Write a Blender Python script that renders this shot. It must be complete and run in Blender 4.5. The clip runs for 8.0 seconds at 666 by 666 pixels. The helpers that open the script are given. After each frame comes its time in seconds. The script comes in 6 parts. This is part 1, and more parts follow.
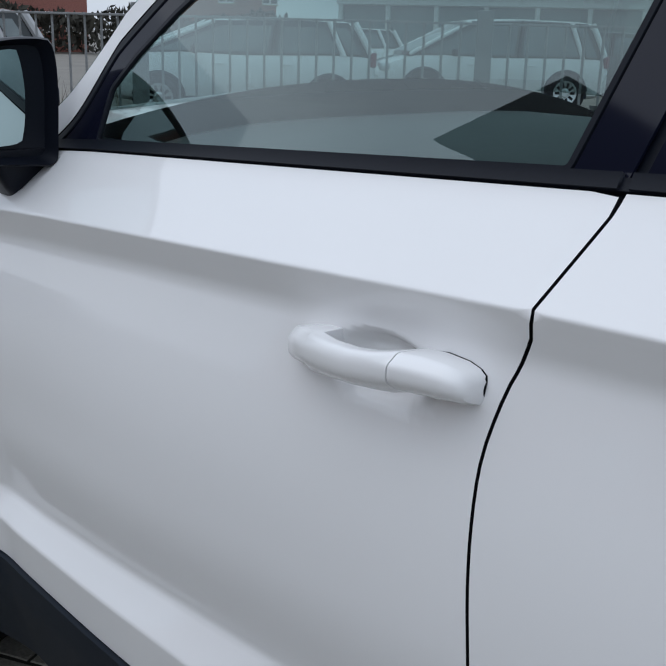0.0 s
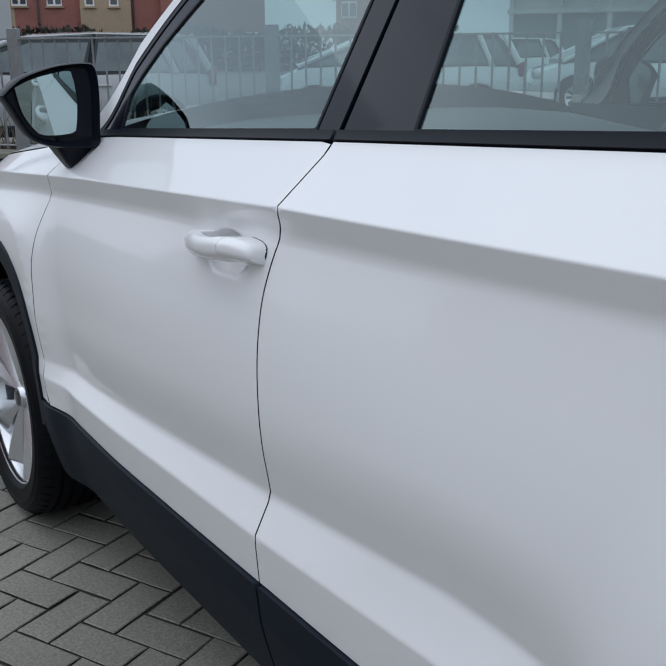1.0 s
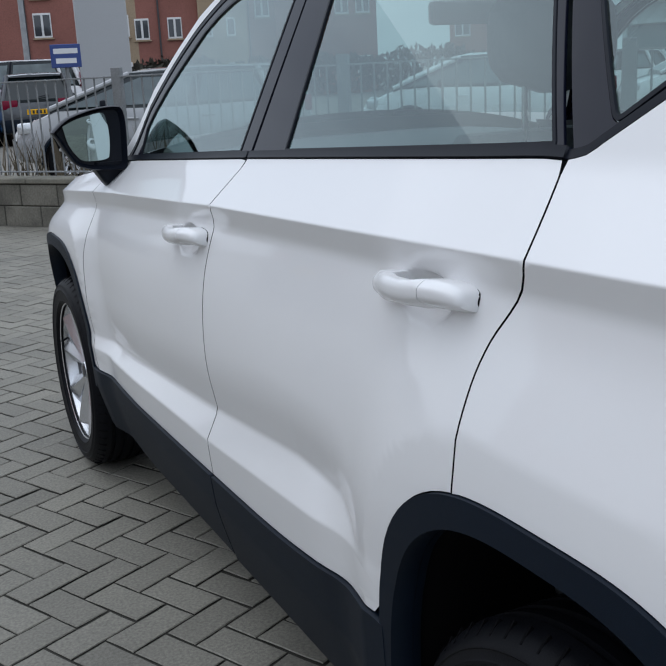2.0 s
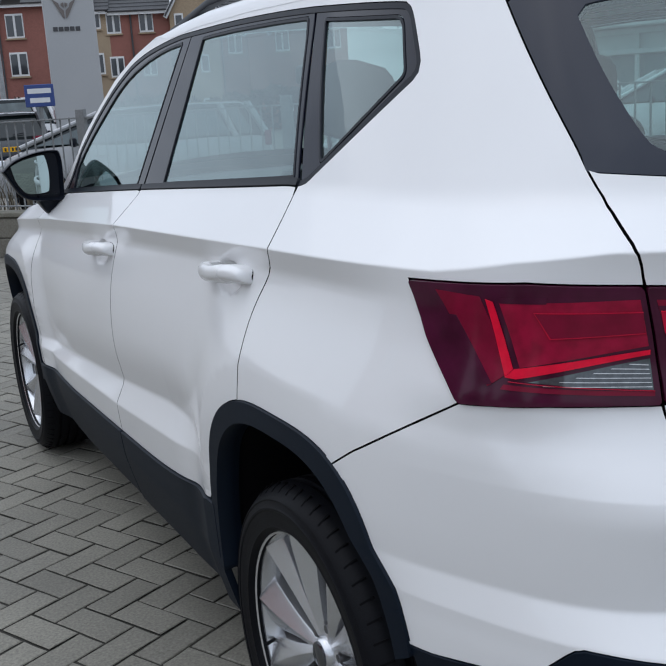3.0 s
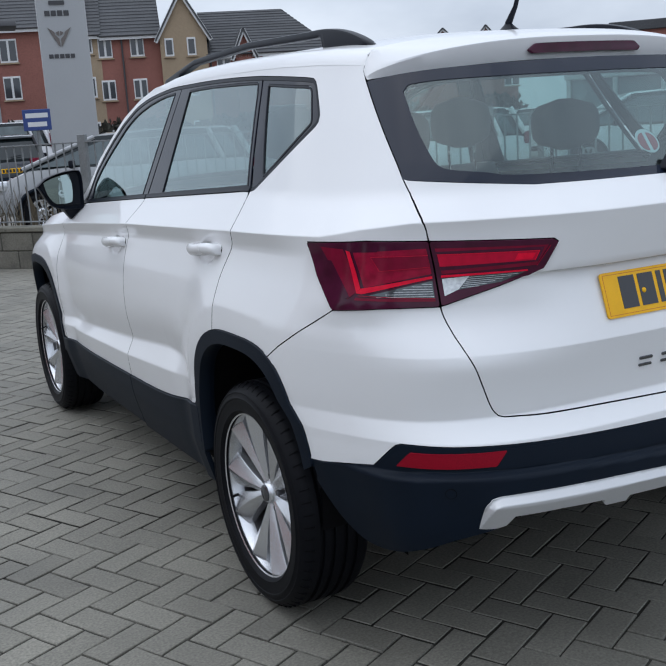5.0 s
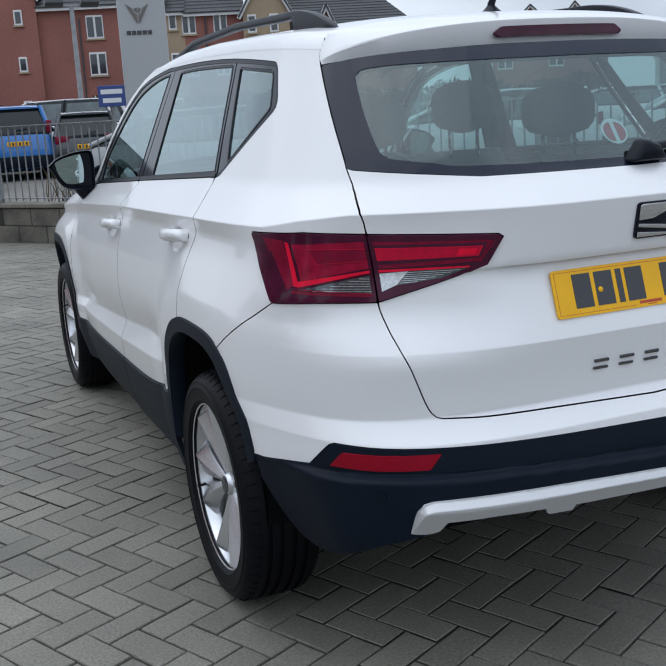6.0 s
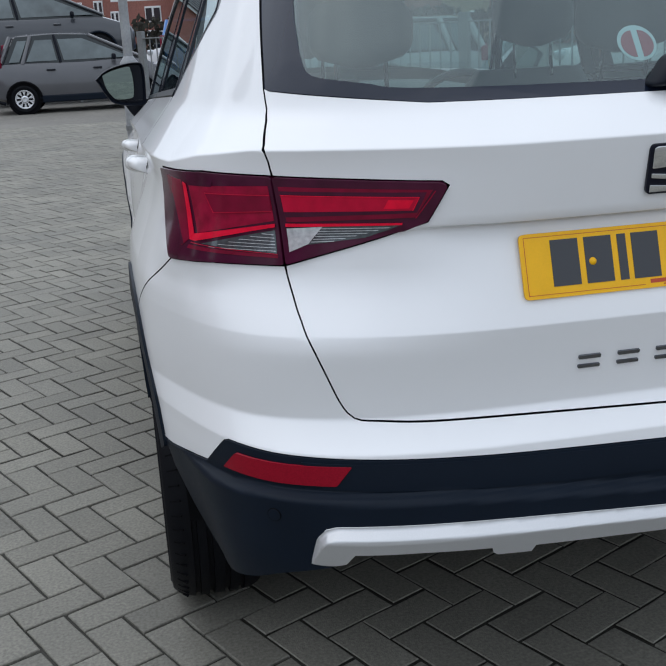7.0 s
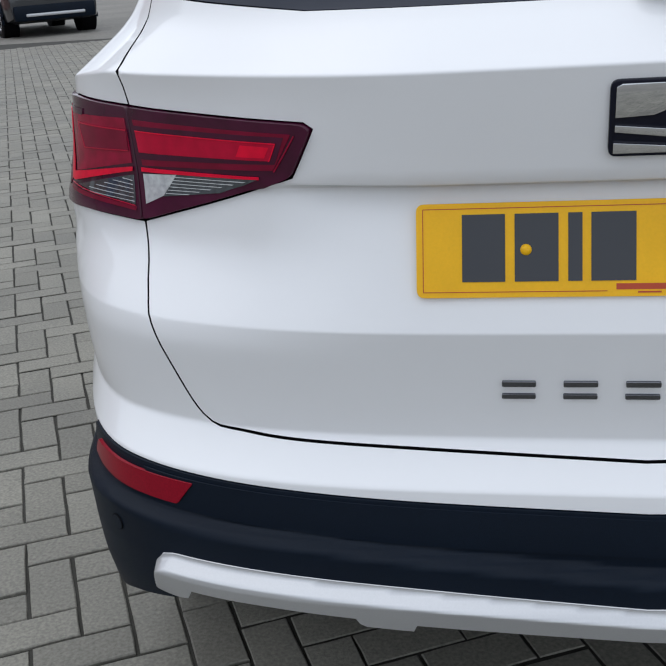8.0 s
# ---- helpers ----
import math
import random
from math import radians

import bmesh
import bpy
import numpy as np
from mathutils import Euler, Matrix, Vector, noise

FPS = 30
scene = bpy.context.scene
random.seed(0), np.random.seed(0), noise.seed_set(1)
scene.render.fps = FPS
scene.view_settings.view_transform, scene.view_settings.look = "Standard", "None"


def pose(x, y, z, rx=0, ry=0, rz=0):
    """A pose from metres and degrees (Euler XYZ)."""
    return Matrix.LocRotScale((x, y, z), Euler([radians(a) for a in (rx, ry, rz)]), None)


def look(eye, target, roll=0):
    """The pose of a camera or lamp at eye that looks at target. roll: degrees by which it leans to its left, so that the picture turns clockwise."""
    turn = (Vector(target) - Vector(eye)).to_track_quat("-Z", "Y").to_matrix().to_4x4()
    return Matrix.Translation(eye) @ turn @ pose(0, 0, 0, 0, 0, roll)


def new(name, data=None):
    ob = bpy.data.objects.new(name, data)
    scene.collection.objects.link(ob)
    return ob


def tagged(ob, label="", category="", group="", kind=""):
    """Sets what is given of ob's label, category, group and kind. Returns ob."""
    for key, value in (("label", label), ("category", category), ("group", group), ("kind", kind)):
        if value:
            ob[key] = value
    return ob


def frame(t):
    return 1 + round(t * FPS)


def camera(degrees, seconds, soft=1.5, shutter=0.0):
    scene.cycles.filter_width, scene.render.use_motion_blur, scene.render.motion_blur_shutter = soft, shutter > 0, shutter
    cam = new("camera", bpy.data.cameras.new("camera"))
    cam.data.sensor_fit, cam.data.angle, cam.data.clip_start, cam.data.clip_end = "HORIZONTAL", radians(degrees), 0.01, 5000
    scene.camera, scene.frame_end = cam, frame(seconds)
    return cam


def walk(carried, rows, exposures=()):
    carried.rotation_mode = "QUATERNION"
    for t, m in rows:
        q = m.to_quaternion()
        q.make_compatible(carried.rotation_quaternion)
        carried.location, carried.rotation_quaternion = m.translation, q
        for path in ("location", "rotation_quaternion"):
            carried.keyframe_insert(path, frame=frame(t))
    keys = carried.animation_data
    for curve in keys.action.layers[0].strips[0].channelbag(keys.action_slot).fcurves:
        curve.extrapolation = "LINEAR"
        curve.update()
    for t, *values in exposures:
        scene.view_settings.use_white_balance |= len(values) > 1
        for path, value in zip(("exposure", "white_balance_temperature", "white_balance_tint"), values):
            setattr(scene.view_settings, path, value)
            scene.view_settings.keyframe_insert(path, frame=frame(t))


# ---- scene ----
from mathutils import geometry

cam = camera(36.74, 8.0, soft=1.5, shutter=0.0)
PATH = [
    (0, look((-1.4756, 0.7068, 1.2499), (-0.1678, 2.1089, 0.6808), 1.601)),
    (0.5, look((-1.5639, 0.3140, 1.2818), (-0.3619, 1.8054, 0.7068), 0.590)),
    (1, look((-1.5418, -0.0632, 1.2651), (-0.5043, 1.5559, 0.7156), -0.421)),
    (1.2, look((-1.5236, -0.2052, 1.2694), (-0.5448, 1.4511, 0.7231), -0.892)),
    (2.3, look((-1.5111, -1.0121, 1.3066), (-0.6919, 0.7456, 0.8175), -3.217)),
    (2.5, look((-1.4934, -1.1641, 1.3055), (-0.6674, 0.5936, 0.8277), -3.444)),
    (3, look((-1.5616, -1.5474, 1.3374), (-0.6888, 0.1955, 0.8894), -3.608)),
    (3.5, look((-1.6793, -1.8903, 1.3554), (-0.7587, -0.1678, 0.9247), -3.561)),
    (4, look((-1.7805, -2.2132, 1.3577), (-0.8305, -0.5058, 0.9308), -3.732)),
    (4.5, look((-1.9128, -2.4338, 1.3647), (-0.9629, -0.7235, 0.9495), -3.679)),
    (4.7, look((-1.9473, -2.4905, 1.3668), (-1.0133, -0.7704, 0.9558), -3.673)),
    (5.8, look((-1.6705, -2.6583, 1.3792), (-0.8945, -0.8651, 0.9522), -3.525)),
    (6, look((-1.5855, -2.6369, 1.3728), (-0.8410, -0.8341, 0.9303), -3.273)),
    (6.5, look((-1.2743, -2.4639, 1.3363), (-0.6797, -0.6174, 0.8496), -3.099)),
    (7, look((-0.9049, -2.3186, 1.3221), (-0.5334, -0.4401, 0.7448), -2.954)),
    (7.5, look((-0.5153, -2.1446, 1.2920), (-0.4735, -0.2549, 0.6385), -3.400)),
    (8, look((-0.1612, -1.9185, 1.2711), (-0.5115, -0.0859, 0.5508), -4.197)),
]
EXPOSURE = [(0, 0.23, 6000, 8), (1.2, 0.32, 6000, 8), (3, 0.36, 6050, 9), (4.5, 0.38, 6000, 9), (6.5, 0.44, 6050, 8), (8, 0.46, 6230, 9)]
walk(cam, PATH, EXPOSURE)

# ---- sky and light ----
world = bpy.data.worlds.new("overcast_sky")
scene.world = world
world.use_nodes = True
wn, wl = world.node_tree.nodes, world.node_tree.links
wn.clear()
sky = wn.new("ShaderNodeTexSky")
sky.sky_type = 'NISHITA'
sky.sun_disc = False
sky.sun_elevation = radians(64)
sky.sun_rotation = radians(300)
sky.air_density, sky.dust_density, sky.ozone_density = 1.0, 4.0, 1.0
# thick cloud: the blue of the clear sky is veiled by grey that is brighter overhead
cloud_pos = wn.new("ShaderNodeTexCoord")
cloud_map = wn.new("ShaderNodeMapping")
cloud_map.inputs["Scale"].default_value = (1.6, 1.6, 4.0)
cloud_noise = wn.new("ShaderNodeTexNoise")
cloud_noise.inputs["Scale"].default_value = 1.7
cloud_noise.inputs["Detail"].default_value = 6
cloud_noise.inputs["Roughness"].default_value = 0.55
cloud_ramp = wn.new("ShaderNodeValToRGB")
cloud_ramp.color_ramp.elements[0].position, cloud_ramp.color_ramp.elements[0].color = 0.3, (5.2, 5.6, 6.3, 1)
cloud_ramp.color_ramp.elements[1].position, cloud_ramp.color_ramp.elements[1].color = 0.72, (8.6, 8.9, 9.4, 1)
veil = wn.new("ShaderNodeMixRGB")
veil.inputs["Fac"].default_value = 0.88
bg = wn.new("ShaderNodeBackground")
bg.inputs["Strength"].default_value = 0.1
wout = wn.new("ShaderNodeOutputWorld")
wl.new(cloud_pos.outputs["Generated"], cloud_map.inputs["Vector"])
wl.new(cloud_map.outputs["Vector"], cloud_noise.inputs["Vector"])
wl.new(cloud_noise.outputs["Fac"], cloud_ramp.inputs["Fac"])
wl.new(sky.outputs["Color"], veil.inputs["Color1"])
wl.new(cloud_ramp.outputs["Color"], veil.inputs["Color2"])
height = wn.new("ShaderNodeSeparateXYZ")
lift = wn.new("ShaderNodeMapRange")
lift.inputs["From Min"].default_value, lift.inputs["From Max"].default_value = 0.0, 1.0
lift.inputs["To Min"].default_value, lift.inputs["To Max"].default_value = 0.82, 1.26
shade = wn.new("ShaderNodeVectorMath")
shade.operation = 'SCALE'
wl.new(cloud_pos.outputs["Generated"], height.inputs["Vector"])
wl.new(height.outputs["Z"], lift.inputs["Value"])
wl.new(veil.outputs["Color"], shade.inputs[0])
wl.new(lift.outputs["Result"], shade.inputs["Scale"])
wl.new(shade.outputs["Vector"], bg.inputs["Color"])
wl.new(bg.outputs["Background"], wout.inputs["Surface"])
sun_data = bpy.data.lights.new("sun", 'SUN')
sun_data.energy, sun_data.angle, sun_data.color = 0.5, radians(100), (1.0, 0.97, 0.94)
sun = new("sun", sun_data)
sun.matrix_world = look((-5, 3, 12), (0, 0, 0))

# ---- materials ----
def material(name, color, rough=0.5, metal=0.0, coat=0.0, coat_rough=0.03, grain=0.0, grain_scale=40.0, blotch=0.0, blotch_scale=3.0,
             bump=0.0, bump_scale=200.0, spec=0.5, by_object=0.0, by_island=0.0, rough_var=0.0):
    """A surface with variation at two scales: blotches (stains, wear) and grain, and a fine relief."""
    m = bpy.data.materials.new(name)
    m.use_nodes = True
    nt = m.node_tree
    n, l = nt.nodes, nt.links
    b = n["Principled BSDF"]
    b.inputs["Base Color"].default_value = (*color, 1)
    b.inputs["Roughness"].default_value = rough
    b.inputs["Metallic"].default_value = metal
    b.inputs["Coat Weight"].default_value = coat
    b.inputs["Coat Roughness"].default_value = coat_rough
    b.inputs["Specular IOR Level"].default_value = spec
    geo = n.new("ShaderNodeNewGeometry")
    last = None
    factors = []
    for amount, scale, detail in ((grain, grain_scale, 3), (blotch, blotch_scale, 5)):
        if amount:
            t = n.new("ShaderNodeTexNoise")
            t.inputs["Scale"].default_value, t.inputs["Detail"].default_value = scale, detail
            l.new(geo.outputs["Position"], t.inputs["Vector"])
            factors.append((t.outputs["Fac"], amount))
            last = t.outputs["Fac"]
    if by_object:
        info = n.new("ShaderNodeObjectInfo")
        factors.append((info.outputs["Random"], by_object))
    if by_island:
        factors.append((geo.outputs["Random Per Island"], by_island))
    value = None
    for out, amount in factors:
        mr = n.new("ShaderNodeMapRange")
        mr.inputs["From Min"].default_value, mr.inputs["From Max"].default_value = (0.25, 0.75) if out.node.type == 'TEX_NOISE' else (0.0, 1.0)
        mr.inputs["To Min"].default_value, mr.inputs["To Max"].default_value = 1 - amount, 1 + amount
        l.new(out, mr.inputs["Value"])
        if value is None:
            value = mr.outputs["Result"]
        else:
            mul = n.new("ShaderNodeMath")
            mul.operation = 'MULTIPLY'
            l.new(value, mul.inputs[0])
            l.new(mr.outputs["Result"], mul.inputs[1])
            value = mul.outputs["Value"]
    if value is not None:
        vec = n.new("ShaderNodeVectorMath")
        vec.operation = 'SCALE'
        vec.inputs[0].default_value = color
        l.new(value, vec.inputs["Scale"])
        l.new(vec.outputs["Vector"], b.inputs["Base Color"])
    if rough_var and last is not None:
        mr = n.new("ShaderNodeMapRange")
        mr.inputs["From Min"].default_value, mr.inputs["From Max"].default_value = 0.3, 0.7
        mr.inputs["To Min"].default_value, mr.inputs["To Max"].default_value = rough - rough_var, min(1, rough + rough_var)
        l.new(last, mr.inputs["Value"])
        l.new(mr.outputs["Result"], b.inputs["Roughness"])
    if bump:
        t = n.new("ShaderNodeTexNoise")
        t.inputs["Scale"].default_value, t.inputs["Detail"].default_value = bump_scale, 4
        l.new(geo.outputs["Position"], t.inputs["Vector"])
        bp = n.new("ShaderNodeBump")
        bp.inputs["Strength"].default_value, bp.inputs["Distance"].default_value = bump, 0.002
        l.new(t.outputs["Fac"], bp.inputs["Height"])
        l.new(bp.outputs["Normal"], b.inputs["Normal"])
    return m


def pane_material(name, tint, mirror=0.115, gloss_rough=0.0):
    """A thin sheet of tinted glass: what is behind shows through, and both its faces mirror, most at grazing angles."""
    m = bpy.data.materials.new(name)
    m.use_nodes = True
    n, l = m.node_tree.nodes, m.node_tree.links
    n.clear()
    clear = n.new("ShaderNodeBsdfTransparent")
    clear.inputs["Color"].default_value = (*tint, 1)
    gloss = n.new("ShaderNodeBsdfGlossy")
    gloss.inputs["Roughness"].default_value = gloss_rough
    gloss.inputs["Color"].default_value = (0.78, 0.89, 0.90, 1)
    facing = n.new("ShaderNodeLayerWeight")
    facing.inputs["Blend"].default_value = 0.5
    steep = n.new("ShaderNodeMath")
    steep.operation = 'POWER'
    steep.inputs[1].default_value = 2.9
    amount = n.new("ShaderNodeMath")
    amount.operation = 'MULTIPLY_ADD'
    amount.inputs[1].default_value, amount.inputs[2].default_value = 0.94 - mirror, mirror
    mix = n.new("ShaderNodeMixShader")
    out = n.new("ShaderNodeOutputMaterial")
    l.new(facing.outputs["Facing"], steep.inputs[0])
    l.new(steep.outputs["Value"], amount.inputs[0])
    l.new(amount.outputs["Value"], mix.inputs["Fac"])
    l.new(clear.outputs["BSDF"], mix.inputs[1])
    l.new(gloss.outputs["BSDF"], mix.inputs[2])
    l.new(mix.outputs["Shader"], out.inputs["Surface"])
    return m


WHITE_PAINT = material("white_car_paint", (0.81, 0.81, 0.815), rough=0.45, spec=0.3, coat=0.8, coat_rough=0.05, blotch=0.012, blotch_scale=2.5)
BLACK_GLOSS = material("black_gloss_trim", (0.005, 0.006, 0.015), rough=0.06, spec=0.27)
FRIT = material("black_glass_border", (0.010, 0.015, 0.030), rough=0.05, spec=0.38)
BLACK_TRIM = material("black_satin_trim", (0.007, 0.009, 0.015), rough=0.36, spec=0.16, grain=0.1, grain_scale=300)
CLADDING = material("grained_black_plastic", (0.0030, 0.0075, 0.0160), rough=0.5, spec=0.16, grain=0.15, grain_scale=500, blotch=0.12, blotch_scale=6, bump=0.15, bump_scale=900)
GAP_BLACK = material("dark_cavity", (0.004, 0.004, 0.005), rough=0.9, spec=0.1, grain=0.1)
RUBBER = material("tyre_rubber", (0.004, 0.0045, 0.0065), rough=0.5, spec=0.12, grain=0.15, grain_scale=160, blotch=0.2, blotch_scale=9, bump=0.2, bump_scale=400)
ALLOY = material("silver_alloy", (0.66, 0.67, 0.69), rough=0.27, metal=0.78, coat=0.3, grain=0.03, grain_scale=300, blotch=0.05, blotch_scale=20)
BRAKE_STEEL = material("brake_steel", (0.20, 0.20, 0.21), rough=0.4, metal=0.9, grain=0.2, grain_scale=150)
CHROME = material("chrome", (0.75, 0.76, 0.78), rough=0.06, metal=1.0)
DARK_CHROME = material("shaded_chrome", (0.16, 0.165, 0.18), rough=0.14, metal=0.9)
SKID_SILVER = material("silver_plastic", (0.58, 0.585, 0.595), rough=0.34, metal=0.35, coat=0.2, grain=0.03, grain_scale=400, blotch=0.05)
LAMP_RED = material("red_lens", (0.17, 0.003, 0.024), rough=0.25, spec=0.2, coat=0.1, blotch=0.25, blotch_scale=30)
LAMP_BRIGHT = material("bright_red_lens", (0.70, 0.004, 0.034), rough=0.3, spec=0.15, coat=0.1, blotch=0.15, blotch_scale=50)
LAMP_GUIDE = material("red_light_guide", (0.44, 0.004, 0.032), rough=0.3, spec=0.15, coat=0.1, blotch=0.15, blotch_scale=50)
LAMP_MID = material("deep_red_lens", (0.26, 0.004, 0.030), rough=0.25, spec=0.2, coat=0.1, blotch=0.3, blotch_scale=40)
LAMP_DARK = material("smoked_red_lens", (0.056, 0.005, 0.024), rough=0.16, spec=0.3, coat=0.12, blotch=0.3, blotch_scale=25)
LAMP_CLEAR = material("clear_ribbed_lens", (0.66, 0.68, 0.70), rough=0.14, coat=1.0, metal=0.4, grain=0.25, grain_scale=120)
LAMP_RIB_DARK = material("dark_ribbed_lens", (0.07, 0.08, 0.09), rough=0.1, coat=1.0, metal=0.3, grain=0.3, grain_scale=120)
REFLECTOR_RED = material("red_reflector", (0.24, 0.004, 0.016), rough=0.3, spec=0.1, coat=0.05, grain=0.15, grain_scale=350)
PLATE_YELLOW = material("yellow_plate", (0.86, 0.46, 0.003), rough=0.4, spec=0.25, coat=0.15, blotch=0.06, blotch_scale=15, grain=0.03, grain_scale=300)
PLATE_BLACK = material("plate_black", (0.02, 0.022, 0.028), rough=0.35, coat=0.3)
PLATE_RED = material("plate_red_print", (0.45, 0.05, 0.01), rough=0.4)
CABIN_GREY = material("cabin_fabric", (0.085, 0.092, 0.098), rough=0.85, grain=0.12, grain_scale=90, blotch=0.15, blotch_scale=6, bump=0.05, bump_scale=120)
CABIN_DARK = material("cabin_plastic", (0.055, 0.06, 0.063), rough=0.6, grain=0.08, grain_scale=50, blotch=0.1)
HEADLINER = material("headliner", (0.45, 0.45, 0.44), rough=0.9, grain=0.05, grain_scale=40)
SIDE_GLASS = pane_material("green_tinted_glass", (0.56, 0.69, 0.675), 0.10)
REAR_GLASS = pane_material("tinted_rear_glass", (0.50, 0.68, 0.665), 0.11)
MIRROR_GLASS = material("mirror_glass", (0.38, 0.48, 0.48), rough=0.01, metal=1.0)
STICKER_WHITE = material("sticker_white", (0.7, 0.7, 0.72), rough=0.5)
STICKER_RED = material("sticker_red", (0.42, 0.05, 0.07), rough=0.5)

# ---- the car's outer skin, as a function of q (along the side, then round the corner) and height z ----
Y0, Y1 = 0.30, 1.95                    # where the rear and front corners begin to curve
HALF = math.pi / 2


def ramp(v, r):
    """A kink of slope 0 to 1 at v = 0, rounded over about r."""
    if abs(v) >= r:
        return max(v, 0.0)
    return (v + r) ** 2 / (4 * r)


def lerp(v, xs, ys):
    if v <= xs[0]:
        return ys[0]
    for k in range(len(xs) - 1):
        if v <= xs[k + 1]:
            return ys[k] + (ys[k + 1] - ys[k]) * (v - xs[k]) / (xs[k + 1] - xs[k])
    return ys[-1]


def ease(a, b, v):
    v = min(1.0, max(0.0, (v - a) / (b - a)))
    return v * v * (3 - 2 * v)


def kinked(z, zs, xs, rs):
    """A polyline through (zs, xs) whose corners are rounded by rs."""
    k0 = (xs[1] - xs[0]) / (zs[1] - zs[0])
    out, last = xs[0] + k0 * (z - zs[0]), k0
    for i in range(1, len(zs) - 1):
        k = (xs[i + 1] - xs[i]) / (zs[i + 1] - zs[i])
        out += (k - last) * ramp(z - zs[i], rs[i])
        last = k
    return out


def crease_z(q):
    return lerp(q, (-0.60, -0.46, -0.34, 0.11, 1.15, 2.24, 2.70, 3.4), (1.134, 1.122, 1.102, 1.088, 1.050, 0.992, 0.962, 0.90))


def belt_z(q):
    return lerp(q, (0.166, 1.136, 2.06, 3.0), (1.188, 1.135, 1.080, 1.02))


def arch_e(q, z, yc):
    """1 on the outer edge of the wheel arch's cladding round a hub at yc, more outside."""
    y = (q - yc) if q > 0 else (q - yc) * 1.2
    return ((abs(y) / 0.378) ** 3.4 + (abs(max(z - 0.33, 0.0)) / 0.481) ** 3.4) ** (1 / 3.4)


HANDLES = ((1.305, 0.967), (0.315, 1.016))


def side_w(q, z, along=None):
    """Half width of the side at the length q, its crease at the height of `along`."""
    zc, zb = crease_z(q if along is None else along), belt_z(q)
    low = ease(0.44, 0.66, q) * (1 - ease(2.0, 2.35, q))       # the light-catching step along the doors
    zl = lerp(q, (0.47, 0.56, 0.74, 1.16, 2.0), (0.600, 0.645, 0.648, 0.6115, 0.554))
    zf = lerp(q, (0.47, 1.17, 2.04), (0.590, 0.547, 0.517))
    zl = max(zl, zf + 0.015)
    zs = (0.30, zf, zl, min(zl + 0.10, zc - 0.16), min(0.84, zc - 0.11), zc - 0.044, zc, zb, 1.49, 1.62)
    hollow = ease(-0.42, -0.08, q if along is None else along)      # the hollow under the crease runs out before the lamp
    xs = (0.872, 0.884 + 0.014 * low, 0.884 - 0.016 * low, 0.891, 0.886, 0.862 - 0.0165 * hollow, 0.859, 0.776, 0.645, 0.595)
    rs = (0, 0.003, 0.006, 0.045, 0.08, 0.011, 0.0015, 0.016, 0.03, 0)
    w = kinked(z, zs, xs, rs)
    if z < zc:
        w -= 0.016 * ease(1.7, 2.35, q) * (1 - ease(0.6, 0.95, z))
        # the wheel arches stand proud
        for yc in (0.0, 2.638):
            if abs(q - yc) < 0.9:
                flare = (1.42 - arch_e(q, z, yc)) / 0.285
                w += 0.027 * (ramp(flare, 0.35) - ramp(flare - 1, 0.025)) * ease(0.0, 0.14, zc - z)
        # the bowls behind the handles
        for hq, hz in HANDLES:
            d = ((q - hq - 0.004) / 0.072) ** 2 + ((z - hz + 0.007) / 0.036) ** 2
            if d < 1:
                w -= 0.019 * (1 - ease(0.25, 1.0, d))
    return w


REAR_Z = (0.20, 0.40, 0.56, 0.630, 0.676, 0.83, 0.90, 0.9965, 1.0025, 1.135, 1.20, 1.47, 1.62)
REAR_R = (0.74, 0.835, 0.838, 0.828, 0.772, 0.804, 0.778, 0.7435, 0.771, 0.797, 0.722, 0.53, 0.42)
REAR_S = (0, 0.05, 0.03, 0.002, 0.004, 0.001, 0.02, 0.0012, 0.0012, 0.0015, 0.016, 0.02, 0)

LAMP_R = (0.74, 0.835, 0.838, 0.828, 0.772, 0.804, 0.787, 0.785, 0.7855, 0.797, 0.722, 0.53, 0.42)      # the same round the lamps
LAMP_S = (0, 0.05, 0.03, 0.002, 0.004, 0.001, 0.04, 0.01, 0.01, 0.0015, 0.016, 0.02, 0)
CORNER_R = (0.74, 0.835, 0.838, 0.828, 0.772, 0.804, 0.803, 0.785, 0.7855, 0.797, 0.722, 0.53, 0.42)    # and beyond the facet that ends at the corner



def lamp_back(q, z):
    """The rear's outline under and beside the lamps: the upper facet ends at a slanting edge."""
    out = max(q, 2 * (Y0 - 1.10 * HALF) - q)
    cut = min(1.0, max(0.0, (-out - lerp(z, (0.823, 0.93, 1.1), (0.478, 0.410, 0.33))) / 0.05))
    full = kinked(z, REAR_Z, LAMP_R, LAMP_S)
    return full if cut >= 1 else lerp(cut, (0, 1), (kinked(z, REAR_Z, CORNER_R, LAMP_S), full))


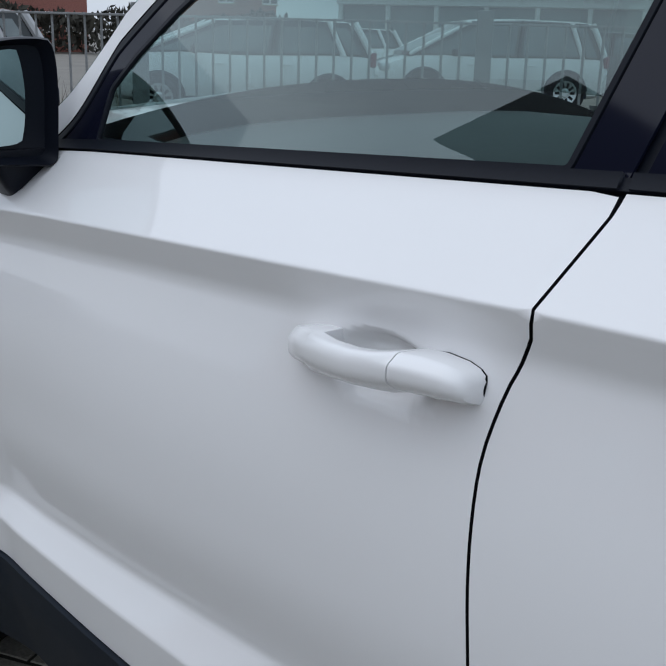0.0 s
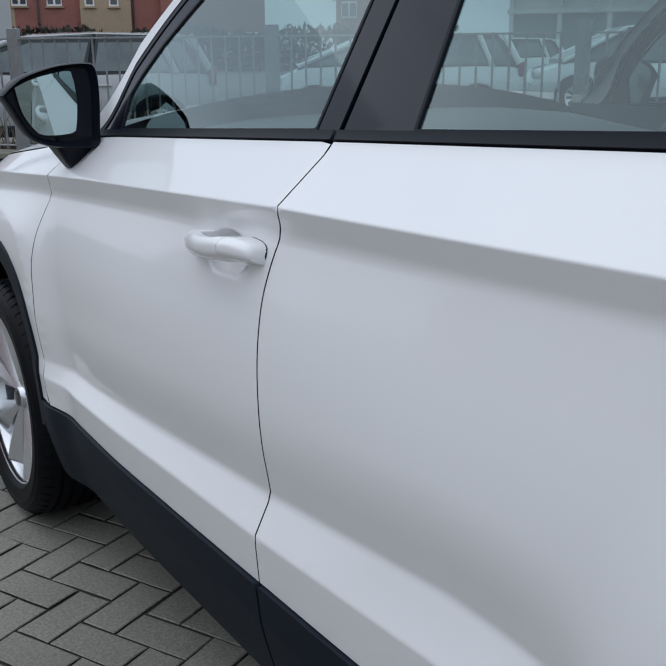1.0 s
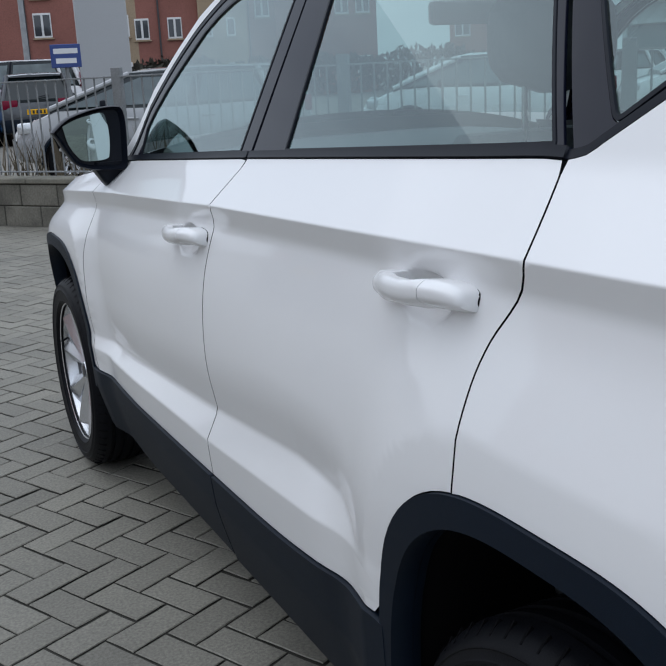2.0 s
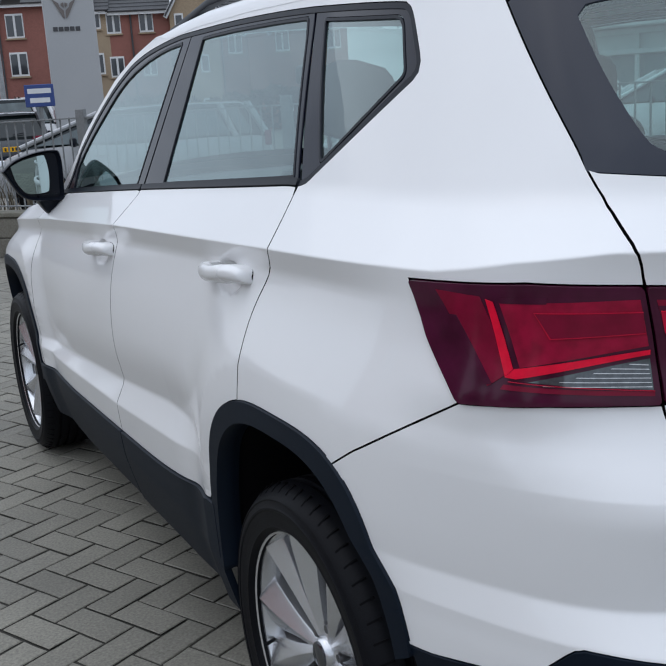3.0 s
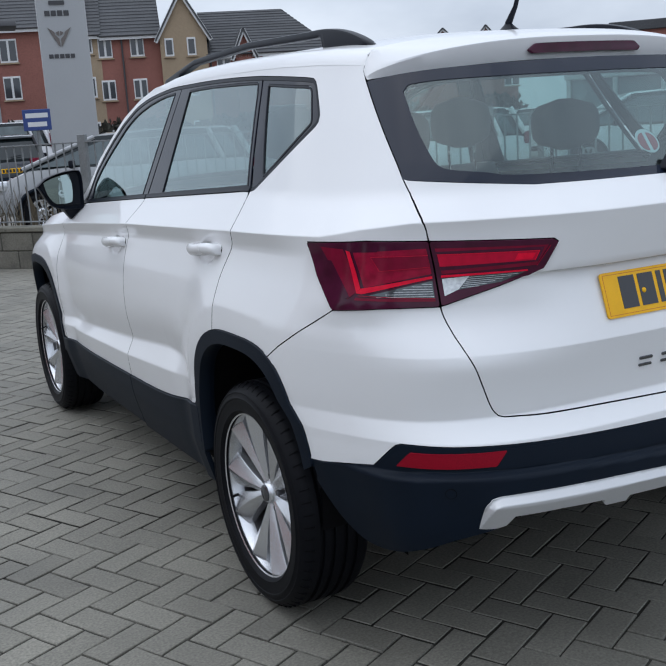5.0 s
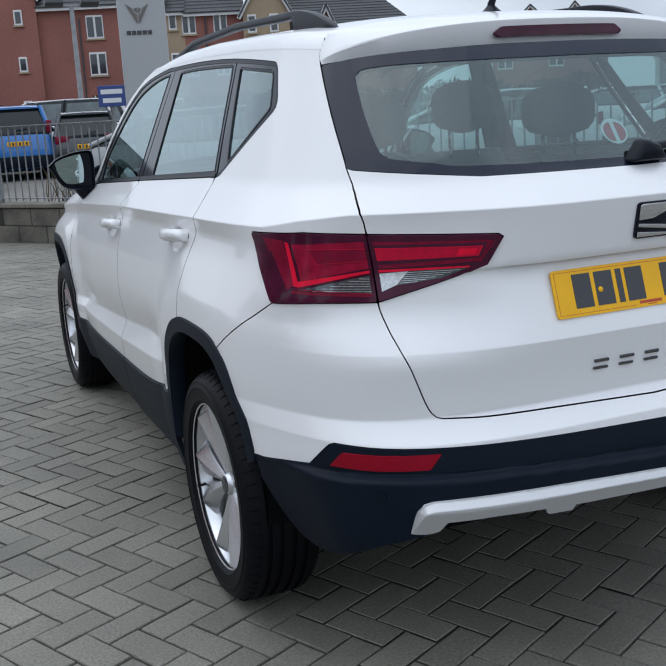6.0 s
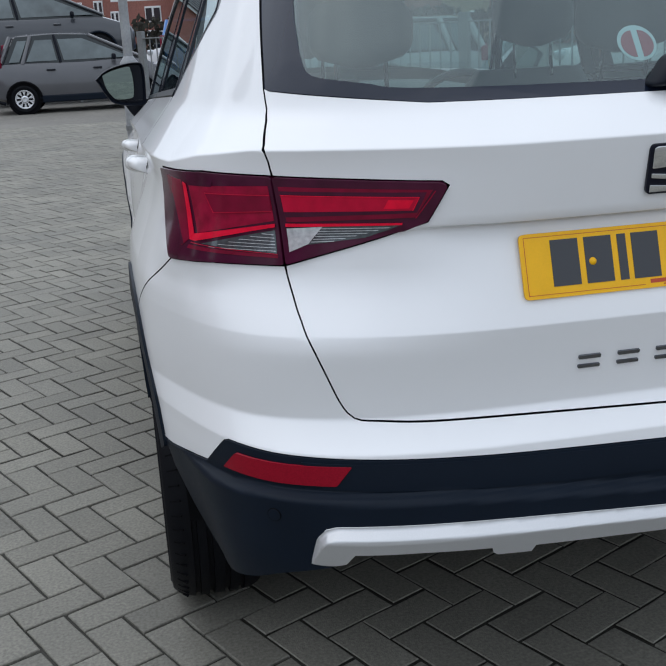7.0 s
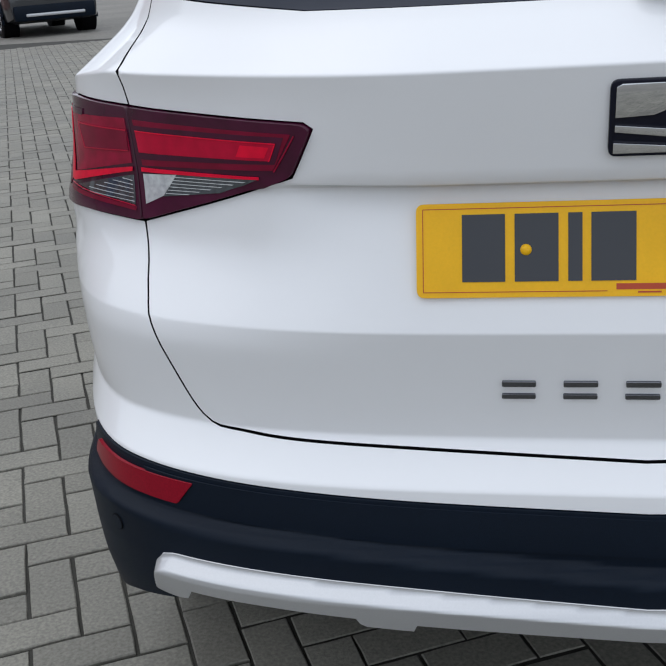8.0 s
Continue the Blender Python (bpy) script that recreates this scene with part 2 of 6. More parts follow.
def skin(q, z):
    """The point of the skin at (q, z)."""
    if q >= Y0:
        w = side_w(q, z)
        if q <= Y1:
            return (-w, q, z)
        a = (q - Y1) / 1.55
        n = 3.0
        r = (abs(math.cos(a)) ** n + abs(math.sin(a)) ** n) ** (-1 / n)
        front = 1.50 - 0.35 * ease(0.75, 1.1, z) - 1.2 * max(0, z - 1.1)
        full = (abs(math.cos(a)) ** 5 + abs(math.sin(a)) ** 5) ** (-1 / 5)        # the wing keeps its width past the wheel
        return (-w * full * math.cos(a), Y1 + front * r * math.sin(a), z)
    a = (Y0 - q) / 1.10
    n = 4.2 - 0.4 * ease(0.9, 1.3, z)
    c, s = math.cos(a), math.sin(a)
    r = (abs(c) ** n + abs(s) ** n) ** (-1 / n)
    lid = 1 - ease(-1.02, -0.84, max(q, 2 * (Y0 - 1.10 * HALF) - q))    # 1 between the lamps, where a ledge overhangs the plate
    zc = crease_z(max(q, 2 * (Y0 - 1.10 * HALF) - q))
    zk = lerp(z, (1.005, zc, 1.2), (1.005, 1.135, 1.2)) if 1.005 < z < 1.2 else z     # the upper crease follows the one along the side
    back = kinked(zk, REAR_Z, REAR_R, REAR_S)
    if lid < 1:
        back = lerp(lid, (0, 1), (lamp_back(q, zk), back))
    flat = max(q, -0.15)
    out = max(q, 2 * (Y0 - 1.10 * HALF) - q)
    # round the lamps the plan cuts the corner
    cut = 0.058 * ease(-1.15, -0.72, out) ** 1.3 * (1 - ease(-0.66, -0.38, out)) * ease(0.79, 0.93, z) * (1 - ease(1.08, 1.28, z))
    # under the lamps the corner is pulled in
    tuck = 0.017 * ease(-0.68, -0.46, out) * (1 - ease(-0.44, -0.26, out)) * ease(0.34, 0.56, z) * (1 - ease(0.88, 0.95, z))
    x = -side_w(flat, z, out) * r * c
    return (x - math.copysign(min(abs(x), 0.8 * tuck), x), Y0 - (Y0 + back) * r * s + cut + 0.6 * tuck, z)


def skin_normal(q, z, e=0.003):
    a, b = Vector(skin(q - e, z)), Vector(skin(q + e, z))
    c, d = Vector(skin(q, z - e)), Vector(skin(q, z + e))
    n = (b - a).cross(d - c).normalized()
    return n if n.length else Vector((-1, 0, 0))

# ---- mesh tools ----
def finish(bm, name, mat, parent=None, label="", smooth=True, sharp=40):
    """Links a bmesh as one object; edges sharper than `sharp` degrees stay crisp."""
    bmesh.ops.recalc_face_normals(bm, faces=bm.faces)
    me = bpy.data.meshes.new(name)
    bm.to_mesh(me)
    bm.free()
    for mt in (mat if isinstance(mat, (list, tuple)) else [mat]):
        me.materials.append(mt)
    if smooth:
        for p in me.polygons:
            p.use_smooth = True
        me.set_sharp_from_angle(angle=radians(sharp))
    ob = new(name, me)
    if parent is not None:
        ob.parent = parent
    if label:
        ob["label"] = label
    return ob


def part(name, bm, mat, parent, label="", smooth=True, sharp=40):
    return finish(bm, name, mat, parent, label, smooth, sharp)


def box_bm(size, at=(0, 0, 0), bevel=0.0, seg=2, m=None):
    bm = bmesh.new()
    bmesh.ops.create_cube(bm, size=1.0, matrix=Matrix.Translation(at) @ Matrix.Diagonal((*size, 1)))
    if bevel:
        bmesh.ops.bevel(bm, geom=bm.edges[:], offset=bevel, segments=seg, affect='EDGES', profile=0.5)
    if m is not None:
        bmesh.ops.transform(bm, matrix=m, verts=bm.verts)
    return bm


def lathe_bm(profile, segments=64, m=None, closed=False):
    """Spins (radius, along) round the x axis."""
    bm = bmesh.new()
    rings = []
    for k in range(segments):
        a = 2 * math.pi * k / segments
        rings.append([bm.verts.new((x, r * math.cos(a), r * math.sin(a))) for r, x in profile])
    n = len(profile)
    for k in range(segments):
        a, b = rings[k], rings[(k + 1) % segments]
        for j in range(n if closed else n - 1):
            bm.faces.new((a[j], b[j], b[(j + 1) % n], a[(j + 1) % n]))
    if m is not None:
        bmesh.ops.transform(bm, matrix=m, verts=bm.verts)
    return bm


def loft_bm(rings, cap=True, close=True):
    """Skins a row of equally long point rings."""
    bm = bmesh.new()
    vs = [[bm.verts.new(p) for p in ring] for ring in rings]
    n = len(rings[0])
    for a, b in zip(vs[:-1], vs[1:]):
        for j in range(n if close else n - 1):
            bm.faces.new((a[j], a[(j + 1) % n], b[(j + 1) % n], b[j]))
    if cap and close:
        bm.faces.new(vs[0])
        bm.faces.new(vs[-1][::-1])
    return bm


def tube_bm(points, radius, sides=10):
    """A round tube along points, with shut ends; radius may be a list."""
    rings = []
    pts = [Vector(p) for p in points]
    up = Vector((0, 0, 1))
    for i, p in enumerate(pts):
        d = (pts[min(i + 1, len(pts) - 1)] - pts[max(i - 1, 0)]).normalized()
        side = d.cross(up)
        side = side.normalized() if side.length > 1e-3 else Vector((1, 0, 0))
        over = side.cross(d).normalized()
        r = radius[i] if isinstance(radius, (list, tuple)) else radius
        rings.append([p + r * (math.cos(2 * math.pi * k / sides) * side + math.sin(2 * math.pi * k / sides) * over) for k in range(sides)])
    return loft_bm(rings)


def prism_bm(outline, thickness, m=None, bevel=0.0):
    """An outline in x, y pulled up by thickness."""
    bm = bmesh.new()
    f = bm.faces.new([bm.verts.new((x, y, 0)) for x, y in outline])
    r = bmesh.ops.extrude_face_region(bm, geom=[f])
    bmesh.ops.translate(bm, vec=(0, 0, thickness), verts=[v for v in r["geom"] if isinstance(v, bmesh.types.BMVert)])
    if bevel:
        bmesh.ops.bevel(bm, geom=bm.edges[:], offset=bevel, segments=2, affect='EDGES', profile=0.5)
    if m is not None:
        bmesh.ops.transform(bm, matrix=m, verts=bm.verts)
    return bm


def smooth_line(pts, per=0.02, round_it=True):
    """Points along a polyline, at most `per` apart, following a Catmull-Rom curve where round_it."""
    out = []
    for i in range(len(pts) - 1):
        p0, p1, p2, p3 = pts[max(i - 1, 0)], pts[i], pts[i + 1], pts[min(i + 2, len(pts) - 1)]
        n = max(1, int(math.hypot(p2[0] - p1[0], p2[1] - p1[1]) / per + 0.99))
        for k in range(n):
            t = k / n
            if round_it:
                c = [0.5 * (2 * b + (c2 - a) * t + (2 * a - 5 * b + 4 * c2 - d) * t * t + (3 * b - a - 3 * c2 + d) * t ** 3)
                     for a, b, c2, d in zip(p0, p1, p2, p3)]
            else:
                c = [b + (c2 - b) * t for b, c2 in zip(p1, p2)]
            out.append((c[0], c[1]))
    return out + [tuple(pts[-1])]


def dense(poly, per=0.02):
    """A closed outline with no edge longer than `per`, and no doubled points."""
    out = []
    for a, b in zip(poly, poly[1:] + poly[:1]):
        d = math.hypot(b[0] - a[0], b[1] - a[1])
        if d < 1e-5:
            continue
        n = max(1, int(d / per + 0.99))
        out += [(a[0] + (b[0] - a[0]) * k / n, a[1] + (b[1] - a[1]) * k / n) for k in range(n)]
    return out


def signed_area(poly):
    return 0.5 * sum(a[0] * b[1] - b[0] * a[1] for a, b in zip(poly, poly[1:] + poly[:1]))


def shrunk(poly, by):
    """The outline moved inwards by `by` (poly runs counter-clockwise)."""
    out = []
    n = len(poly)
    for i in range(n):
        (ax, ay), (bx, by2), (cx, cy) = poly[i - 1], poly[i], poly[(i + 1) % n]
        ux, uy, vx, vy = bx - ax, by2 - ay, cx - bx, cy - by2
        lu, lv = math.hypot(ux, uy) or 1, math.hypot(vx, vy) or 1
        nx, ny = -(uy / lu + vy / lv), ux / lu + vx / lv
        ln = math.hypot(nx, ny)
        if ln < 0.2:
            out.append((bx, by2))
            continue
        k = by / max(0.35, ln / 2)
        out.append((bx + nx / ln * k, by2 + ny / ln * k))
    return out


def rounded(poly, r, n=4):
    """The outline with its corners rounded by about r."""
    out = []
    m = len(poly)
    for i in range(m):
        a, b, c = poly[i - 1], poly[i], poly[(i + 1) % m]
        la, lc = math.hypot(a[0] - b[0], a[1] - b[1]), math.hypot(c[0] - b[0], c[1] - b[1])
        ra, rc = min(r, la * 0.45) / la, min(r, lc * 0.45) / lc
        p, q = (b[0] + (a[0] - b[0]) * ra, b[1] + (a[1] - b[1]) * ra), (b[0] + (c[0] - b[0]) * rc, b[1] + (c[1] - b[1]) * rc)
        for k in range(n + 1):
            t = k / n
            out.append(tuple((1 - t) ** 2 * u + 2 * t * (1 - t) * v + t * t * w for u, v, w in zip(p, b, q)))
    return out


def inside(poly, x, y):
    c = False
    j = len(poly) - 1
    for i in range(len(poly)):
        (xi, yi), (xj, yj) = poly[i], poly[j]
        if (yi > y) != (yj > y) and x < (xj - xi) * (y - yi) / (yj - yi) + xi:
            c = not c
        j = i
    return c


def skin_rows(q):
    """Heights at which rows of points follow the skin's creases at q."""
    if q > Y0:
        zc, zb = crease_z(q), belt_z(q)
        zl = lerp(q, (0.47, 0.56, 0.74, 1.16, 2.0), (0.600, 0.645, 0.648, 0.6115, 0.554))
        zf = lerp(q, (0.47, 1.17, 2.04), (0.590, 0.547, 0.517))
        zl = max(zl, zf + 0.015)
        knots = ((0.20, 8), (zf - 0.007, 4), (zf + 0.007, 4), (zl - 0.014, 5), (zl + 0.014, 5), (0.74, 20), (zc - 0.10, 6), (zc - 0.06, 8), (zc - 0.028, 3), (zc - 0.0035, 4), (zc + 0.0035, 6), (zb - 0.02, 5), (zb + 0.02, 22), (1.50, 8), (1.64, 1))
    else:
        zc = crease_z(max(q, 2 * (Y0 - 1.10 * HALF) - q))
        knots = ((0.20, 10), (0.40, 12), (0.555, 6), (0.626, 5), (0.634, 6), (0.670, 5), (0.682, 9), (0.827, 4), (0.833, 8), (0.97, 3), (0.9945, 3), (0.9985, 3), (1.0005, 3), (1.0045, 6), (zc - 0.025, 3), (zc - 0.0035, 4), (zc + 0.0035, 5), (1.195, 3), (1.215, 22), (1.46, 8), (1.64, 1))
    out = []
    for (a, n), (b, _) in zip(knots[:-1], knots[1:]):
        out += [a + (b - a) * k / n for k in range(n)]
    return out


def flat_cells(outline, holes, du, dv, rows=None, stretch=4.0):
    """Triangles that fill an outline less its holes: points and index triples."""
    loops = [outline] + list(holes)
    pts, edges = [], []
    for lp in loops:
        s = len(pts)
        pts += [Vector((p[0], p[1] * stretch)) for p in lp]
        edges += [(s + k, s + (k + 1) % len(lp)) for k in range(len(lp))]
    us, vs = [p[0] for p in outline], [p[1] for p in outline]
    guard = shrunk(outline, 0.004)
    for i in range(math.floor(min(us) / du), int(max(us) / du) + 2):
        x = i * du
        for y in (rows(x) if rows else [j * dv for j in range(math.floor(min(vs) / dv), int(max(vs) / dv) + 2)]):
            if inside(guard, x, y) and not any(inside(h, x, y) for h in holes):
                pts.append(Vector((x, y * stretch)))
    vo, _, fo, _, _, _ = geometry.delaunay_2d_cdt(pts, edges, [], 0, 1e-5)
    flat = [(v[0], v[1] / stretch) for v in vo]
    keep = []
    for f in fo:
        cx, cy = sum(flat[k][0] for k in f) / 3, sum(flat[k][1] for k in f) / 3
        if inside(outline, cx, cy) and not any(inside(h, cx, cy) for h in holes):
            keep.append(tuple(f) if signed_area([flat[k] for k in f]) > 0 else tuple(f)[::-1])
    return flat, keep


def panel(name, outline, mat, parent, label="", holes=(), gap=0.0018, lift=0.0, depth=0.016, du=0.028, dv=0.011, right=False, where=None, per=0.018, creased=None):
    """A sheet of the car's skin inside an outline of (q, z), with a gap round it and edges turned in by depth."""
    where = where or skin
    poly = dense(list(outline), per)
    if signed_area(poly) < 0:
        poly.reverse()
    poly = shrunk(poly, gap) if gap else poly
    cut = []
    for h in holes:
        h = dense(list(h), per)
        if signed_area(h) > 0:
            h.reverse()
        cut.append(shrunk(h, gap) if gap else h)
    pts, tris = flat_cells(poly, cut, du, dv, skin_rows if creased or (creased is None and mat is WHITE_PAINT) else None)
    e = 0.002

    def place(u, v):
        a, b, c, d = (Vector(where(*p)) for p in ((u - e, v), (u + e, v), (u, v - e), (u, v + e)))
        n = (d - c).cross(b - a).normalized()
        return Vector(where(u, v)) + n * lift, n
    placed = [place(u, v) for u, v in pts]
    verts, normals = [p for p, _ in placed], [n for _, n in placed]
    faces = [t[::-1] for t in tris]
    edge_of = {}
    for t in faces:
        for a, b in zip(t, t[1:] + t[:1]):
            edge_of[(a, b)] = 1
    rim = [(a, b) for a, b in edge_of if (b, a) not in edge_of]
    top, low = {}, {}
    for a, b in rim:
        out = (verts[b] - verts[a]).cross(normals[a])
        for k in (a, b):
            if k not in top:
                top[k] = len(verts)
                verts.append(verts[k].copy())
                normals.append(Vector((0, 0, 0)))
                low[k] = len(verts)
                verts.append(verts[k] - normals[k] * depth)
                normals.append(Vector((0, 0, 0)))
            normals[top[k]] += out
            normals[low[k]] += out
    if depth:
        faces += [(b, a, low[a], low[b]) if False else (top[b], top[a], low[a], low[b]) for a, b in rim]
    for a in top:
        normals[top[a]] = (normals[top[a]].normalized() + 0.6 * normals[a]).normalized()
        normals[low[a]] = normals[low[a]].normalized() if normals[low[a]].length else normals[a]
    if right:
        verts = [Vector((-v.x, v.y, v.z)) for v in verts]
        normals = [Vector((-n.x, n.y, n.z)) for n in normals]
        faces = [f[::-1] for f in faces]
    me = bpy.data.meshes.new(name)
    me.from_pydata([v[:] for v in verts], [], faces)
    for p in me.polygons:
        p.use_smooth = True
    me.normals_split_custom_set_from_vertices([n[:] if n.length > 0.1 else (0, 0, 1) for n in normals])
    me.materials.append(mat)
    if mat is WHITE_PAINT:
        me.materials.append(GAP_BLACK)                    # rubber and shade in the shut lines
        for p in me.polygons:
            if len(p.vertices) == 4:
                p.material_index = 1
    ob = new(name, me)
    ob.parent = parent
    if label:
        ob["label"] = label
    return ob

# ---- the white car ----
MID = Y0 - 1.10 * HALF                 # q on the car's middle line at the rear


def other_side(line):
    return [(2 * MID - q, z) for q, z in line]


def arch_line(yc, grow=1.0, shut=0.30, n=64, inner=False):
    """The wheel arch's edge from front to rear, over the top, down to the height `shut`."""
    a, b, p = (0.347, 0.443, 2.9) if inner else (0.378, 0.481, 3.2)
    pts = []
    for k in range(n + 1):
        t = math.pi * k / n
        c, s = math.cos(t), math.sin(t)
        r = (abs(c) ** p + abs(s) ** p) ** (-1 / p)
        y, z = a * grow * r * c, 0.33 + b * grow * r * s
        pts.append(((yc + y) if yc + y > 0 else (yc + y) / 1.2, z))
    return [(pts[0][0], shut)] + pts + [(pts[-1][0], shut)]


ARCH_REAR, ARCH_FRONT = arch_line(0.0), arch_line(2.638)
FRONT_GAP = smooth_line([(2.235, 1.072), (2.250, 0.95), (2.245, 0.80), (2.236, 0.69), (2.232, 0.58), (2.205, 0.45)])
MID_GAP = [(1.128, 1.136), (1.128, 1.120)] + smooth_line([(1.130, 1.112), (1.146, 1.0525)])[1:-1] + [(1.146, 1.0525), (1.149, 1.027)] + smooth_line(
    [(1.153, 1.018), (1.166, 0.985), (1.174, 0.950), (1.1775, 0.915), (1.174, 0.865), (1.167, 0.81), (1.159, 0.755), (1.156, 0.71), (1.159, 0.66), (1.165, 0.617)])[:-1] + [(1.165, 0.617), (1.167, 0.550), (1.172, 0.464)]
REAR_GAP = smooth_line([(0.126, 1.1915), (0.119, 1.175), (0.108, 1.13), (0.1005, 1.0893)])[:-1] + [(0.1005, 1.0893), (0.107, 1.070)] + smooth_line(
    [(0.110, 1.062), (0.135, 1.022), (0.158, 0.985), (0.169, 0.945), (0.1715, 0.90), (0.170, 0.85), (0.170, 0.798)])[1:]
SILL = smooth_line([(0.395, 0.524), (0.77, 0.479), (1.172, 0.464), (1.70, 0.452), (2.215, 0.447)])
TAIL_GAP = smooth_line([(-0.425, 1.545), (-0.408, 1.52), (-0.402, 1.495), (-0.413, 1.468), (-0.5332, 1.2308), (-0.5354, 1.2274), (-0.5495, 1.2060), (-0.5659, 1.1851), (-0.5847, 1.1699), (-0.6044, 1.1551), (-0.6209, 1.1425), (-0.6339, 1.1294), (-0.6418, 1.1150), (-0.6470, 1.1006), (-0.6505, 1.0902)], round_it=False) + smooth_line(
    [(-0.6915, 0.9385), (-0.7110, 0.8890), (-0.7225, 0.8530), (-0.7280, 0.8320), (-0.7455, 0.7930), (-0.7630, 0.7540), (-0.7815, 0.7120), (-0.7945, 0.6900), (-0.8060, 0.6790), (-0.8180, 0.6750), (-0.8520, 0.6730), (-0.925, 0.669), (-1.11, 0.6655), (MID, 0.658)])
WINDOW_LINE = smooth_line([(0.118, 1.1925), (0.090, 1.1985), (0.066, 1.2120)])[:-1] + smooth_line([(0.066, 1.2120), (-0.079, 1.2935), (-0.206, 1.364)], round_it=False)[:-1] + smooth_line(
    [(-0.206, 1.364), (-0.219, 1.376), (-0.221, 1.392), (-0.208, 1.4223), (-0.180, 1.472), (-0.160, 1.4880), (-0.128, 1.4945), (0.034, 1.5066), (0.2727, 1.5200), (0.4894, 1.5300), (0.7368, 1.5360), (1.001, 1.5365),
     (1.1174, 1.5350), (1.2738, 1.5240), (1.4031, 1.5080), (1.5126, 1.4850), (1.5847, 1.4600), (1.6684, 1.4240), (1.739, 1.3850), (1.8101, 1.3400), (1.885, 1.285), (1.97, 1.213), (2.06, 1.1224), (2.17, 1.066)], per=0.02)


def roof_edge(q):
    return lerp(q, (-0.45, -0.41, -0.2, 0.1, 0.65, 1.0, 1.2, 1.35, 1.513, 1.68, 1.81, 1.92, 2.09, 2.25), (1.545, 1.547, 1.563, 1.575, 1.587, 1.585, 1.572, 1.550, 1.512, 1.450, 1.373, 1.297, 1.165, 1.075))


LAMP_SIDE = rounded([(-0.2990, 1.0868), (-0.3399, 1.0127), (-0.4020, 0.9322), (-0.5419, 0.9386), (-0.6915, 0.9385), (-0.6505, 1.0902), (-0.4835, 1.0955)], 0.008)
LAMP_GATE = rounded([(-0.6515, 1.0902), (-0.9440, 1.0782), (-0.9562, 1.0711), (-0.9252, 1.0112), (-0.8000, 0.9715), (-0.6935, 0.9393)], 0.007)
BUMPER_LINE = [(-0.1719, 0.7769), (-0.2299, 0.8211), (-0.4020, 0.9322)]
CLAD_LINE = [(-0.282, 0.5433), (-0.343, 0.5457), (-0.480, 0.566)] + smooth_line([(-0.480, 0.566), (-0.530, 0.6155), (-0.548, 0.6265), (-0.575, 0.6285), (-0.743, 0.6245), (-0.91, 0.6195), (-1.11, 0.6135), (MID, 0.606)])[1:]

def fall(a, b, v):
    """1 below a, 0 above b."""
    return 1 - ease(a, b, v)


car = tagged(new("car"), "white compact SUV with black cladding, parked on block paving", "car")


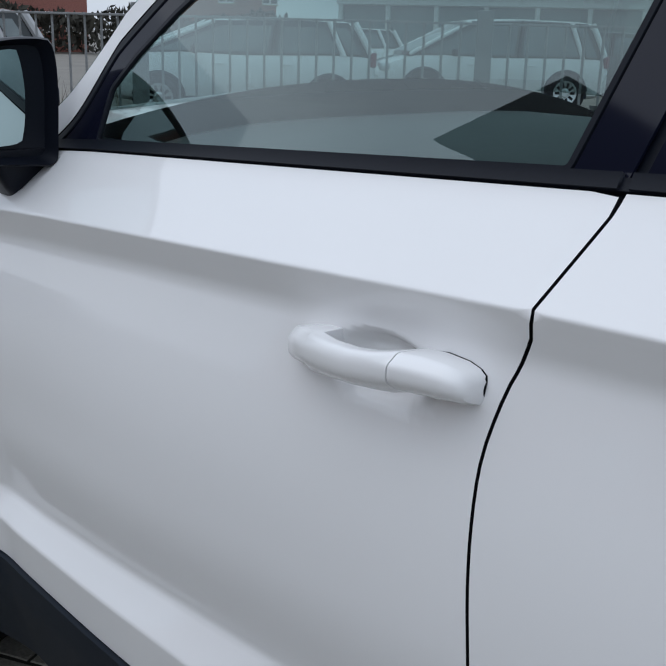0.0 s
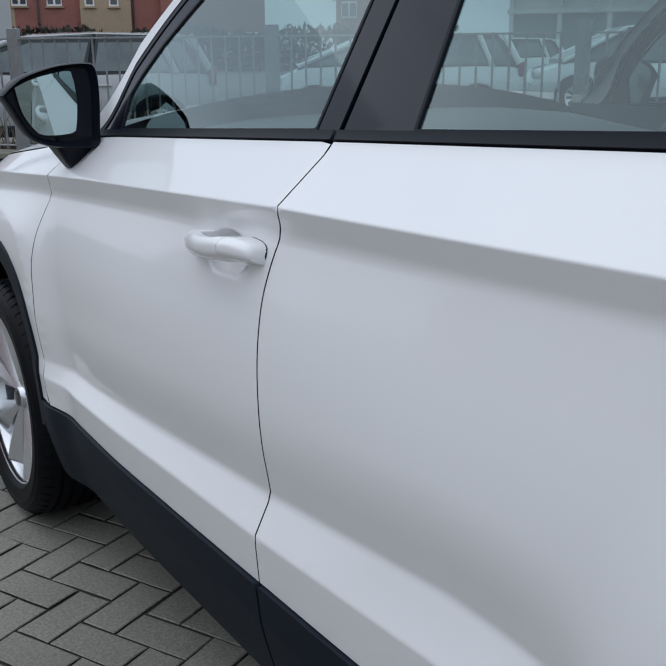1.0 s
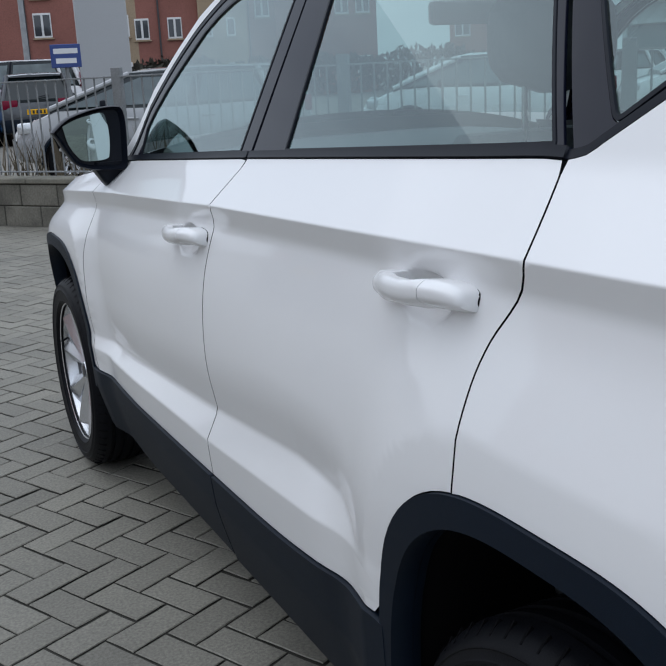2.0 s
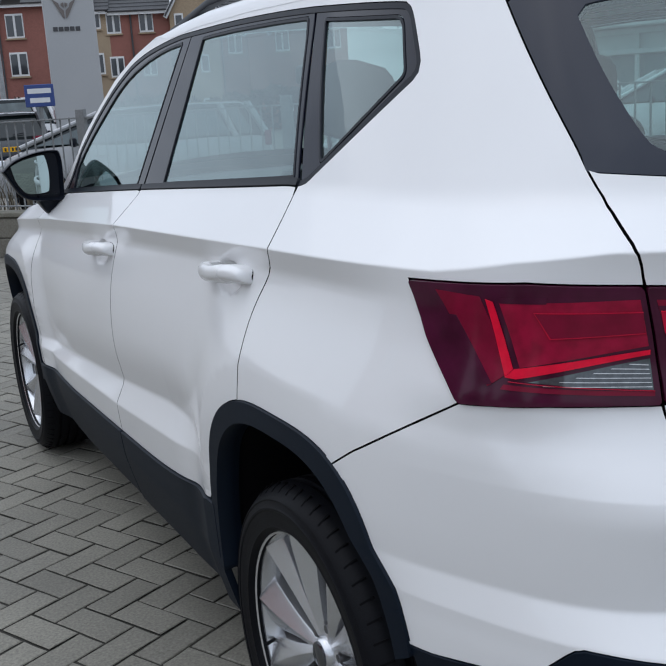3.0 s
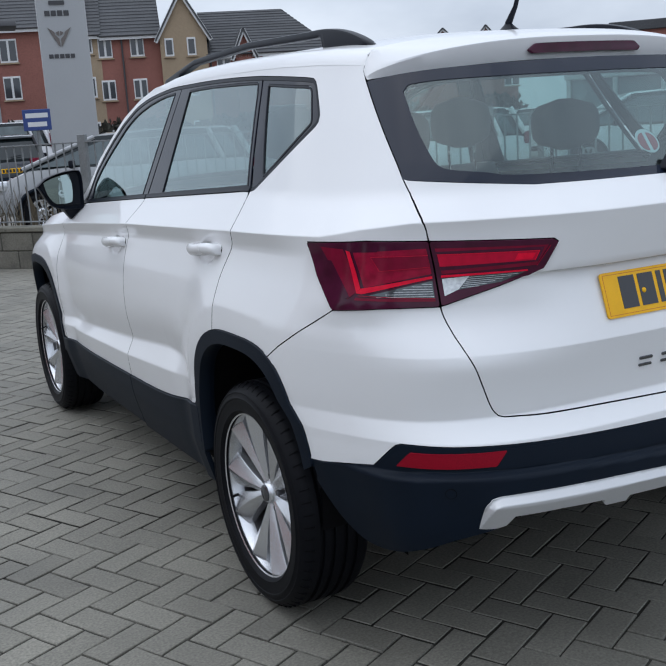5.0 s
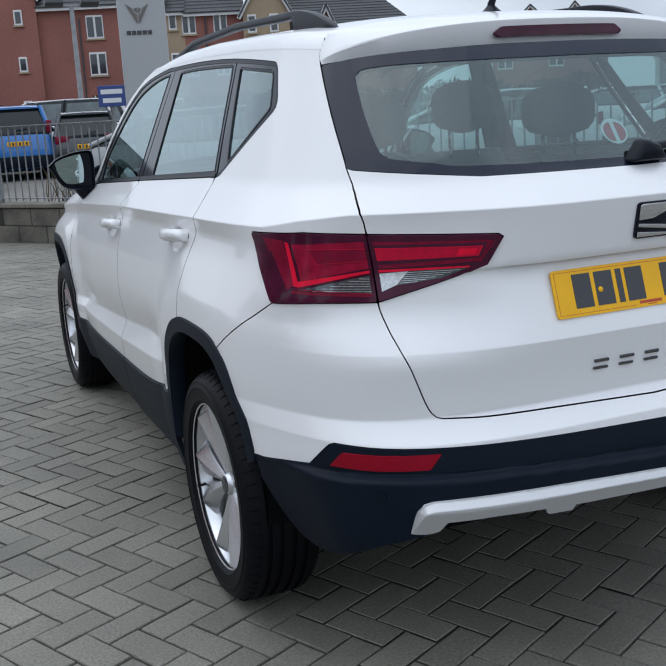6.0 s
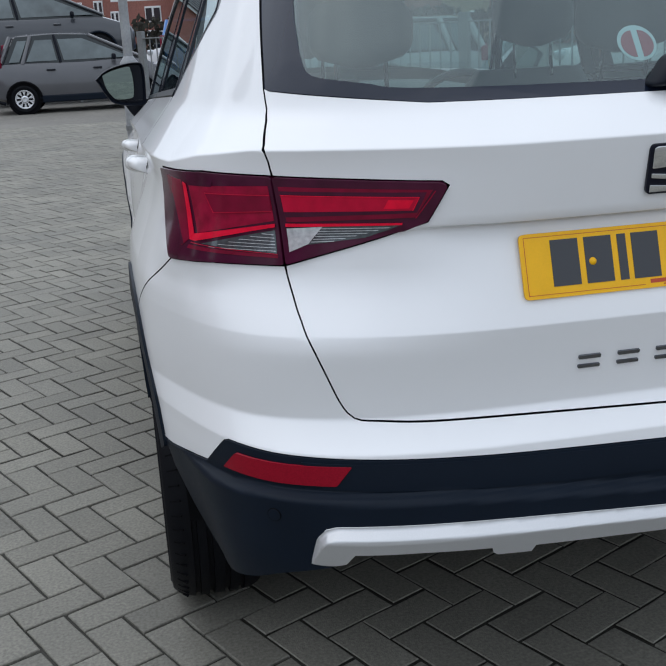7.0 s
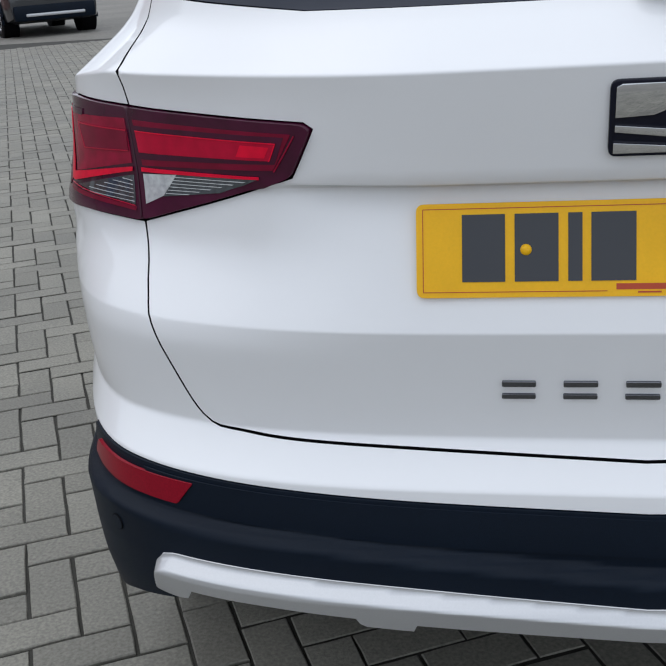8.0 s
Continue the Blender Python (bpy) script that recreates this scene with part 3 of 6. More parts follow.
def body_panels():
    for right in (False, True):
        # front wing
        wing = FRONT_GAP[::-1] + [(2.25, 1.072), (2.55, 1.03), (2.95, 0.985), (3.35, 0.90), (3.45, 0.70), (3.45, 0.45)] + ARCH_FRONT
        wing = [(q, z) for q, z in wing if not (z < 0.445)]
        panel("front_wing", wing, WHITE_PAINT, car, right=right)
        # front door
        fd_belt = [(q, belt_z(q) + 0.0035) for q in np.linspace(1.128, 2.22, 40)]
        sill_f = [p for p in SILL if p[0] > 1.18][::-1]
        front_door = panel("front_door", MID_GAP[::-1] + fd_belt[1:] + FRONT_GAP[1:] + sill_f[1:], WHITE_PAINT, car, right=right, du=0.028 if right else 0.014)
        # rear door
        rd_belt = [(q, belt_z(q) + 0.0035) for q in np.linspace(0.13, 1.126, 36)]
        sill_r = [p for p in SILL if p[0] < 1.165]
        arch_r = [p for p in ARCH_REAR if p[0] > 0.173 and p[1] > 0.53]
        rear_door = panel("rear_door", REAR_GAP[::-1] + rd_belt[1:] + MID_GAP[1:] + sill_r[::-1] + arch_r, WHITE_PAINT, car, right=right, du=0.028 if right else 0.014)
        # body side: quarter panel, pillar and the strip over the windows
        arch_q = [p for p in ARCH_REAR if p[0] < 0.167 and p[1] > 0.778 and p[0] > -0.170]
        top = [(q, roof_edge(q) - 0.030 * fall(1.18, 1.34, q)) for q in np.linspace(2.22, -0.415, 70)]
        gate = [p for p in TAIL_GAP if 1.097 < p[1] < 1.54]
        body_side = REAR_GAP[::-1][:-1] + WINDOW_LINE + top + gate + [(-0.6505, 1.0902), (-0.4835, 1.0955), (-0.2990, 1.0868), (-0.3399, 1.0127), (-0.4020, 0.9322)] + BUMPER_LINE[::-1][1:] + arch_q[::-1]
        panel("body_side", body_side, WHITE_PAINT, car, right=right, du=0.028 if right else 0.011)
        # window frames and panes
        split_f, split_r = [(1.128, 1.136), (1.03, 1.529)], [(0.118, 1.1925), (0.292, 1.517)]
        line_f = [p for p in WINDOW_LINE if p[0] > 1.03]
        line_m = [p for p in WINDOW_LINE if 0.292 < p[0] < 1.03]
        line_q = [p for p in WINDOW_LINE if p[0] < 0.29]
        pane_f = rounded([(1.955, 1.100), (1.185, 1.1470), (1.086, 1.5165), (1.190, 1.5115), (1.270, 1.5035), (1.366, 1.4890), (1.474, 1.4650), (1.547, 1.4420), (1.620, 1.4110), (1.685, 1.3720), (1.759, 1.3260), (1.838, 1.2740), (1.905, 1.2200), (1.948, 1.1750)], 0.008)
        pane_r = rounded([(0.956, 1.160), (0.150, 1.205), (0.318, 1.506), (0.478, 1.512), (0.723, 1.5175), (0.862, 1.5175), (0.936, 1.5160)], 0.008)
        pane_q = rounded([(0.058, 1.230), (-0.184, 1.374), (-0.151, 1.464), (-0.130, 1.4740), (0.220, 1.4960)], 0.016)
        frame_f = panel("window_frame", [(q, belt_z(q) + 0.004) for q in np.linspace(1.13, 2.17, 30)] + line_f[::-1] + [(1.03, 1.529)], BLACK_GLOSS, front_door,
                        "gloss black window frame", holes=[pane_f], right=right, lift=-0.003, depth=0.005)
        frame_r = panel("window_frame", [(0.13, 1.196)] + [(q, belt_z(q) + 0.004) for q in np.linspace(0.16, 1.12, 28)] + [(1.027, 1.5285)] + line_m[::-1] + [(0.295, 1.5165)], BLACK_GLOSS, rear_door,
                        "gloss black window frame", holes=[pane_r], right=right, lift=-0.003, depth=0.005)
        panel("quarter_frame", [(0.115, 1.196)] + line_q + [(0.285, 1.5165)], BLACK_GLOSS, car, "black frame of the fixed quarter window", holes=[pane_q], right=right, lift=-0.003, depth=0.005)
        for pane, dad in ((pane_f, front_door), (pane_r, rear_door), (pane_q, car)):
            g = panel("side_window", pane, SIDE_GLASS, dad, "green-tinted side glass", gap=-0.001, lift=-0.0055, depth=0, du=0.06, dv=0.04, right=right)
            g.visible_shadow = False
        for pane, dad in ((pane_f, front_door), (pane_r, rear_door), (pane_q, car)):
            big = dense(pane, 0.03)
            if signed_area(big) < 0:
                big.reverse()
            panel("window_seal", big, BLACK_TRIM, dad, "black rubber seal", holes=[shrunk(big, 0.0055)], gap=0.0, lift=-0.0015, depth=0.006, right=right)
        # the door pillar behind the joint of the two frames
        panel("pillar_cover", [(1.085, 1.135), (1.170, 1.133), (1.070, 1.530), (0.985, 1.530)], BLACK_TRIM, car, "black door pillar", gap=0, lift=-0.010, depth=0, right=right)
        # the rubber that edges the whole window opening
        ring = dense(WINDOW_LINE + [(q, belt_z(q) + 0.004) for q in np.linspace(2.16, 0.13, 60)], 0.02)
        if signed_area(ring) < 0:
            ring.reverse()
        panel("window_surround", ring, BLACK_TRIM, car, "black rubber round the side windows", holes=[shrunk(ring, 0.010)], gap=0.0, lift=-0.0008, depth=0.008, right=right)
        # belt trim, in two lengths
        for q0, q1, dad in ((1.133, 2.16, front_door), (0.124, 1.124, rear_door)):
            lo = [(q, belt_z(q) + 0.004) for q in np.linspace(q0, q1, 30)]
            hi = [(q, belt_z(q) + 0.018) for q in np.linspace(q1, q0, 30)]
            panel("belt_trim", lo + hi, BLACK_TRIM, dad, "black trim strip", gap=0.0005, lift=0.0025, depth=0.012, dv=0.006, right=right)
        # sill cladding under the doors, split where the doors meet
        for q0, q1 in ((0.36, 1.170), (1.174, 2.27)):
            hi = [(q, lerp(q, [p[0] for p in SILL], [p[1] for p in SILL]) - 0.001) for q in np.linspace(q1, q0, 40)]
            panel("sill_cladding", [(q0, 0.262), (q1, 0.250)] + hi, CLADDING, car, "grained black sill cladding", lift=0.003, right=right, where=sill_skin)
        # wheel arch cladding
        for yc, name in ((0.0, ARCH_REAR), (2.638, ARCH_FRONT)):
            inner = arch_line(yc, inner=True)
            keep = lambda p: p[1] >= (0.505 if p[0] < -0.15 else 0.36)
            ring = [p for p in name if keep(p)] + [p for p in inner if keep(p)][::-1]
            panel("arch_cladding", ring, CLADDING, car, "grained black wheel arch trim", gap=0.0006, lift=0.006, depth=0.05, right=right, du=0.014, dv=0.012, per=0.012)
            # the liner inside the arch
            rows = []
            for inward in (0.03, 0.36):
                rows.append([(lambda p: ((-1 if not right else 1) * (abs(p[0]) - inward), p[1], p[2]))(skin(q, z)) for q, z in arch_line(yc, 1.02, 0.46 if yc < 1 else 0.30, inner=True)])
            part("arch_liner", loft_bm(rows, cap=False, close=False), GAP_BLACK, car)
            wall = [(x, z) for x, z in arch_line(yc, 1.04, 0.20, inner=True)]
            bm = bmesh.new()
            bm.faces.new([bm.verts.new(((-0.60 if not right else 0.60), q if q > 0 else q * 1.2, z)) for q, z in wall])
            part("arch_back", bm, GAP_BLACK, car, smooth=False)
        handle(front_door, *HANDLES[0], right)
        handle(rear_door, *HANDLES[1], right)


def sill_skin(q, z):
    """The cladding's own shape: it leans in towards the ground."""
    x, y, _ = skin(q, max(z, 0.40))
    return (x + 0.35 * max(0, 0.40 - z) ** 1.15 - 0.004, y, z)


def handle(door, hq, hz, right):
    """A bow-shaped pull with a separate end cap, standing off the door's bowl."""
    half = 0.119
    n = Vector((-0.995, 0, 0.10)).normalized()

    def ring(u, up, lo, out, inn):
        q = hq + half - 2 * half * u
        p = Vector((-(side_w(hq + (0.10 if u < 0.5 else -0.10), hz)), q, hz + 0.002 + 0.020 * (u - 0.5)))
        # flat outer face, an up-turned upper face and a lower one that leans in
        oc, mid = out - inn, (up + lo) / 2
        pts = [(inn, lo), (inn + 0.45 * oc, lo), (inn + 0.86 * oc, lo * 0.62 + mid * 0.38), (out, mid * 0.75 + lo * 0.25), (out, up * 0.45 + mid * 0.55), (inn + 0.80 * oc, up), (inn + 0.30 * oc, up), (inn, up)]
        pts = rounded(pts, min(0.004, 0.3 * (up - lo)), 2)
        sec = [p + n * o + Vector((0, 0, v)) for o, v in pts]
        if right:
            sec = [Vector((-v.x, v.y, v.z)) for v in sec]
        return sec
    grip = [(0.0, 0.006, -0.010, 0.006, -0.02), (0.02, 0.014, -0.016, 0.016, -0.02), (0.08, 0.020, -0.020, 0.031, -0.02), (0.17, 0.022, -0.020, 0.041, -0.02),
            (0.235, 0.021, -0.020, 0.046, -0.016), (0.255, 0.020, -0.019, 0.047, 0.020), (0.36, 0.017, -0.018, 0.051, 0.026), (0.50, 0.016, -0.018, 0.052, 0.027),
            (0.60, 0.017, -0.018, 0.050, 0.024), (0.665, 0.019, -0.019, 0.048, 0.012), (0.69, 0.0195, -0.0195, 0.047, -0.016), (0.698, 0.0195, -0.0195, 0.0465, -0.02)]
    cap = [(0.703, 0.0195, -0.0195, 0.046, -0.02), (0.80, 0.0195, -0.0200, 0.043, -0.02), (0.90, 0.0160, -0.0200, 0.037, -0.02), (0.955, 0.0115, -0.0195, 0.032, -0.02), (0.98, 0.0070, -0.0180, 0.026, -0.02), (0.988, 0.0020, -0.0150, 0.016, -0.02)]
    part("door_handle", loft_bm([ring(*r) for r in grip]), WHITE_PAINT, door, "body-coloured pull handle", sharp=38)
    shade = [(0.72, 0.0192, -0.0204, 0.0015, -0.02), (0.80, 0.0199, -0.0206, 0.0015, -0.02), (0.90, 0.0165, -0.0206, 0.0015, -0.02), (0.957, 0.0120, -0.0202, 0.0015, -0.02), (0.984, 0.0075, -0.0188, 0.0015, -0.02), (0.990, 0.0025, -0.0158, 0.001, -0.02)]
    part("handle_gasket", loft_bm([ring(*r) for r in shade]), GAP_BLACK, door, "black handle gasket", sharp=60)
    part("handle_cap", loft_bm([ring(*r) for r in cap]), WHITE_PAINT, door, "body-coloured end cap", sharp=38)


def rear_end():
    # bumper, painted upper part
    arch_b = [p for p in ARCH_REAR if p[0] < -0.173 and 0.545 < p[1] < 0.775]
    low = TAIL_GAP[[i for i, p in enumerate(TAIL_GAP) if p[1] <= 0.95][0]:]
    half = BUMPER_LINE + [(-0.5419, 0.9386)] + low
    bottom = CLAD_LINE[::-1]
    outline = half + other_side(half)[::-1][1:] + other_side(arch_b)[::-1] + other_side(CLAD_LINE)[1:] + bottom[1:] + arch_b[::-1]
    bumper = panel("bumper", outline, WHITE_PAINT, car, gap=0.0014)
    # bumper, black lower part
    arch_c = [p for p in ARCH_REAR if p[0] < -0.2 and 0.50 < p[1] < 0.543]
    floor = smooth_line([(-0.3056, 0.4872), (-0.3298, 0.4333), (-0.3659, 0.3826), (-0.4297, 0.3431), (-0.5188, 0.3534), (-0.5939, 0.3773), (-0.6566, 0.4055), (-0.71, 0.422), (-0.765, 0.440), (-0.790, 0.472), (-0.83, 0.478), (MID, 0.462)])
    outline = CLAD_LINE + other_side(CLAD_LINE)[::-1][1:] + other_side(arch_c) + other_side(floor)[:-1] + floor[::-1] + arch_c[::-1]
    cladding = panel("bumper_cladding", outline, CLADDING, car, "grained black lower bumper", lift=0.003, gap=0.0008, where=low_skin, dv=0.006)
    # the smoother recessed band between the reflectors
    edge = [(-0.70, 0.6175), (-0.91, 0.6135), (-1.11, 0.608), (MID, 0.601)]
    under = [(-0.735, 0.572), (-0.91, 0.566), (-1.11, 0.558), (MID, 0.552)]
    band = smooth_line(edge) + other_side(smooth_line(edge))[::-1][1:] + other_side(smooth_line(under)) + smooth_line(under)[::-1][1:]
    panel("bumper_band", band, CLADDING, cladding, "smooth black band", lift=0.0055, gap=0, where=low_skin)
    for flip in (False, True):
        refl = rounded([(-0.538, 0.5765), (-0.572, 0.6115), (-0.785, 0.6125), (-0.757, 0.5785)], 0.004)
        panel("reflector", other_side(refl) if flip else refl, REFLECTOR_RED, cladding, "flat red reflector", lift=0.008, gap=0, where=low_skin)
        # parking sensors
        for sq, sz in ((-1.118, 0.578), (-0.655, 0.527)):
            c = [(sq + 0.011 * math.cos(a), sz + 0.011 * math.sin(a)) for a in np.linspace(0, 2 * math.pi, 17)[:-1]]
            ring = [(sq + 0.0122 * math.cos(a), sz + 0.0122 * math.sin(a)) for a in np.linspace(0, 2 * math.pi, 17)[:-1]]
            panel("sensor_ring", other_side(ring) if flip else ring, GAP_BLACK, cladding, lift=0.0045, gap=0, depth=0.003, where=low_skin, per=0.006)
            panel("parking_sensor", other_side(c) if flip else c, CLADDING, cladding, "round parking sensor", lift=0.0050, gap=0, depth=0.002, where=low_skin, per=0.005)
    # silver skid plate with two steps in its lower edge
    skid = panel("skid_plate", SKID_TOP + other_side(SKID_TOP)[::-1][1:] + other_side(SKID_LOW) + SKID_LOW[::-1][1:], SKID_SILVER, car, "satin silver skid plate", gap=0, depth=0.02, du=0.006, dv=0.003, per=0.006, where=skid_skin)
    lip = [(-0.775, 0.4690), (-0.9021, 0.4700), (-1.0256, 0.4660), (-1.1066, 0.4600), (MID, 0.4480)]
    low_lip = [(-0.775, 0.4470), (-0.9021, 0.4500), (-1.0256, 0.4470), (-1.1066, 0.4420), (MID, 0.4310)]
    panel("skid_lip", lip + other_side(lip)[::-1][1:] + other_side(low_lip) + low_lip[::-1][1:], SKID_SILVER, skid, "shaded lower lip", gap=0, depth=0.01, dv=0.004, where=lip_skin)
    # tailgate
    gate = [p for p in TAIL_GAP if p[1] <= 1.2308]
    glass_low = smooth_line([(-0.531, 1.2275), (-0.888, 1.2015), (MID, 1.1985)], round_it=False)
    side = [p for p in gate if p[1] > 1.097] + [(-0.6515, 1.0902), (-0.9440, 1.0782), (-0.9562, 1.0711), (-0.9252, 1.0112), (-0.8000, 0.9715), (-0.6925, 0.9390)] + [p for p in gate if p[1] < 0.936]
    outline = side + other_side(side)[::-1][1:] + other_side(glass_low)[1:] + glass_low[::-1][1:-1]
    tailgate = panel("tailgate", outline, WHITE_PAINT, car, gap=0.0016)
    # rear window: a dark border, and the clear glass within it
    up = [p for p in TAIL_GAP if 1.2308 < p[1] < 1.475][::-1]
    top_edge = smooth_line([(-0.419, 1.472), (-0.635, 1.487), (-1.11, 1.497), (MID, 1.499)])
    low = glass_low
    outline = low + other_side(low)[::-1][1:] + other_side(up) + other_side(top_edge)[:-1] + top_edge[::-1] + up[::-1]
    clear = smooth_line([(-0.541, 1.437), (-0.575, 1.350), (-0.614, 1.275), (-0.634, 1.256), (-0.664, 1.2475), (-0.76, 1.2365), (-0.885, 1.2255), (MID, 1.219)])
    # the top border is drawn deeper, to take in the spoiler's shade
    ctop = smooth_line([(-0.556, 1.4510), (-0.605, 1.4560), (-0.75, 1.4590), (MID, 1.4620)])
    hole = clear + other_side(clear)[::-1][1:] + other_side(ctop)[:-1] + ctop[::-1]
    rear_window = panel("rear_window", outline, FRIT, tailgate, "black-bordered rear window", holes=[hole], lift=-0.003, gap=0.001)
    g = panel("glass", hole, REAR_GLASS, rear_window, "tinted glass", gap=-0.001, lift=-0.005, depth=0, du=0.06, dv=0.05)
    g.visible_shadow = False
    # plate, badge and letters
    tilt = math.degrees(math.atan2(0.034, 0.106))
    plate_m = pose(-0.012, -0.772, 0.924, 90 - tilt, 0, 0)
    plate = finish(prism_bm(rounded([(-0.26, -0.0555), (0.26, -0.0555), (0.26, 0.0555), (-0.26, 0.0555)], 0.010), 0.004, m=plate_m), "number_plate", PLATE_YELLOW, tailgate, "yellow number plate")
    holder = finish(box_bm((0.44, 0.09, 0.024), (0, 0, -0.012), 0.004, m=plate_m), "plate_holder", GAP_BLACK, tailgate)

    def bar(name, x0, y0, x1, y1, mat, h=0.0008, base=0.004):
        return finish(prism_bm([(x0, y0), (x1, y0), (x1, y1), (x0, y1)], h, m=plate_m @ Matrix.Translation((0, 0, base))), name, mat, plate, smooth=False)
    for x0, w in ((-0.206, 0.05), (-0.145, 0.05), (-0.084, 0.016), (-0.058, 0.05), (0.045, 0.05), (0.106, 0.05), (0.167, 0.05)):
        bar("character_bar", x0, -0.037, x0 + w, 0.042, PLATE_BLACK)
    for x0, y0, x1, y1 in ((-0.252, 0.0485, 0.252, 0.0495), (-0.252, -0.0495, -0.04, -0.0485), (0.09, -0.0495, 0.252, -0.0485), (-0.2525, -0.049, -0.2515, 0.049), (0.2515, -0.049, 0.2525, 0.049)):
        bar("border_line", x0, y0, x1, y1, PLATE_RED, 0.0004)
    bar("print_bar", -0.030, -0.0475, 0.035, -0.0405, PLATE_RED, 0.0004)
    bar("print_bar", -0.006, -0.0515, 0.020, -0.0495, PLATE_RED, 0.0004)
    for x in (-0.132, 0.132):
        finish(lathe_bm([(0.0, 0.004), (0.003, 0.0038), (0.0062, 0.002), (0.007, 0.0)], 16, m=plate_m @ Matrix.Translation((x, 0.0, 0.004)) @ pose(0, 0, 0, 0, -90, 0)), "plate_screw", PLATE_YELLOW, plate, "yellow screw cap")
    # dark chrome letters, drawn as plain blocks
    blocks = [(-1.2227, -1.270), (-1.3086, -1.3566), (-1.3954, -1.4437)]
    blocks += [(2 * MID - q1, 2 * MID - q0) for q0, q1 in blocks[:2]]
    for q0, q1 in blocks:
        for z0, z1 in ((0.7405, 0.7465), (0.7580, 0.7650)):
            panel("letter_bar", rounded([(q1, z0), (q0, z0), (q0, z1), (q1, z1)], 0.002), DARK_CHROME, tailgate, "dark chrome lettering drawn as a plain bar", gap=0, lift=0.004, depth=0.004, per=0.006)
    # badge: rounded square with slanting bars
    bz = 1.076
    by = skin(MID, bz)[1]
    bm_m = pose(0.0, by + 0.002, bz, 90 + 9, 0, 0)
    badge = finish(prism_bm(rounded([(-0.056, -0.043), (0.056, -0.043), (0.056, 0.043), (-0.056, 0.043)], 0.010), 0.008, m=bm_m, bevel=0.0015), "badge", BLACK_GLOSS, tailgate, "chrome and black badge drawn as plain bars", sharp=30)
    for pts in ([(-0.050, 0.002), (-0.050, 0.036), (-0.044, 0.0395), (0.050, 0.0395), (0.050, 0.028), (-0.010, 0.004)], [(-0.050, -0.006), (-0.050, -0.014), (0.050, -0.026), (0.050, -0.016)],
                [(-0.051, -0.026), (-0.051, -0.0385), (0.051, -0.0385), (0.051, -0.034)]):
        finish(prism_bm(pts, 0.003, m=bm_m @ Matrix.Translation((0, 0, 0.008)), bevel=0.0008), "badge_bar", CHROME, badge, sharp=30)
    lamps(tailgate)
    spoiler(tailgate)
    # wiper and round sticker inside the glass
    wy = skin(MID, 1.215)[1]
    wiper = finish(loft_bm([[(x * s + 0.03, wy - 0.035 + dy, 1.222 + z * s + dz) for x, z in rounded([(-0.06, -0.018), (0.05, -0.018), (0.03, 0.02), (-0.02, 0.036)], 0.012)] for s, dy, dz in ((1, 0.04, 0), (0.95, 0.01, 0.0), (0.7, 0.0, 0))]), "wiper_boss", BLACK_TRIM, tailgate, "black rear wiper pivot", sharp=60)
    part("wiper_arm", tube_bm([(0.02, wy - 0.02, 1.235), (0.15, wy + 0.002, 1.243), (0.38, wy + 0.018, 1.250)], [0.011, 0.008, 0.005], 8), BLACK_TRIM, tailgate, "black rear wiper arm")
    sp, sn = Vector(skin(MID, 1.282)), Vector((0, -0.81, 0.58))
    sm = Matrix.Translation(sp - sn * 0.012 + Vector((-0.012, 0, 0))) @ sn.to_track_quat('Z', 'Y').to_matrix().to_4x4()
    sticker = finish(prism_bm([(0.036 * math.cos(a), 0.036 * math.sin(a)) for a in np.linspace(0, 2 * math.pi, 33)[:-1]], 0.001, m=sm), "window_sticker", STICKER_WHITE, tailgate, "round white and red sticker")
    for s in (1, -1):
        half_disc = [(s * 0.006 + s * 0.024 * max(0, math.cos(a)), 0.027 * math.sin(a)) for a in np.linspace(-HALF, HALF, 12)]
        finish(prism_bm(half_disc, 0.001, m=sm @ Matrix.Translation((0, -0.002, 0.001))), "sticker_print", STICKER_RED, sticker)


def low_skin(q, z):
    """Lower bumper: a flat upper band, a shelf, and an under-cut that leans in."""
    x, y, _ = skin(q, z)
    ledge = lerp(q if q > MID else 2 * MID - q, (MID, -1.11, -0.93, -0.64, -0.52), (0.528, 0.546, 0.557, 0.561, 0.552))
    k = 0.025 * (1 - ease(ledge - 0.007, ledge + 0.008, z)) * fall(-0.55, -0.36, q if q > MID else 2 * MID - q) - 0.16 * max(0.0, 0.50 - z) ** 1.3
    c = Vector((x, y - 0.2, 0))
    c = c.normalized() if c.length else Vector((0, -1, 0))
    tuck = 1 - 0.22 * max(0.0, 0.55 - z) * ease(-0.62, -0.42, q if q > MID else 2 * MID - q)      # the corner tucks in under the arch
    return ((x + c.x * k) * tuck, y + c.y * k, z)


SKID_TOP = smooth_line([(-0.6960, 0.4420), (-0.7180, 0.4776), (-0.7303, 0.4957), (-0.7430, 0.5085), (-0.7593, 0.5135), (-0.8003, 0.5150), (-0.8691, 0.5155), (-0.9768, 0.5137), (-1.0936, 0.5100), (-1.2213, 0.5040), (MID, 0.4940)])
SKID_LOW = smooth_line([(-0.6960, 0.4400), (-0.7250, 0.4350), (-0.7500, 0.4350), (-0.7705, 0.4415)]) + [(-0.7806, 0.4543), (-0.7900, 0.4664), (-0.9021, 0.4680), (-1.0236, 0.4635), (-1.0255, 0.4512), (-1.0334, 0.4448), (-1.0986, 0.4418), (-1.1066, 0.4574), (MID, 0.4455)]


def lip_skin(q, z):
    """Under the plate the lip turns in towards the ground."""
    x, y, _ = low_skin(q, z)
    k = 0.006 - 2.2 * max(0.0, 0.470 - z)
    c = Vector((x, y - 0.2, 0)).normalized()
    return (x + c.x * k, y + c.y * k, z)


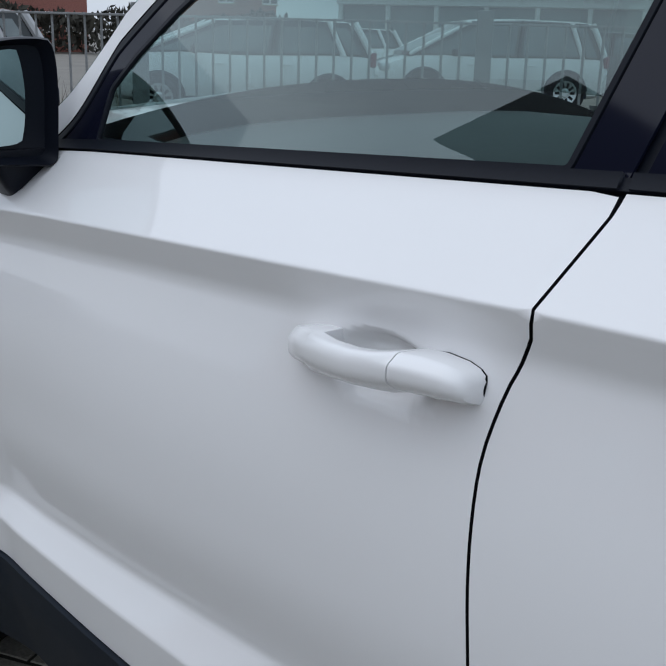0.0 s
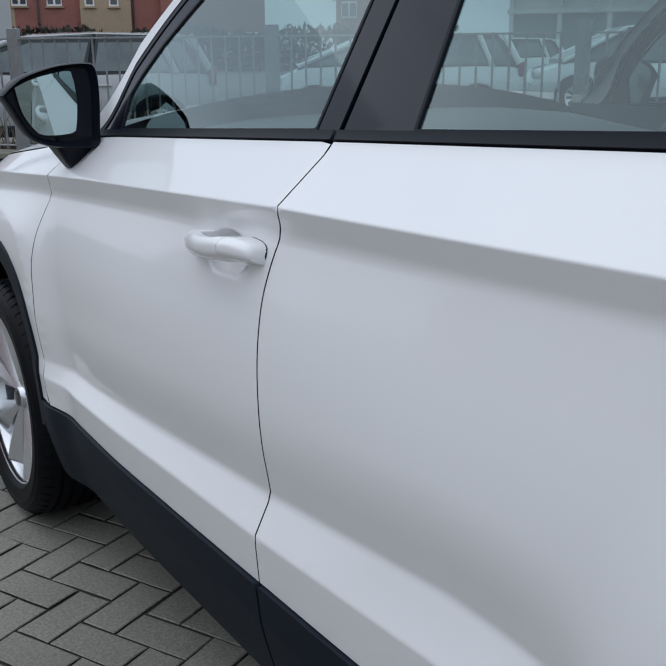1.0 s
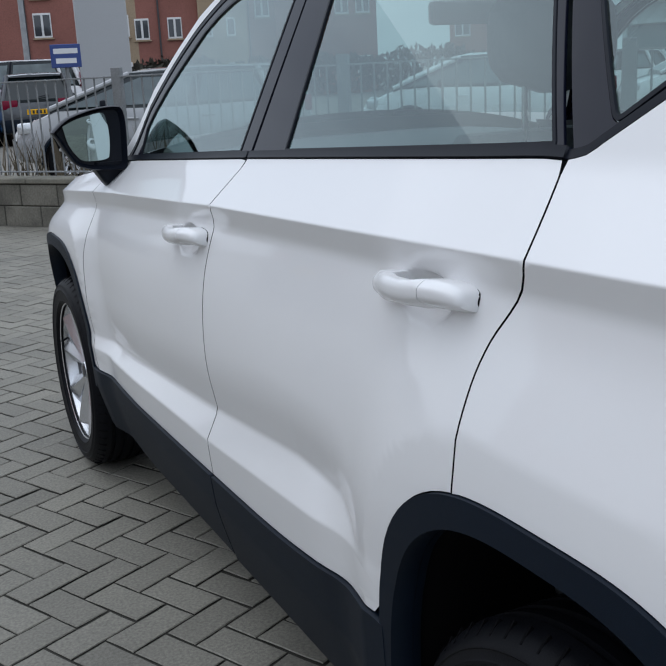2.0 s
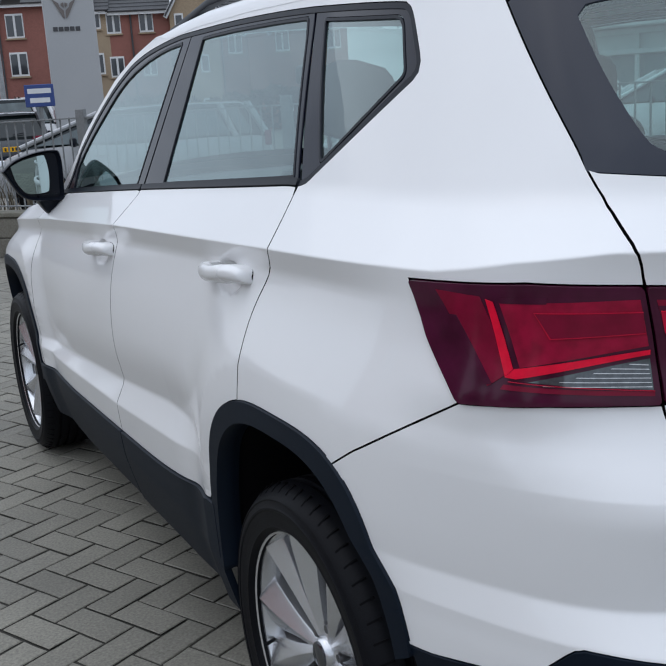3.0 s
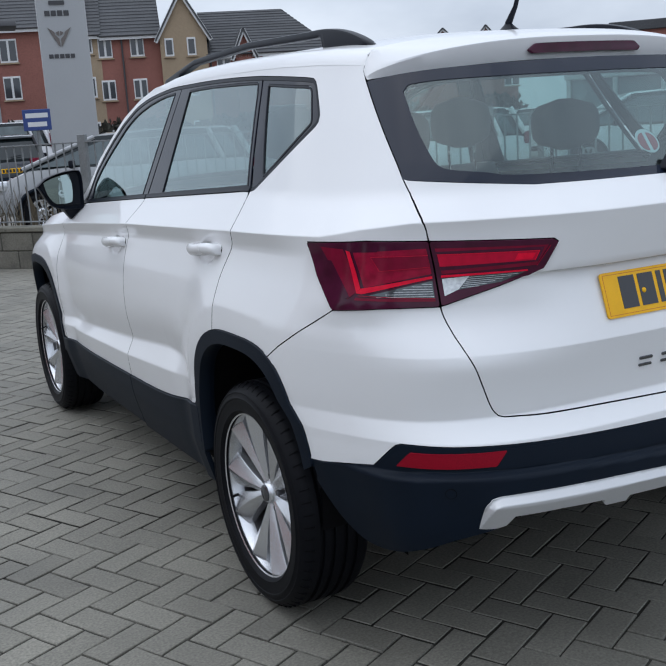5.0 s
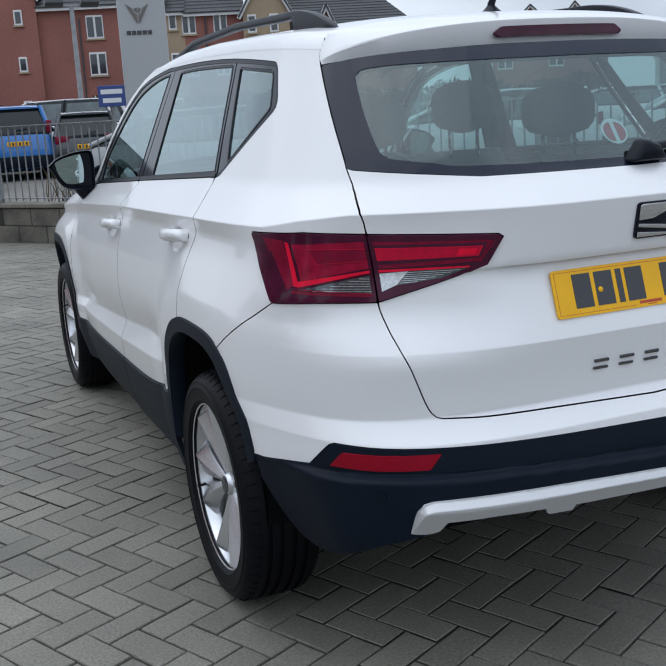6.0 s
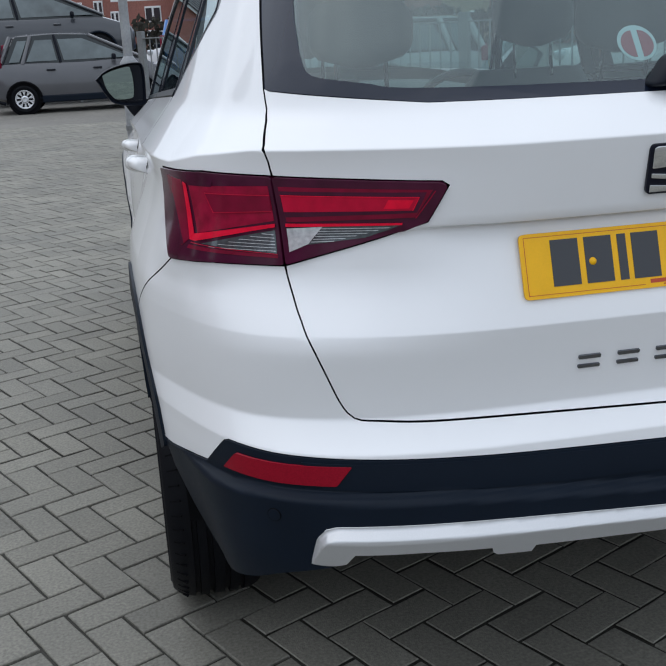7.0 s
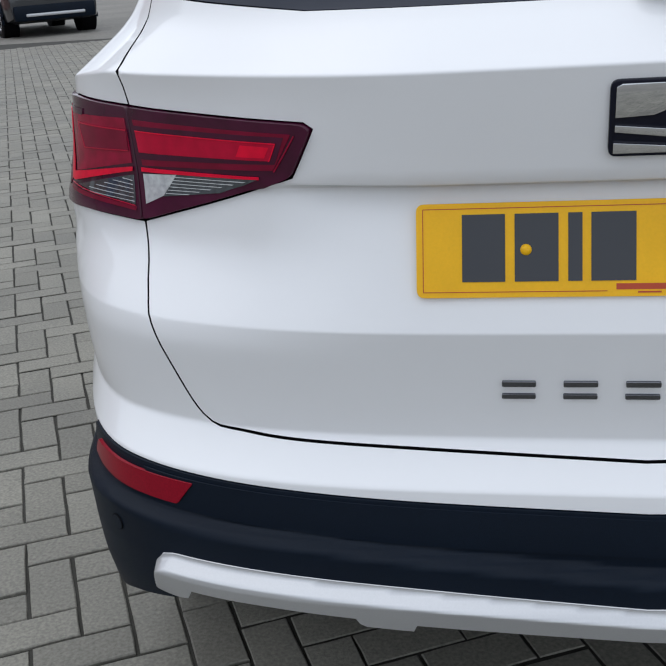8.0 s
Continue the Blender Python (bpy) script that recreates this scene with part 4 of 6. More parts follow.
def edge_gap(line, u, z):
    """How far (u, z) lies from a line."""
    best = 1.0
    for a, b in zip(line, line[1:]):
        dx, dz = b[0] - a[0], b[1] - a[1]
        n = dx * dx + dz * dz
        if n > 0:
            k = min(1.0, max(0.0, ((u - a[0]) * dx + (z - a[1]) * dz) / n))
            best = min(best, math.hypot(u - a[0] - dx * k, z - a[1] - dz * k))
    return best


def skid_skin(q, z):
    """The plate stands off the bumper: a chamfer along its upper edge, then a face that leans in."""
    x, y, _ = low_skin(q, z)
    u = q if q > MID else 2 * MID - q
    d = edge_gap(SKID_TOP, u, z)
    k = 0.005 + 0.023 * (d - ramp(d - 0.015, 0.0008)) / 0.015 - 0.43 * max(0.0, 0.492 - z)
    c = Vector((x, y - 0.2, 0)).normalized()
    return (x + c.x * k, y + c.y * k, z)


def lamps(tailgate):
    for flip in (False, True):
        f = other_side if flip else (lambda p: p)
        side = panel("tail_lamp", f(LAMP_SIDE), LAMP_DARK, car, "smoked red tail lamp", lift=0.006, depth=0.03, gap=0.0012, du=0.012, dv=0.006)
        gate = panel("gate_lamp", f(LAMP_GATE), LAMP_DARK, tailgate, "smoked red tail lamp", lift=0.006, depth=0.03, gap=0.0012, du=0.012, dv=0.006)

        def piece(dad, name, pts, mat, label, lift=0.0085):
            panel(name, f(pts), mat, dad, label, lift=0.006 + 0.5 * (lift - 0.006), gap=0, depth=0.0012, du=0.012, dv=0.006, per=0.01)
        piece(side, "lamp_facet", [(-0.3506, 1.0793), (-0.4184, 1.0759), (-0.4820, 0.9830), (-0.4500, 0.9600)], LAMP_RED, "red lens facet")
        piece(side, "lamp_shade", [(-0.3720, 1.0480), (-0.3870, 1.0480), (-0.4560, 0.9640), (-0.4440, 0.9610)], LAMP_DARK, "", 0.0092)
        piece(side, "lamp_field", [(-0.4491, 1.0700), (-0.6463, 1.0741), (-0.6633, 1.0153), (-0.4932, 0.9868)], LAMP_MID, "deep red lens field")
        piece(side, "lamp_shade", [(-0.4480, 1.0770), (-0.5200, 1.0790), (-0.5190, 1.0700), (-0.4500, 1.0690)], LAMP_DARK, "", 0.0095)
        piece(side, "light_bar", [(-0.4285, 1.0734), (-0.4400, 1.0705), (-0.4840, 0.9849), (-0.4740, 0.9740)], LAMP_BRIGHT, "bright red light guide", 0.011)
        piece(side, "light_bar", [(-0.4740, 0.9735), (-0.4853, 0.9849), (-0.6657, 1.0105), (-0.6665, 1.0045), (-0.4904, 0.9722)], LAMP_BRIGHT, "bright red light guide", 0.0113)
        piece(side, "lamp_inset", [(-0.5028, 1.0580), (-0.6514, 1.0578), (-0.6570, 1.0314), (-0.5310, 1.0257)], LAMP_RED, "red lens inset", 0.0115)
        for pts in ([(-0.5018, 1.0592), (-0.6514, 1.0590), (-0.6516, 1.0576), (-0.5034, 1.0578)], [(-0.5018, 1.0592), (-0.5036, 1.0580), (-0.5318, 1.0257), (-0.5300, 1.0249)],
                    [(-0.5300, 1.0249), (-0.5310, 1.0261), (-0.6570, 1.0320), (-0.6573, 1.0308)]):
            piece(side, "lamp_line", pts, LAMP_GUIDE, "", 0.0125)
        piece(side, "lamp_ribs", [(-0.5080, 0.9690), (-0.6670, 0.9993), (-0.6766, 0.9593)], LAMP_RIB_DARK, "ribbed lens in a dark colour")
        for k in range(6):
            z = 0.9645 + 0.0055 * k
            piece(side, "rib", [(-0.530 - 0.0225 * k, z), (-0.6745 + 0.0016 * k, z - 0.0015), (-0.6742 + 0.0016 * k, z - 0.0007), (-0.532 - 0.0225 * k, z + 0.0008)], LAMP_CLEAR, "", 0.0105)
        piece(side, "lamp_foot", [(-0.4732, 0.9645), (-0.6785, 0.9570), (-0.6795, 0.9515), (-0.4692, 0.9580)], LAMP_RED, "red lens edge")
        piece(side, "lamp_line", [(-0.4800, 0.9690), (-0.6780, 0.9586), (-0.6782, 0.9576), (-0.4790, 0.9680)], LAMP_GUIDE, "", 0.0115)
        piece(gate, "lamp_field", [(-0.6660, 1.0735), (-0.9290, 1.0660), (-0.9020, 1.0210), (-0.6864, 1.0140)], LAMP_RED, "red lens field", 0.0082)
        piece(gate, "lamp_shade", [(-0.6690, 1.0660), (-0.9190, 1.0625), (-0.9050, 1.0290), (-0.6840, 1.0220)], LAMP_DARK, "", 0.0090)
        piece(gate, "light_bar", [(-0.6725, 1.0587), (-0.9064, 1.0541), (-0.8966, 1.0331), (-0.6801, 1.0311)], LAMP_GUIDE, "red light guide", 0.0105)
        piece(gate, "light_spot", [(-0.8560, 1.0510), (-0.8980, 1.0500), (-0.8910, 1.0365), (-0.8490, 1.0362)], LAMP_BRIGHT, "bright red end of the light guide", 0.0112)
        for pts in ([(-0.6723, 1.0597), (-0.9080, 1.0551), (-0.9070, 1.0540), (-0.6725, 1.0585)], [(-0.9080, 1.0551), (-0.9062, 1.0541), (-0.8966, 1.0326), (-0.8982, 1.0326)]):
            piece(gate, "lamp_line", pts, LAMP_BRIGHT, "", 0.0118)
        piece(gate, "lamp_line", [(-0.9330, 1.0650), (-0.9345, 1.0640), (-0.9045, 1.0195), (-0.9025, 1.0200)], LAMP_MID, "", 0.0100)
        piece(gate, "light_bar", [(-0.6849, 1.0113), (-0.8818, 1.0122), (-0.8821, 1.0089), (-0.6857, 1.0058)], LAMP_BRIGHT, "thin red light guide", 0.0106)
        # one clear lens: its bright and dark reflections are painted as two colours
        piece(gate, "reversing_lens", [(-0.6878, 1.0028), (-0.7500, 1.0061), (-0.7290, 0.9765), (-0.6982, 0.9626)], LAMP_CLEAR, "clear reversing lens")
        piece(gate, "lamp_ribs", [(-0.7502, 1.0061), (-0.8791, 1.0085), (-0.8236, 0.9875), (-0.7293, 0.9755)], LAMP_RIB_DARK, "ribbed lens in a dark colour")
        for k in range(6):
            z = 0.9795 + 0.0046 * k
            piece(gate, "rib", [(-0.734 - 0.0028 * k, z), (-0.772 - 0.0175 * k, z + 0.0015), (-0.775 - 0.0175 * k, z + 0.0024), (-0.734 - 0.0028 * k, z + 0.0009)], LAMP_CLEAR, "", 0.0105)


def spoiler(tailgate):
    """The roof spoiler over the rear window, with its brake lamp."""
    rings = []
    seam = ((0.535, -0.2475, 1.556), (0.566, -0.2515, 1.5465), (0.586, -0.254, 1.521), (0.598, -0.259, 1.497), (0.602, -0.270, 1.484), (0.603, -0.278, 1.477), (0.603, -0.281, 1.474), (0.603, -0.283, 1.472),
            (0.600, -0.283, 1.471), (0.570, -0.250, 1.475))
    for k in range(65):
        v = math.sin(HALF * (-1 + 2 * k / 64))
        a = abs(v)
        x = 0.598 * v
        y_back = -0.425 + 0.130 * a ** 3.0
        y_root = -0.2465
        z_root = 1.5485 + 0.0440 * (1 - abs(x / 0.584) ** 2.3 if abs(x) < 0.584 else 0)
        z_back = 1.558 - 0.052 * a ** 2.6
        z_low = 1.499 - 0.028 * a ** 2.4
        y_turn, z_turn = y_back + 0.010, z_back + 0.004
        top = [(y_root + (y_turn - y_root) * t, z_root + (z_turn - z_root) * t ** 1.5) for t in (0.0, 0.35, 0.68, 1.0)]
        sec = top + [(y_back + 0.002, z_back - 0.001), (y_back + 0.002, z_back - 0.005), (y_back + 0.013, z_low + 0.010), (y_back + 0.016, z_low + 0.002), (y_back + 0.026, z_low), (y_back + 0.15, z_low + 0.012)]
        w = a ** 11
        rings.append([(x * (1 - w) + math.copysign(e[0], v) * w, y * (1 - w) + e[1] * w, z * (1 - w) + e[2] * w) for (y, z), e in zip(sec, seam)])
    bm = loft_bm(rings, cap=False, close=False)
    s = part("spoiler", bm, WHITE_PAINT, tailgate, "white roof spoiler", sharp=24)
    # high brake lamp
    pts = rounded([(-0.185, -0.013), (0.185, -0.013), (0.196, -0.003), (0.172, 0.013), (-0.172, 0.013), (-0.196, -0.003)], 0.006)
    rows = []
    for out, sc in ((0.0, 1.0), (0.006, 1.0), (0.008, 0.97)):
        rows.append([(x * sc, -0.419 + 0.130 * abs(x / 0.6) ** 3 - out, 1.5285 + z * sc - 0.03 * abs(x / 0.6) ** 2.4) for x, z in dense(pts, 0.02)])
    part("brake_lamp", loft_bm(rows), LAMP_DARK, s, "dark red high brake lamp", sharp=30)


def roof():
    """Roof skin, windscreen and bonnet, each spanned across the car between the body sides."""
    def span(name, q0, q1, n, crown, mat, label, edge, lift=0.0, lap=False):
        rows = []
        for k in range(n + 1):
            q = q0 + (q1 - q0) * k / n
            e = edge(q)
            x0, y0, z0 = skin(q, e)
            row = [(x0 - 2 * x0 * j / 28, y0, z0 + lift + crown(q) * (1 - abs(2 * j / 28 - 1) ** 2.3)) for j in range(29)]
            if lap:
                # the side turns into the roof over a few centimetres
                drop = 0.0315 * fall(1.18, 1.34, q) + 0.001
                a, b, c = Vector(skin(q, e - drop - 0.006)) + Vector((-0.0008, 0, 0)), Vector((x0, y0, z0)), Vector(row[1])
                bend = [a * (1 - t) ** 2 + b * 2 * t * (1 - t) + c * t * t for t in (0, 0.12, 0.25, 0.38, 0.5, 0.62, 0.75, 0.88)]
                row = [v[:] for v in bend] + row[1:-1] + [(-v.x, v.y, v.z) for v in bend[::-1]]
            rows.append(row)
        return part(name, loft_bm(rows, cap=False, close=False), mat, car, label, sharp=60)
    span("roof_skin", -0.41, 1.36, 44, lambda q: 0.037 + 0.008 * fall(-0.3, 0.3, q), WHITE_PAINT, "white roof", roof_edge, lap=True)
    ws = span("windscreen", 1.37, 2.17, 24, lambda q: 0.05 - 0.02 * ease(1.4, 2.2, q), SIDE_GLASS, "tinted windscreen", roof_edge)
    ws.visible_shadow = False
    span("bonnet", 2.20, 3.42, 30, lambda q: 0.10 * fall(3.0, 3.5, q), WHITE_PAINT, "white bonnet", lambda q: lerp(q, (2.2, 2.55, 2.95, 3.35, 3.45), (1.07, 1.032, 0.987, 0.902, 0.75)))
    span("headlining", -0.25, 1.33, 24, lambda q: 0.04, HEADLINER, "pale headlining", lambda q: roof_edge(q) - 0.03)
    # nose below the bonnet
    nose = []
    for z in np.linspace(0.32, 0.92, 12):
        nose.append([(lambda p: p)(skin(q, z)) for q in np.linspace(3.30, Y1 + 1.55 * HALF, 14)] + [(-x, y, z2) for x, y, z2 in [skin(q, z) for q in np.linspace(Y1 + 1.55 * HALF, 3.30, 14)][1:]])
    part("front_bumper", loft_bm(nose, cap=False, close=False), WHITE_PAINT, car)
    # the grille panel between bonnet and bumper
    edge_z = 0.79
    x0, y0, z0 = skin(3.42, edge_z)
    back = [(x0 - 2 * x0 * j / 26, y0, z0 + 0.045 * (1 - abs(2 * j / 26 - 1) ** 2.3)) for j in range(27)]
    part("grille", loft_bm([back, [((a[0] + b[0]) / 2, (a[1] + b[1]) / 2 + 0.03, 0.93) for a, b in zip(back, nose[-1])], nose[-1]], cap=False, close=False), BLACK_GLOSS, car, "black front grille", sharp=60)
    # roof rails with a closed foot at each end
    for s in (-1, 1):
        ys = np.linspace(-0.172, 1.62, 110)
        rows = []
        for y in ys:
            base = roof_edge(y) + 0.012 * ease(1.0, 1.5, y)
            u = min(y + 0.172, 1.62 - y)
            rise = 0.058 * ease(0.0, 0.20, u) ** 0.8 if u < 0.20 else 0.058
            x = 0.503 - 0.012 * y
            zt = lerp(y, (0.2, 0.68, 1.22, 1.62), (1.640, 1.655, 1.643, 1.585))
            if y < 0.2:
                zt = 1.566 + 0.074 * (1 - (1 - (y + 0.172) / 0.372) ** 2.4)
            th = 0.024 + (zt - base + 0.006 - 0.024) * (1 - ease(0.11, 0.125, y) * (1 - ease(1.40, 1.42, y)))
            half = 0.0165 * min(1.0, 0.35 + u / 0.06)
            sec = rounded([(-half, -th), (half, -th), (half * 0.9, 0.0), (-half * 0.9, 0.0)], 0.007, 2)
            rows.append([(s * (x + dx), y, zt + dz) for dx, dz in sec])
        part("roof_rail", loft_bm(rows), BLACK_TRIM, car, "satin black roof rail", sharp=50)
    # fin and whip of the aerial
    ax, ay, az = 0.03, -0.05, 1.612
    rows = []
    for t, zz in ((0.0, 0.0), (0.3, 0.006), (0.75, 0.016), (1.0, 0.024)):
        k = 1 - 0.75 * t
        rows.append([(ax + 0.022 * k * math.cos(a), ay - 0.03 * t * 0 + 0.042 * k * math.sin(a), az + zz - 0.004) for a in np.linspace(0, 2 * math.pi, 17)[:-1]])
    aerial = part("aerial", loft_bm(rows), BLACK_TRIM, car, "black roof aerial", sharp=60)
    part("aerial_whip", tube_bm([(ax, ay, az + 0.015), (ax + 0.004, ay - 0.03, az + 0.06), (ax + 0.008, ay - 0.09, az + 0.20)], [0.011, 0.007, 0.003], 10), BLACK_TRIM, aerial)


def mirror(s):
    rim = smooth_line([(-0.984, 1.174), (-0.944, 1.207), (-0.891, 1.2265), (-0.844, 1.2355), (-0.803, 1.2365), (-0.787, 1.228), (-0.781, 1.184), (-0.784, 1.106), (-0.790, 1.064),
                       (-0.825, 1.0625), (-0.887, 1.067), (-0.928, 1.084), (-0.952, 1.118), (-0.970, 1.152), (-0.984, 1.174)], per=0.012)[:-1]
    cx, cz = -0.872, 1.155
    rows = []
    for sc, y in ((0.86, 2.052), (0.97, 2.030), (1.0, 2.036), (1.0, 2.055), (0.97, 2.085), (0.88, 2.118), (0.70, 2.142), (0.35, 2.156)):
        rows.append([(-s * (cx + (x - cx) * sc), y - 0.06 * (x - cx), cz + (z - cz) * sc) for x, z in rim])
    if s > 0:
        rows = [[(x, y, z) for x, y, z in r][::-1] for r in rows]
    m = part("door_mirror", loft_bm(rows, cap=True), BLACK_TRIM, car, "black door mirror", sharp=50)
    glass = smooth_line([(-0.954, 1.189), (-0.914, 1.207), (-0.850, 1.2205), (-0.838, 1.211), (-0.831, 1.164), (-0.834, 1.109), (-0.845, 1.0935), (-0.902, 1.092), (-0.924, 1.109), (-0.943, 1.141), (-0.954, 1.189)], per=0.012)[:-1]
    pts, tris = flat_cells(glass if signed_area(glass) > 0 else glass[::-1], [], 0.012, 0.012, stretch=1.0)
    bm = bmesh.new()
    vs = [bm.verts.new((-s * x, 2.034 - 0.10 * (x - cx) + -0.07 * (z - cz) + ((x - cx) ** 2 + (z - cz) ** 2) / 2.4, z)) for x, z in pts]
    for t in tris:
        bm.faces.new([vs[k] for k in t])
    part("mirror_glass", bm, MIRROR_GLASS, m, "slightly convex mirror glass", sharp=60)
    # the arm to the door
    rows = []
    for x0, x1, y0, y1, z in ((-0.878, -0.775, 2.045, 2.135, 1.085), (-0.872, -0.775, 2.05, 2.13, 1.062), (-0.852, -0.79, 2.06, 2.12, 1.030), (-0.842, -0.800, 2.07, 2.115, 1.016)):
        rows.append([(-s * x, y, z) for x, y in rounded([(x0, y0), (x1, y0), (x1, y1), (x0, y1)], 0.012)])
    part("mirror_arm", loft_bm(rows), BLACK_TRIM, m, "black mirror foot", sharp=50)


def wheel(yc, s):
    """A 17 inch alloy with five split spokes in a road tyre, hub on the x axis; outside towards -x."""
    w = new("wheel")
    w.parent = car
    tyre = [(0.236, -0.085), (0.241, -0.096), (0.247, -0.102), (0.251, -0.1055), (0.254, -0.1048), (0.270, -0.1085), (0.283, -0.1088), (0.285, -0.1105), (0.289, -0.1105), (0.291, -0.1085), (0.302, -0.1055), (0.304, -0.1068), (0.307, -0.1052), (0.312, -0.100), (0.3225, -0.088), (0.3275, -0.076)]
    for g in (-0.05, -0.018, 0.018, 0.05):
        tyre += [(0.3315, g - 0.0065), (0.3235, g - 0.005), (0.3235, g + 0.005), (0.3315, g + 0.0065)]
    tyre += [(0.3275, 0.076), (0.3225, 0.088), (0.312, 0.099), (0.294, 0.107), (0.270, 0.109), (0.249, 0.103), (0.236, 0.085)]
    part("tyre", lathe_bm(tyre, 96), RUBBER, w, "black road tyre", sharp=35)
    # sipes across the shoulder of the tread
    t = w.children[0]
    bm = bmesh.new()
    for k in range(60):
        a = 2 * math.pi * k / 60
        r = bmesh.ops.create_cube(bm, size=1.0, matrix=pose(0, 0, 0, math.degrees(a), 0, 0) @ pose(-0.084, 0, 0.3222, 0, -38, 8) @ Matrix.Diagonal((0.026, 0.0035, 0.006, 1)))
    tagged(part("tread_pattern", bm, GAP_BLACK, t, smooth=False), kind="stuff")
    barrel = [(0.236, -0.092), (0.2445, -0.0965), (0.2465, -0.092), (0.2435, -0.086), (0.235, -0.082), (0.229, -0.070), (0.224, -0.045)]
    rim = part("rim", lathe_bm(barrel, 72), ALLOY, w, "silver alloy rim", sharp=30)
    # spokes: five pairs of broad blades, each with a ridge that parts a bright flank from a shaded one
    for p in range(5):
        for off, tw in ((-15.5, 1), (15.5, -1)):
            c, e = math.radians(72 * p + off * 0.60), math.radians(72 * p + off * 1.06)
            rows = []
            for t2 in (0.0, 0.18, 0.40, 0.62, 0.80, 0.92, 1.0):
                r = 0.034 + 0.2085 * t2
                a = c + (e - c) * t2
                lead = lerp(t2, (0.0, 0.40, 0.80, 1.0), (0.008, 0.019, 0.042, 0.050))          # the flank that faces its twin
                trail = lerp(t2, (0.0, 0.40, 0.80, 1.0), (0.009, 0.030, 0.050, 0.064))
                face = -0.066 - 0.022 * t2 + 0.010 * (1 - t2) ** 2
                k = 0.25 + 0.75 * t2
                rad, tan = Vector((0, math.cos(a), math.sin(a))), Vector((0, -math.sin(a), math.cos(a))) * tw
                m = rad * r
                ridge = m - tan * (0.10 * trail)
                rows.append([m + tan * lead + Vector((face + 0.044, 0, 0)), m + tan * lead + Vector((face + 0.020 * k, 0, 0)), m + tan * (lead * 0.86) + Vector((face + 0.0165 * k, 0, 0)), ridge + Vector((face, 0, 0)),
                             m - tan * (trail * 0.90) + Vector((face + 0.026 * k, 0, 0)), m - tan * trail + Vector((face + 0.031 * k, 0, 0)), m - tan * trail + Vector((face + 0.046, 0, 0)), m + Vector((face + 0.050, 0, 0))])
            part("spoke", loft_bm(rows), ALLOY, rim, sharp=14)
    part("hub", lathe_bm([(0.0, -0.066), (0.026, -0.066), (0.030, -0.062), (0.033, -0.052), (0.052, -0.044), (0.058, -0.030), (0.058, 0.0)], 40), ALLOY, rim, sharp=30)
    cap = part("hub_cap", lathe_bm([(0.0, -0.0725), (0.020, -0.072), (0.0245, -0.069), (0.0255, -0.060)], 32), DARK_CHROME, rim, "dark hub cap")
    for k in range(5):
        a = math.radians(72 * k + 36)
        part("wheel_bolt", lathe_bm([(0.0, -0.053), (0.0080, -0.053), (0.0090, -0.050), (0.0090, -0.03)], 12, m=Matrix.Translation((0, 0.050 * math.cos(a), 0.050 * math.sin(a)))), BRAKE_STEEL, rim, "dark wheel bolt")
    # inner part of the alloy rim; its shade is painted as darker steel
    part("rim_well", lathe_bm([(0.224, -0.045), (0.222, -0.03), (0.222, 0.08), (0.236, 0.09)], 72), BRAKE_STEEL, rim, "rim well, darkened in colour for its shade", sharp=30)
    part("brake_disc", lathe_bm([(0.05, -0.012), (0.148, -0.012), (0.150, 0.0), (0.148, 0.012), (0.05, 0.012)], 48), BRAKE_STEEL, w, "grey brake disc", sharp=30)
    part("valve", tube_bm([(-0.070, 0.222, -0.02), (-0.098, 0.206, -0.02)], 0.004, 8), RUBBER, rim)
    # black disc added for the shade that shows between the spokes
    part("wheel_back", lathe_bm([(0.0, 0.03), (0.22, 0.03), (0.22, 0.05)], 40), GAP_BLACK, w)
    w.matrix_basis = pose(-0.790, yc, 0.3305, 24 if yc > 1 else -13, 0, 0) if s < 0 else pose(0.785, yc, 0.3305, 10, 0, 180)
    return w


def seat(x, y, wide, rear=False):
    """A cabin seat: cushion, backrest and headrest on two posts."""
    m = pose(x, y, 0, 0, 0, 0)
    back = []
    for u, half, yy, th in ((0.0, 0.5, 0.0, 0.12), (0.25, 0.52, -0.05, 0.13), (0.6, 0.50, -0.12, 0.12), (0.9, 0.42, -0.18, 0.10), (1.0, 0.34, -0.20, 0.06)):
        z = 0.58 + 0.60 * u if not rear else 0.60 + 0.50 * u
        back.append([(x + dx, y + yy + dy, z) for dx, dy in rounded([(-wide * half, -th / 2), (wide * half, -th / 2), (wide * half, th / 2), (-wide * half, th / 2)], 0.05)])
    part("seat_back", loft_bm(back), CABIN_GREY, car, "grey cloth seat back", sharp=60)
    part("seat_cushion", box_bm((wide, 0.50, 0.16), (x, y + 0.28, 0.55), 0.05, 3), CABIN_GREY, car, "grey cloth seat cushion", sharp=60)
    for hx in ((x,) if not rear else (x - 0.335, x + 0.335)):
        zt = 1.245 if not rear else 1.235
        yb = y - 0.235 if not rear else y - 0.205
        rows = []
        for u in np.linspace(0, 1, 9):
            k = (1 - abs(2 * u - 1) ** 3.5) ** 0.5 if 0 < u < 1 else 0.15
            rows.append([(hx + dx * max(k, 0.2), yb + dy * max(k, 0.2), zt + (0.19 if not rear else 0.165) * u) for dx, dy in rounded([(-0.125, -0.045), (0.125, -0.045), (0.125, 0.045), (-0.125, 0.045)], 0.04)])
        h = part("headrest", loft_bm(rows), CABIN_GREY, car, "grey headrest", sharp=70)
        for dx in (-0.06, 0.06):
            part("headrest_post", tube_bm([(hx + dx, yb, zt + 0.03), (hx + dx, yb, zt - 0.09)], 0.006, 8), CHROME, h, "bright steel post")


